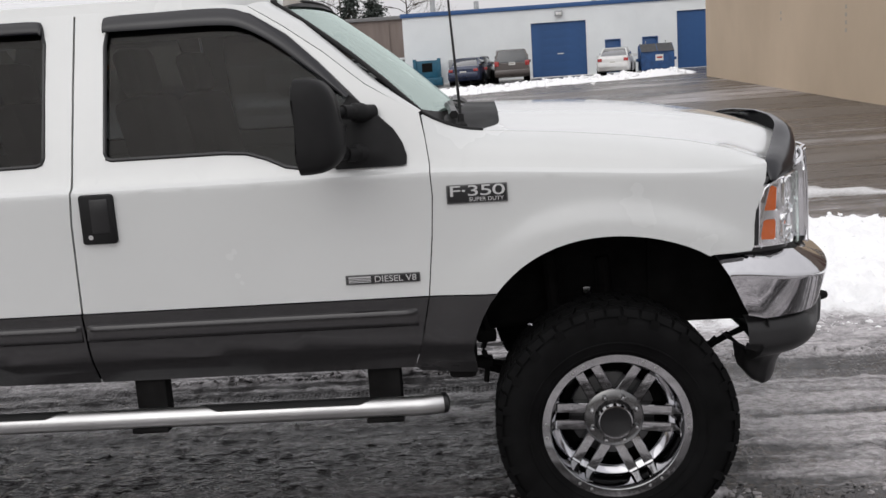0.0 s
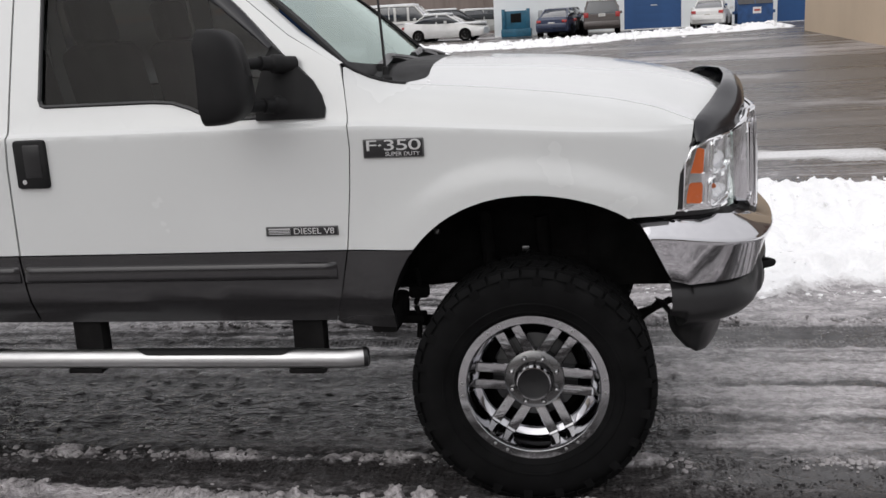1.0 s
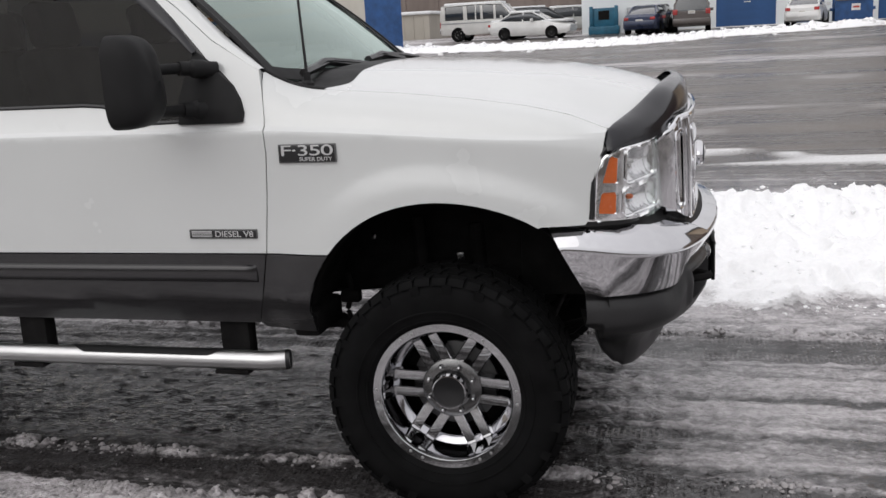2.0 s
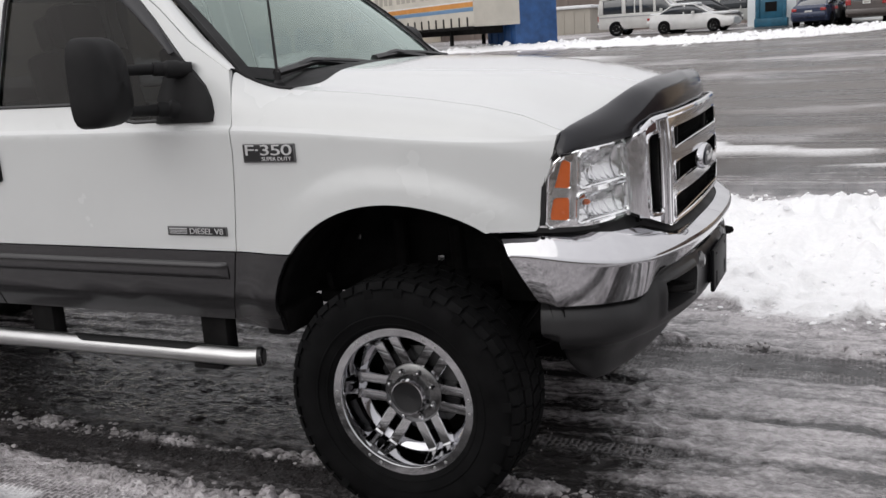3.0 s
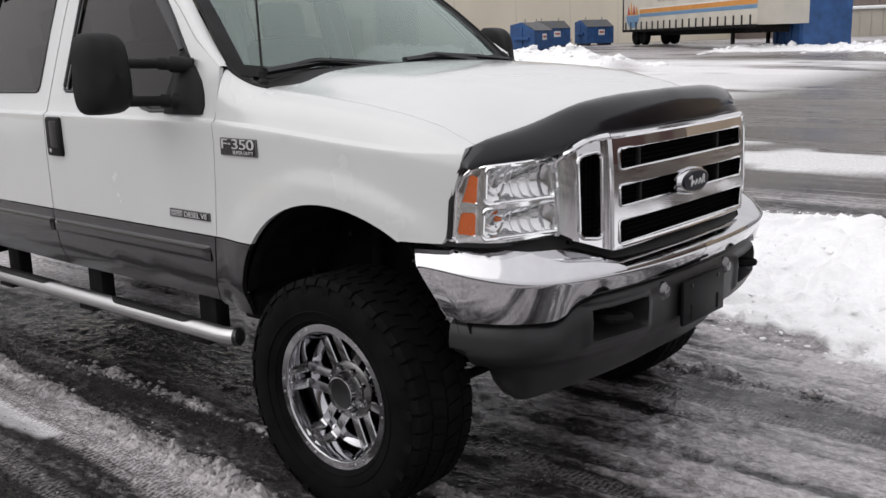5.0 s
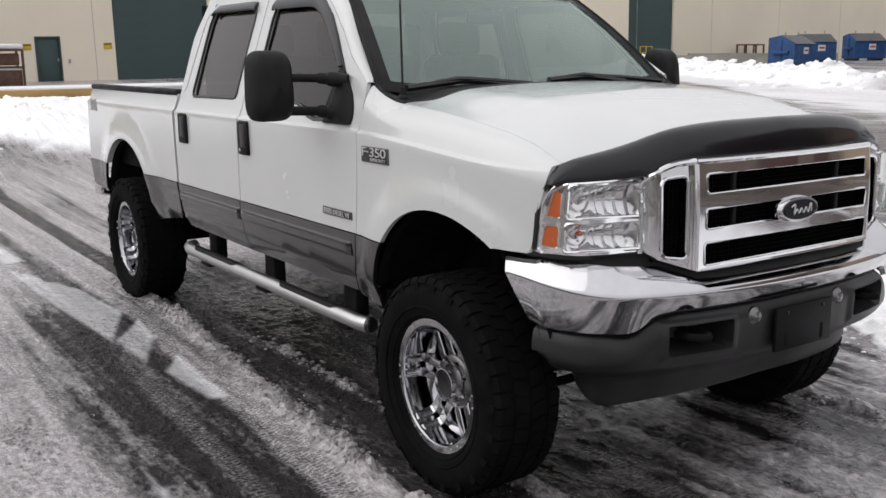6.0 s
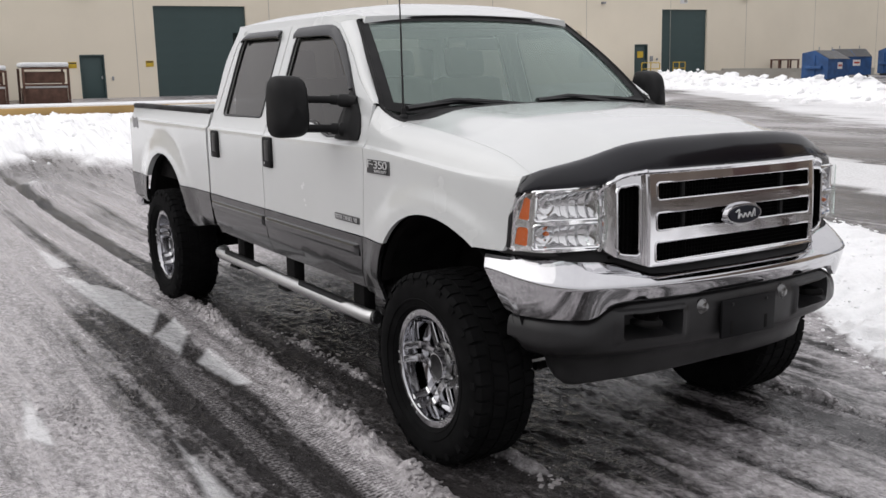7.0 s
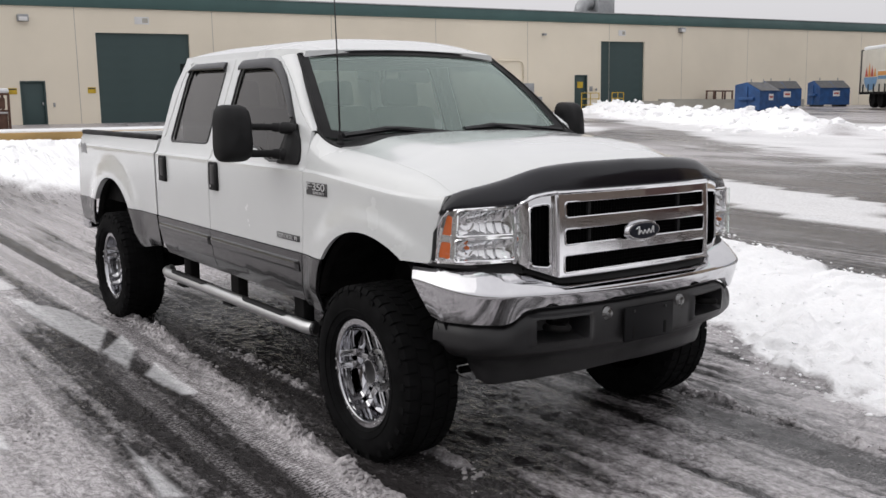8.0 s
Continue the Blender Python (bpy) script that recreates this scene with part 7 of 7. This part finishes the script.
def parked_car(name, label, category, at, turn, paint, body, cabin, wheels, r, rear, snow=(), front=True):
    """body and cabin: cross-sections from tail to nose; rear: half width, lamp z0, z1, plate z; wheels: axle places."""
    x, y = at
    c = thing(name, label, category, "parked vehicles", at=(x, y, lot_z(x, y) + 0.02), turn=turn)
    bm = bmesh.new()
    loft(bm, body)
    part("body", bm, paint, c)
    bm = bmesh.new()
    loft(bm, cabin)
    part("glasshouse", bm, CARGLASS, c, "dark car windows")
    top = [s for s in cabin if s[2] > max(q[2] for q in cabin) - 0.09]
    bm = bmesh.new()
    loft(bm, [(q[0], q[2] - 0.03, q[2] + 0.035, q[4] + 0.02, q[4] - 0.02) for q in top])
    part("roof", bm, paint, c)
    for s in (-1, 1):
        pts = [(q[0], s * (q[3] + 0.004), q[1]) for q in cabin]
        tops = [(q[0], s * (q[4] + 0.006), q[2]) for q in cabin]
        for i in sorted({0, len(cabin) - 1, len(cabin) // 2}):
            j = i
            a, b = Vector(pts[0] if i == 0 else (pts[-1] if i == len(cabin) - 1 else pts[i])), None
            k = 1 if i == 0 else (len(cabin) - 2 if i == len(cabin) - 1 else i)
            b = Vector(tops[k])
            bm = bmesh.new()
            tube(bm, [a, a.lerp(b, 0.55) + Vector((0, s * 0.02, 0)), b], 0.045, 6)
            part("window_pillar", bm, paint, c)
        for wx in wheels:
            car_wheel(c, wx, s * (body[len(body) // 2][3] - 0.02), r)
            bm = bmesh.new()
            w0 = body[len(body) // 2][3]
            lathe(bm, [(r * 1.16, s * 0.006), (0.02, s * 0.004)], 24)
            bmesh.ops.translate(bm, verts=bm.verts, vec=(wx, s * (w0 - 0.01), r * 1.02))
            part("wheel_arch", bm, UNDER, c)
        hw, z0, z1, _ = rear
        xr = body[0][0]
        part("tail_lamp", boxed(xr - 0.03, xr + 0.12, min(s * (hw - 0.24), s * hw), max(s * (hw - 0.24), s * hw), z0, z1, 0.015), REDLENS, c)
        xf, zf = body[-1][0], body[-1][2]
        if front:
            part("headlamp", boxed(xf - 0.10, xf + 0.02, min(s * (hw - 0.30), s * (hw - 0.03)), max(s * (hw - 0.30), s * (hw - 0.03)), zf - 0.20, zf - 0.05, 0.015), SIGNW, c)
        mx = cabin[-2][0] - 0.05
        part("wing_mirror", boxed(mx, mx + 0.14, min(s * (body[len(body) // 2][3] + 0.0), s * (body[len(body) // 2][3] + 0.18)), max(s * body[len(body) // 2][3], s * (body[len(body) // 2][3] + 0.18)), cabin[0][1] + 0.0, cabin[0][1] + 0.15, 0.02), paint, c)
    part("rear_bumper", boxed(body[0][0] - 0.07, body[0][0] + 0.1, -rear[0], rear[0], body[0][1] + 0.02, body[0][1] + 0.26, 0.04), paint if category != "van" else CHROME, c)
    pl = part("number_plate", boxed(body[0][0] - 0.035, body[0][0] - 0.01, -0.17, 0.17, rear[3], rear[3] + 0.15), SIGNW, c)
    part("plate_bar", boxed(body[0][0] - 0.04, body[0][0] - 0.034, -0.13, 0.13, rear[3] + 0.04, rear[3] + 0.10), CONCRETE, pl)
    for x0, x1, hw, z in snow:
        part("snow_cover", boxed(x0, x1, -hw, hw, z - 0.05, z + 0.09, 0.06), SNOW, c, "layer of snow")
    return c


def paint(name, col):
    return material(name, col, 0.3, coat=0.6, var=0.08, scale=2)


sedan_body = [(-2.30, 0.42, 0.86, 0.74, 0.66), (-2.18, 0.26, 1.00, 0.86, 0.74), (-1.6, 0.20, 1.04, 0.90, 0.80), (-0.6, 0.18, 0.98, 0.91, 0.84), (0.6, 0.18, 0.96, 0.91, 0.84), (1.4, 0.20, 0.90, 0.90, 0.78), (2.15, 0.24, 0.76, 0.86, 0.70), (2.35, 0.34, 0.66, 0.74, 0.6)]
sedan_cabin = [(-1.80, 0.94, 1.02, 0.72, 0.66), (-1.05, 0.94, 1.40, 0.80, 0.58), (-0.3, 0.94, 1.45, 0.82, 0.60), (0.25, 0.94, 1.41, 0.82, 0.58), (1.15, 0.92, 0.98, 0.74, 0.70)]
van_body = [(-2.45, 0.40, 1.00, 0.86, 0.84), (-2.38, 0.30, 1.06, 0.93, 0.90), (-1.2, 0.24, 1.06, 0.95, 0.91), (0.8, 0.24, 1.04, 0.95, 0.90), (1.5, 0.24, 0.98, 0.93, 0.84), (2.2, 0.28, 0.84, 0.88, 0.72), (2.38, 0.36, 0.70, 0.76, 0.6)]
van_cabin = [(-2.42, 1.02, 1.10, 0.88, 0.86), (-2.22, 1.02, 1.66, 0.89, 0.70), (-0.8, 1.02, 1.73, 0.90, 0.72), (0.55, 1.02, 1.66, 0.90, 0.68), (1.55, 0.98, 1.04, 0.82, 0.76)]
parked_car("minivan", "brown-grey minivan parked facing the workshop, snow behind", "car", (0.82, 50.7), 90, paint("brown_grey_paint", (0.10, 0.085, 0.08)), van_body, van_cabin, (-1.45, 1.45), 0.33, (0.93, 0.86, 1.12, 0.90))
parked_car("sedan", "dark blue sedan parked beside the minivan", "car", (-1.38, 50.4), 80, paint("dark_blue_paint", (0.018, 0.03, 0.075)), sedan_body, sedan_cabin, (-1.35, 1.35), 0.31, (0.80, 0.72, 0.86, 0.60))
parked_car("sedan", "dark grey sedan parked ahead of the blue one", "car", (-1.05, 52.0), 84, paint("dark_grey_car_paint", (0.05, 0.055, 0.06)), sedan_body, sedan_cabin, (-1.35, 1.35), 0.31, (0.80, 0.72, 0.86, 0.60))
parked_car("sedan", "white sedan with red tail lamps by the blue bin", "car", (6.6, 50.6), 78, paint("white_sedan_paint", (0.68, 0.68, 0.67)), sedan_body, sedan_cabin, (-1.35, 1.35), 0.32, (0.80, 0.74, 0.90, 0.62))
cargo_body = [(-2.60, 0.45, 1.16, 0.93, 0.92), (-2.55, 0.36, 1.20, 0.98, 0.96), (-1.0, 0.34, 1.20, 1.0, 0.97), (1.2, 0.34, 1.18, 1.0, 0.96), (1.7, 0.36, 1.10, 0.98, 0.92), (2.45, 0.40, 1.02, 0.94, 0.86), (2.60, 0.50, 0.92, 0.86, 0.8)]
cargo_cabin = [(-2.58, 1.17, 1.30, 0.95, 0.93), (-2.50, 1.17, 1.96, 0.95, 0.82), (-0.5, 1.17, 2.02, 0.96, 0.84), (1.0, 1.17, 1.97, 0.95, 0.82), (1.75, 1.12, 1.18, 0.92, 0.88)]
WV = paint("white_van_paint", (0.64, 0.635, 0.61))
van = parked_car("passenger_van", "white full-size passenger van with snow on its hood", "van", (-10.45, 52.2), -3, WV, cargo_body, cargo_cabin, (-1.55, 1.62), 0.36, (0.95, 0.80, 1.10, 0.62), snow=((1.55, 2.55, 0.86, 1.10), (-2.4, 0.9, 0.78, 2.05)))
for s in (-1, 1):
    for x0, x1 in ((-2.52, -2.30), (-1.22, -1.0), (-0.22, -0.08), (0.55, 0.68)):
        part("side_panel", boxed(x0, x1, min(s * 0.90, s * 0.985), max(s * 0.90, s * 0.985), 1.16, 1.93, 0.02), WV, van)
    part("body_stripe", boxed(-2.55, 2.3, min(s * 1.0, s * 1.006), max(s * 1.0, s * 1.006), 0.98, 1.03), GALV, van)
parked_car("coupe", "low white car covered in snow beside the van", "car", (-7.8, 51.3), -8, paint("white_coupe_paint", (0.66, 0.66, 0.65)), sedan_body, sedan_cabin, (-1.35, 1.35), 0.31, (0.80, 0.72, 0.86, 0.60), snow=((0.7, 2.2, 0.8, 0.90), (-1.1, 0.3, 0.62, 1.45), (-2.2, -1.6, 0.74, 1.0)))
parked_car("estate_car", "dark parked estate car behind the white van", "car", (-8.9, 61.5), 10, paint("black_car_paint", (0.03, 0.03, 0.032)), van_body, van_cabin, (-1.45, 1.45), 0.33, (0.93, 0.86, 1.12, 0.90), snow=((-2.0, 0.4, 0.66, 1.74),))
parked_car("estate_car", "pale snow-covered estate car far behind the van", "car", (-6.9, 67.0), 30, paint("pale_car_paint", (0.5, 0.5, 0.48)), van_body, van_cabin, (-1.45, 1.45), 0.33, (0.93, 0.86, 1.12, 0.90), snow=((-2.0, 0.4, 0.66, 1.74), (1.2, 2.2, 0.7, 0.98)))


# ---- trees behind the workshop ----
def evergreen(x, y, h, spread_r, seed):
    rng = random.Random(seed)
    t = thing("evergreen_tree", "dark evergreen tree standing behind the white workshop", "tree", "trees behind the lot", at=(x, y, lot_z(x, y)))
    bm = bmesh.new()
    tube(bm, [(0, 0, -0.3), (0.05, 0, h * 0.5), (0, 0.05, h * 0.96)], [0.28, 0.16, 0.03], 8)
    part("trunk", bm, BARK, t)
    bm, bl = bmesh.new(), bmesh.new()
    for k in range(70):
        z = h * (0.22 + 0.76 * k / 70)
        reach = spread_r * (1 - (k / 70) ** 1.4) * rng.uniform(0.65, 1.15) + 0.3
        a = rng.uniform(0, 2 * math.pi)
        tip = Vector((math.cos(a) * reach, math.sin(a) * reach, z - reach * 0.12))
        tube(bl, [(0, 0, z), tip], [0.04, 0.012], 4, False)
        for q in range(30):
            f = rng.uniform(0.2, 1.05)
            c = Vector((0, 0, z)).lerp(tip, f) + Vector((rng.gauss(0, 0.28), rng.gauss(0, 0.28), rng.gauss(0, 0.16)))
            u = Vector((rng.gauss(0, 1), rng.gauss(0, 1), rng.gauss(0, 0.6))).normalized() * rng.uniform(0.14, 0.34)
            v = u.cross(Vector((rng.gauss(0, 1), rng.gauss(0, 1), 1))).normalized() * rng.uniform(0.05, 0.12)
            bm.faces.new([bm.verts.new(c - u), bm.verts.new(c + v), bm.verts.new(c + u), bm.verts.new(c - v)][:4])
    part("limbs", bl, BARK, t)
    part("crown", bm, NEEDLE, t)


evergreen(-10.6, 86, 7.6, 2.9, 3)
evergreen(-13.6, 92, 8.4, 2.6, 5)
evergreen(-17.5, 96, 7.6, 2.6, 8)


def bare_tree(x, y, h, seed):
    rng = random.Random(seed)
    t = thing("bare_tree", "leafless winter tree far behind the lot", "tree", "trees behind the lot", at=(x, y, lot_z(x, y)))
    bm = bmesh.new()
    tube(bm, [(0, 0, -0.3), (0.1, 0, h * 0.4), (0, 0.1, h)], [0.22, 0.15, 0.02], 7)
    part("trunk", bm, BARK, t)
    bm = bmesh.new()

    def limb(p, d, ln, r, depth):
        q = p + d * ln
        tube(bm, [p, p.lerp(q, 0.5) + Vector((rng.gauss(0, 0.06), rng.gauss(0, 0.06), 0.05)) * ln, q], [r, r * 0.75, r * 0.5], 4, False)
        if depth:
            for _ in range(3):
                limb(p.lerp(q, rng.uniform(0.5, 1.0)), (d + Vector((rng.gauss(0, 0.55), rng.gauss(0, 0.55), rng.gauss(0.15, 0.3)))).normalized(), ln * rng.uniform(0.5, 0.75), r * 0.5, depth - 1)
    for k in range(13):
        z = h * rng.uniform(0.3, 0.9)
        a = rng.uniform(0, 6.28)
        limb(Vector((0, 0, z)), Vector((math.cos(a), math.sin(a), rng.uniform(0.4, 1.0))).normalized(), (h - z) * 0.45 + 0.6, 0.05, 3)
    part("limbs", bm, BARK, t)


for k, (x, y, h) in enumerate(((-15.5, 99, 11), (-19, 101, 12), (-24, 102, 11), (-30, 103, 12), (-9, 104, 10.5))):
    bare_tree(x, y, h, 20 + k)


# ---- unseen plain block added behind the camera, to darken chrome and glass reflections ----
south = thing("reflection_wall", "plain brown wall added behind the camera to darken reflections", "building")
part("wall", boxed(-60, 60, -46, -32, -0.2, 5.2), material("brown_concrete", (0.17, 0.145, 0.13), 0.85, var=0.08, scale=0.3, fine=10), south)
part("roof", boxed(-60.2, 60.2, -46.2, -31.8, 5.2, 5.4), ROOFING, south)
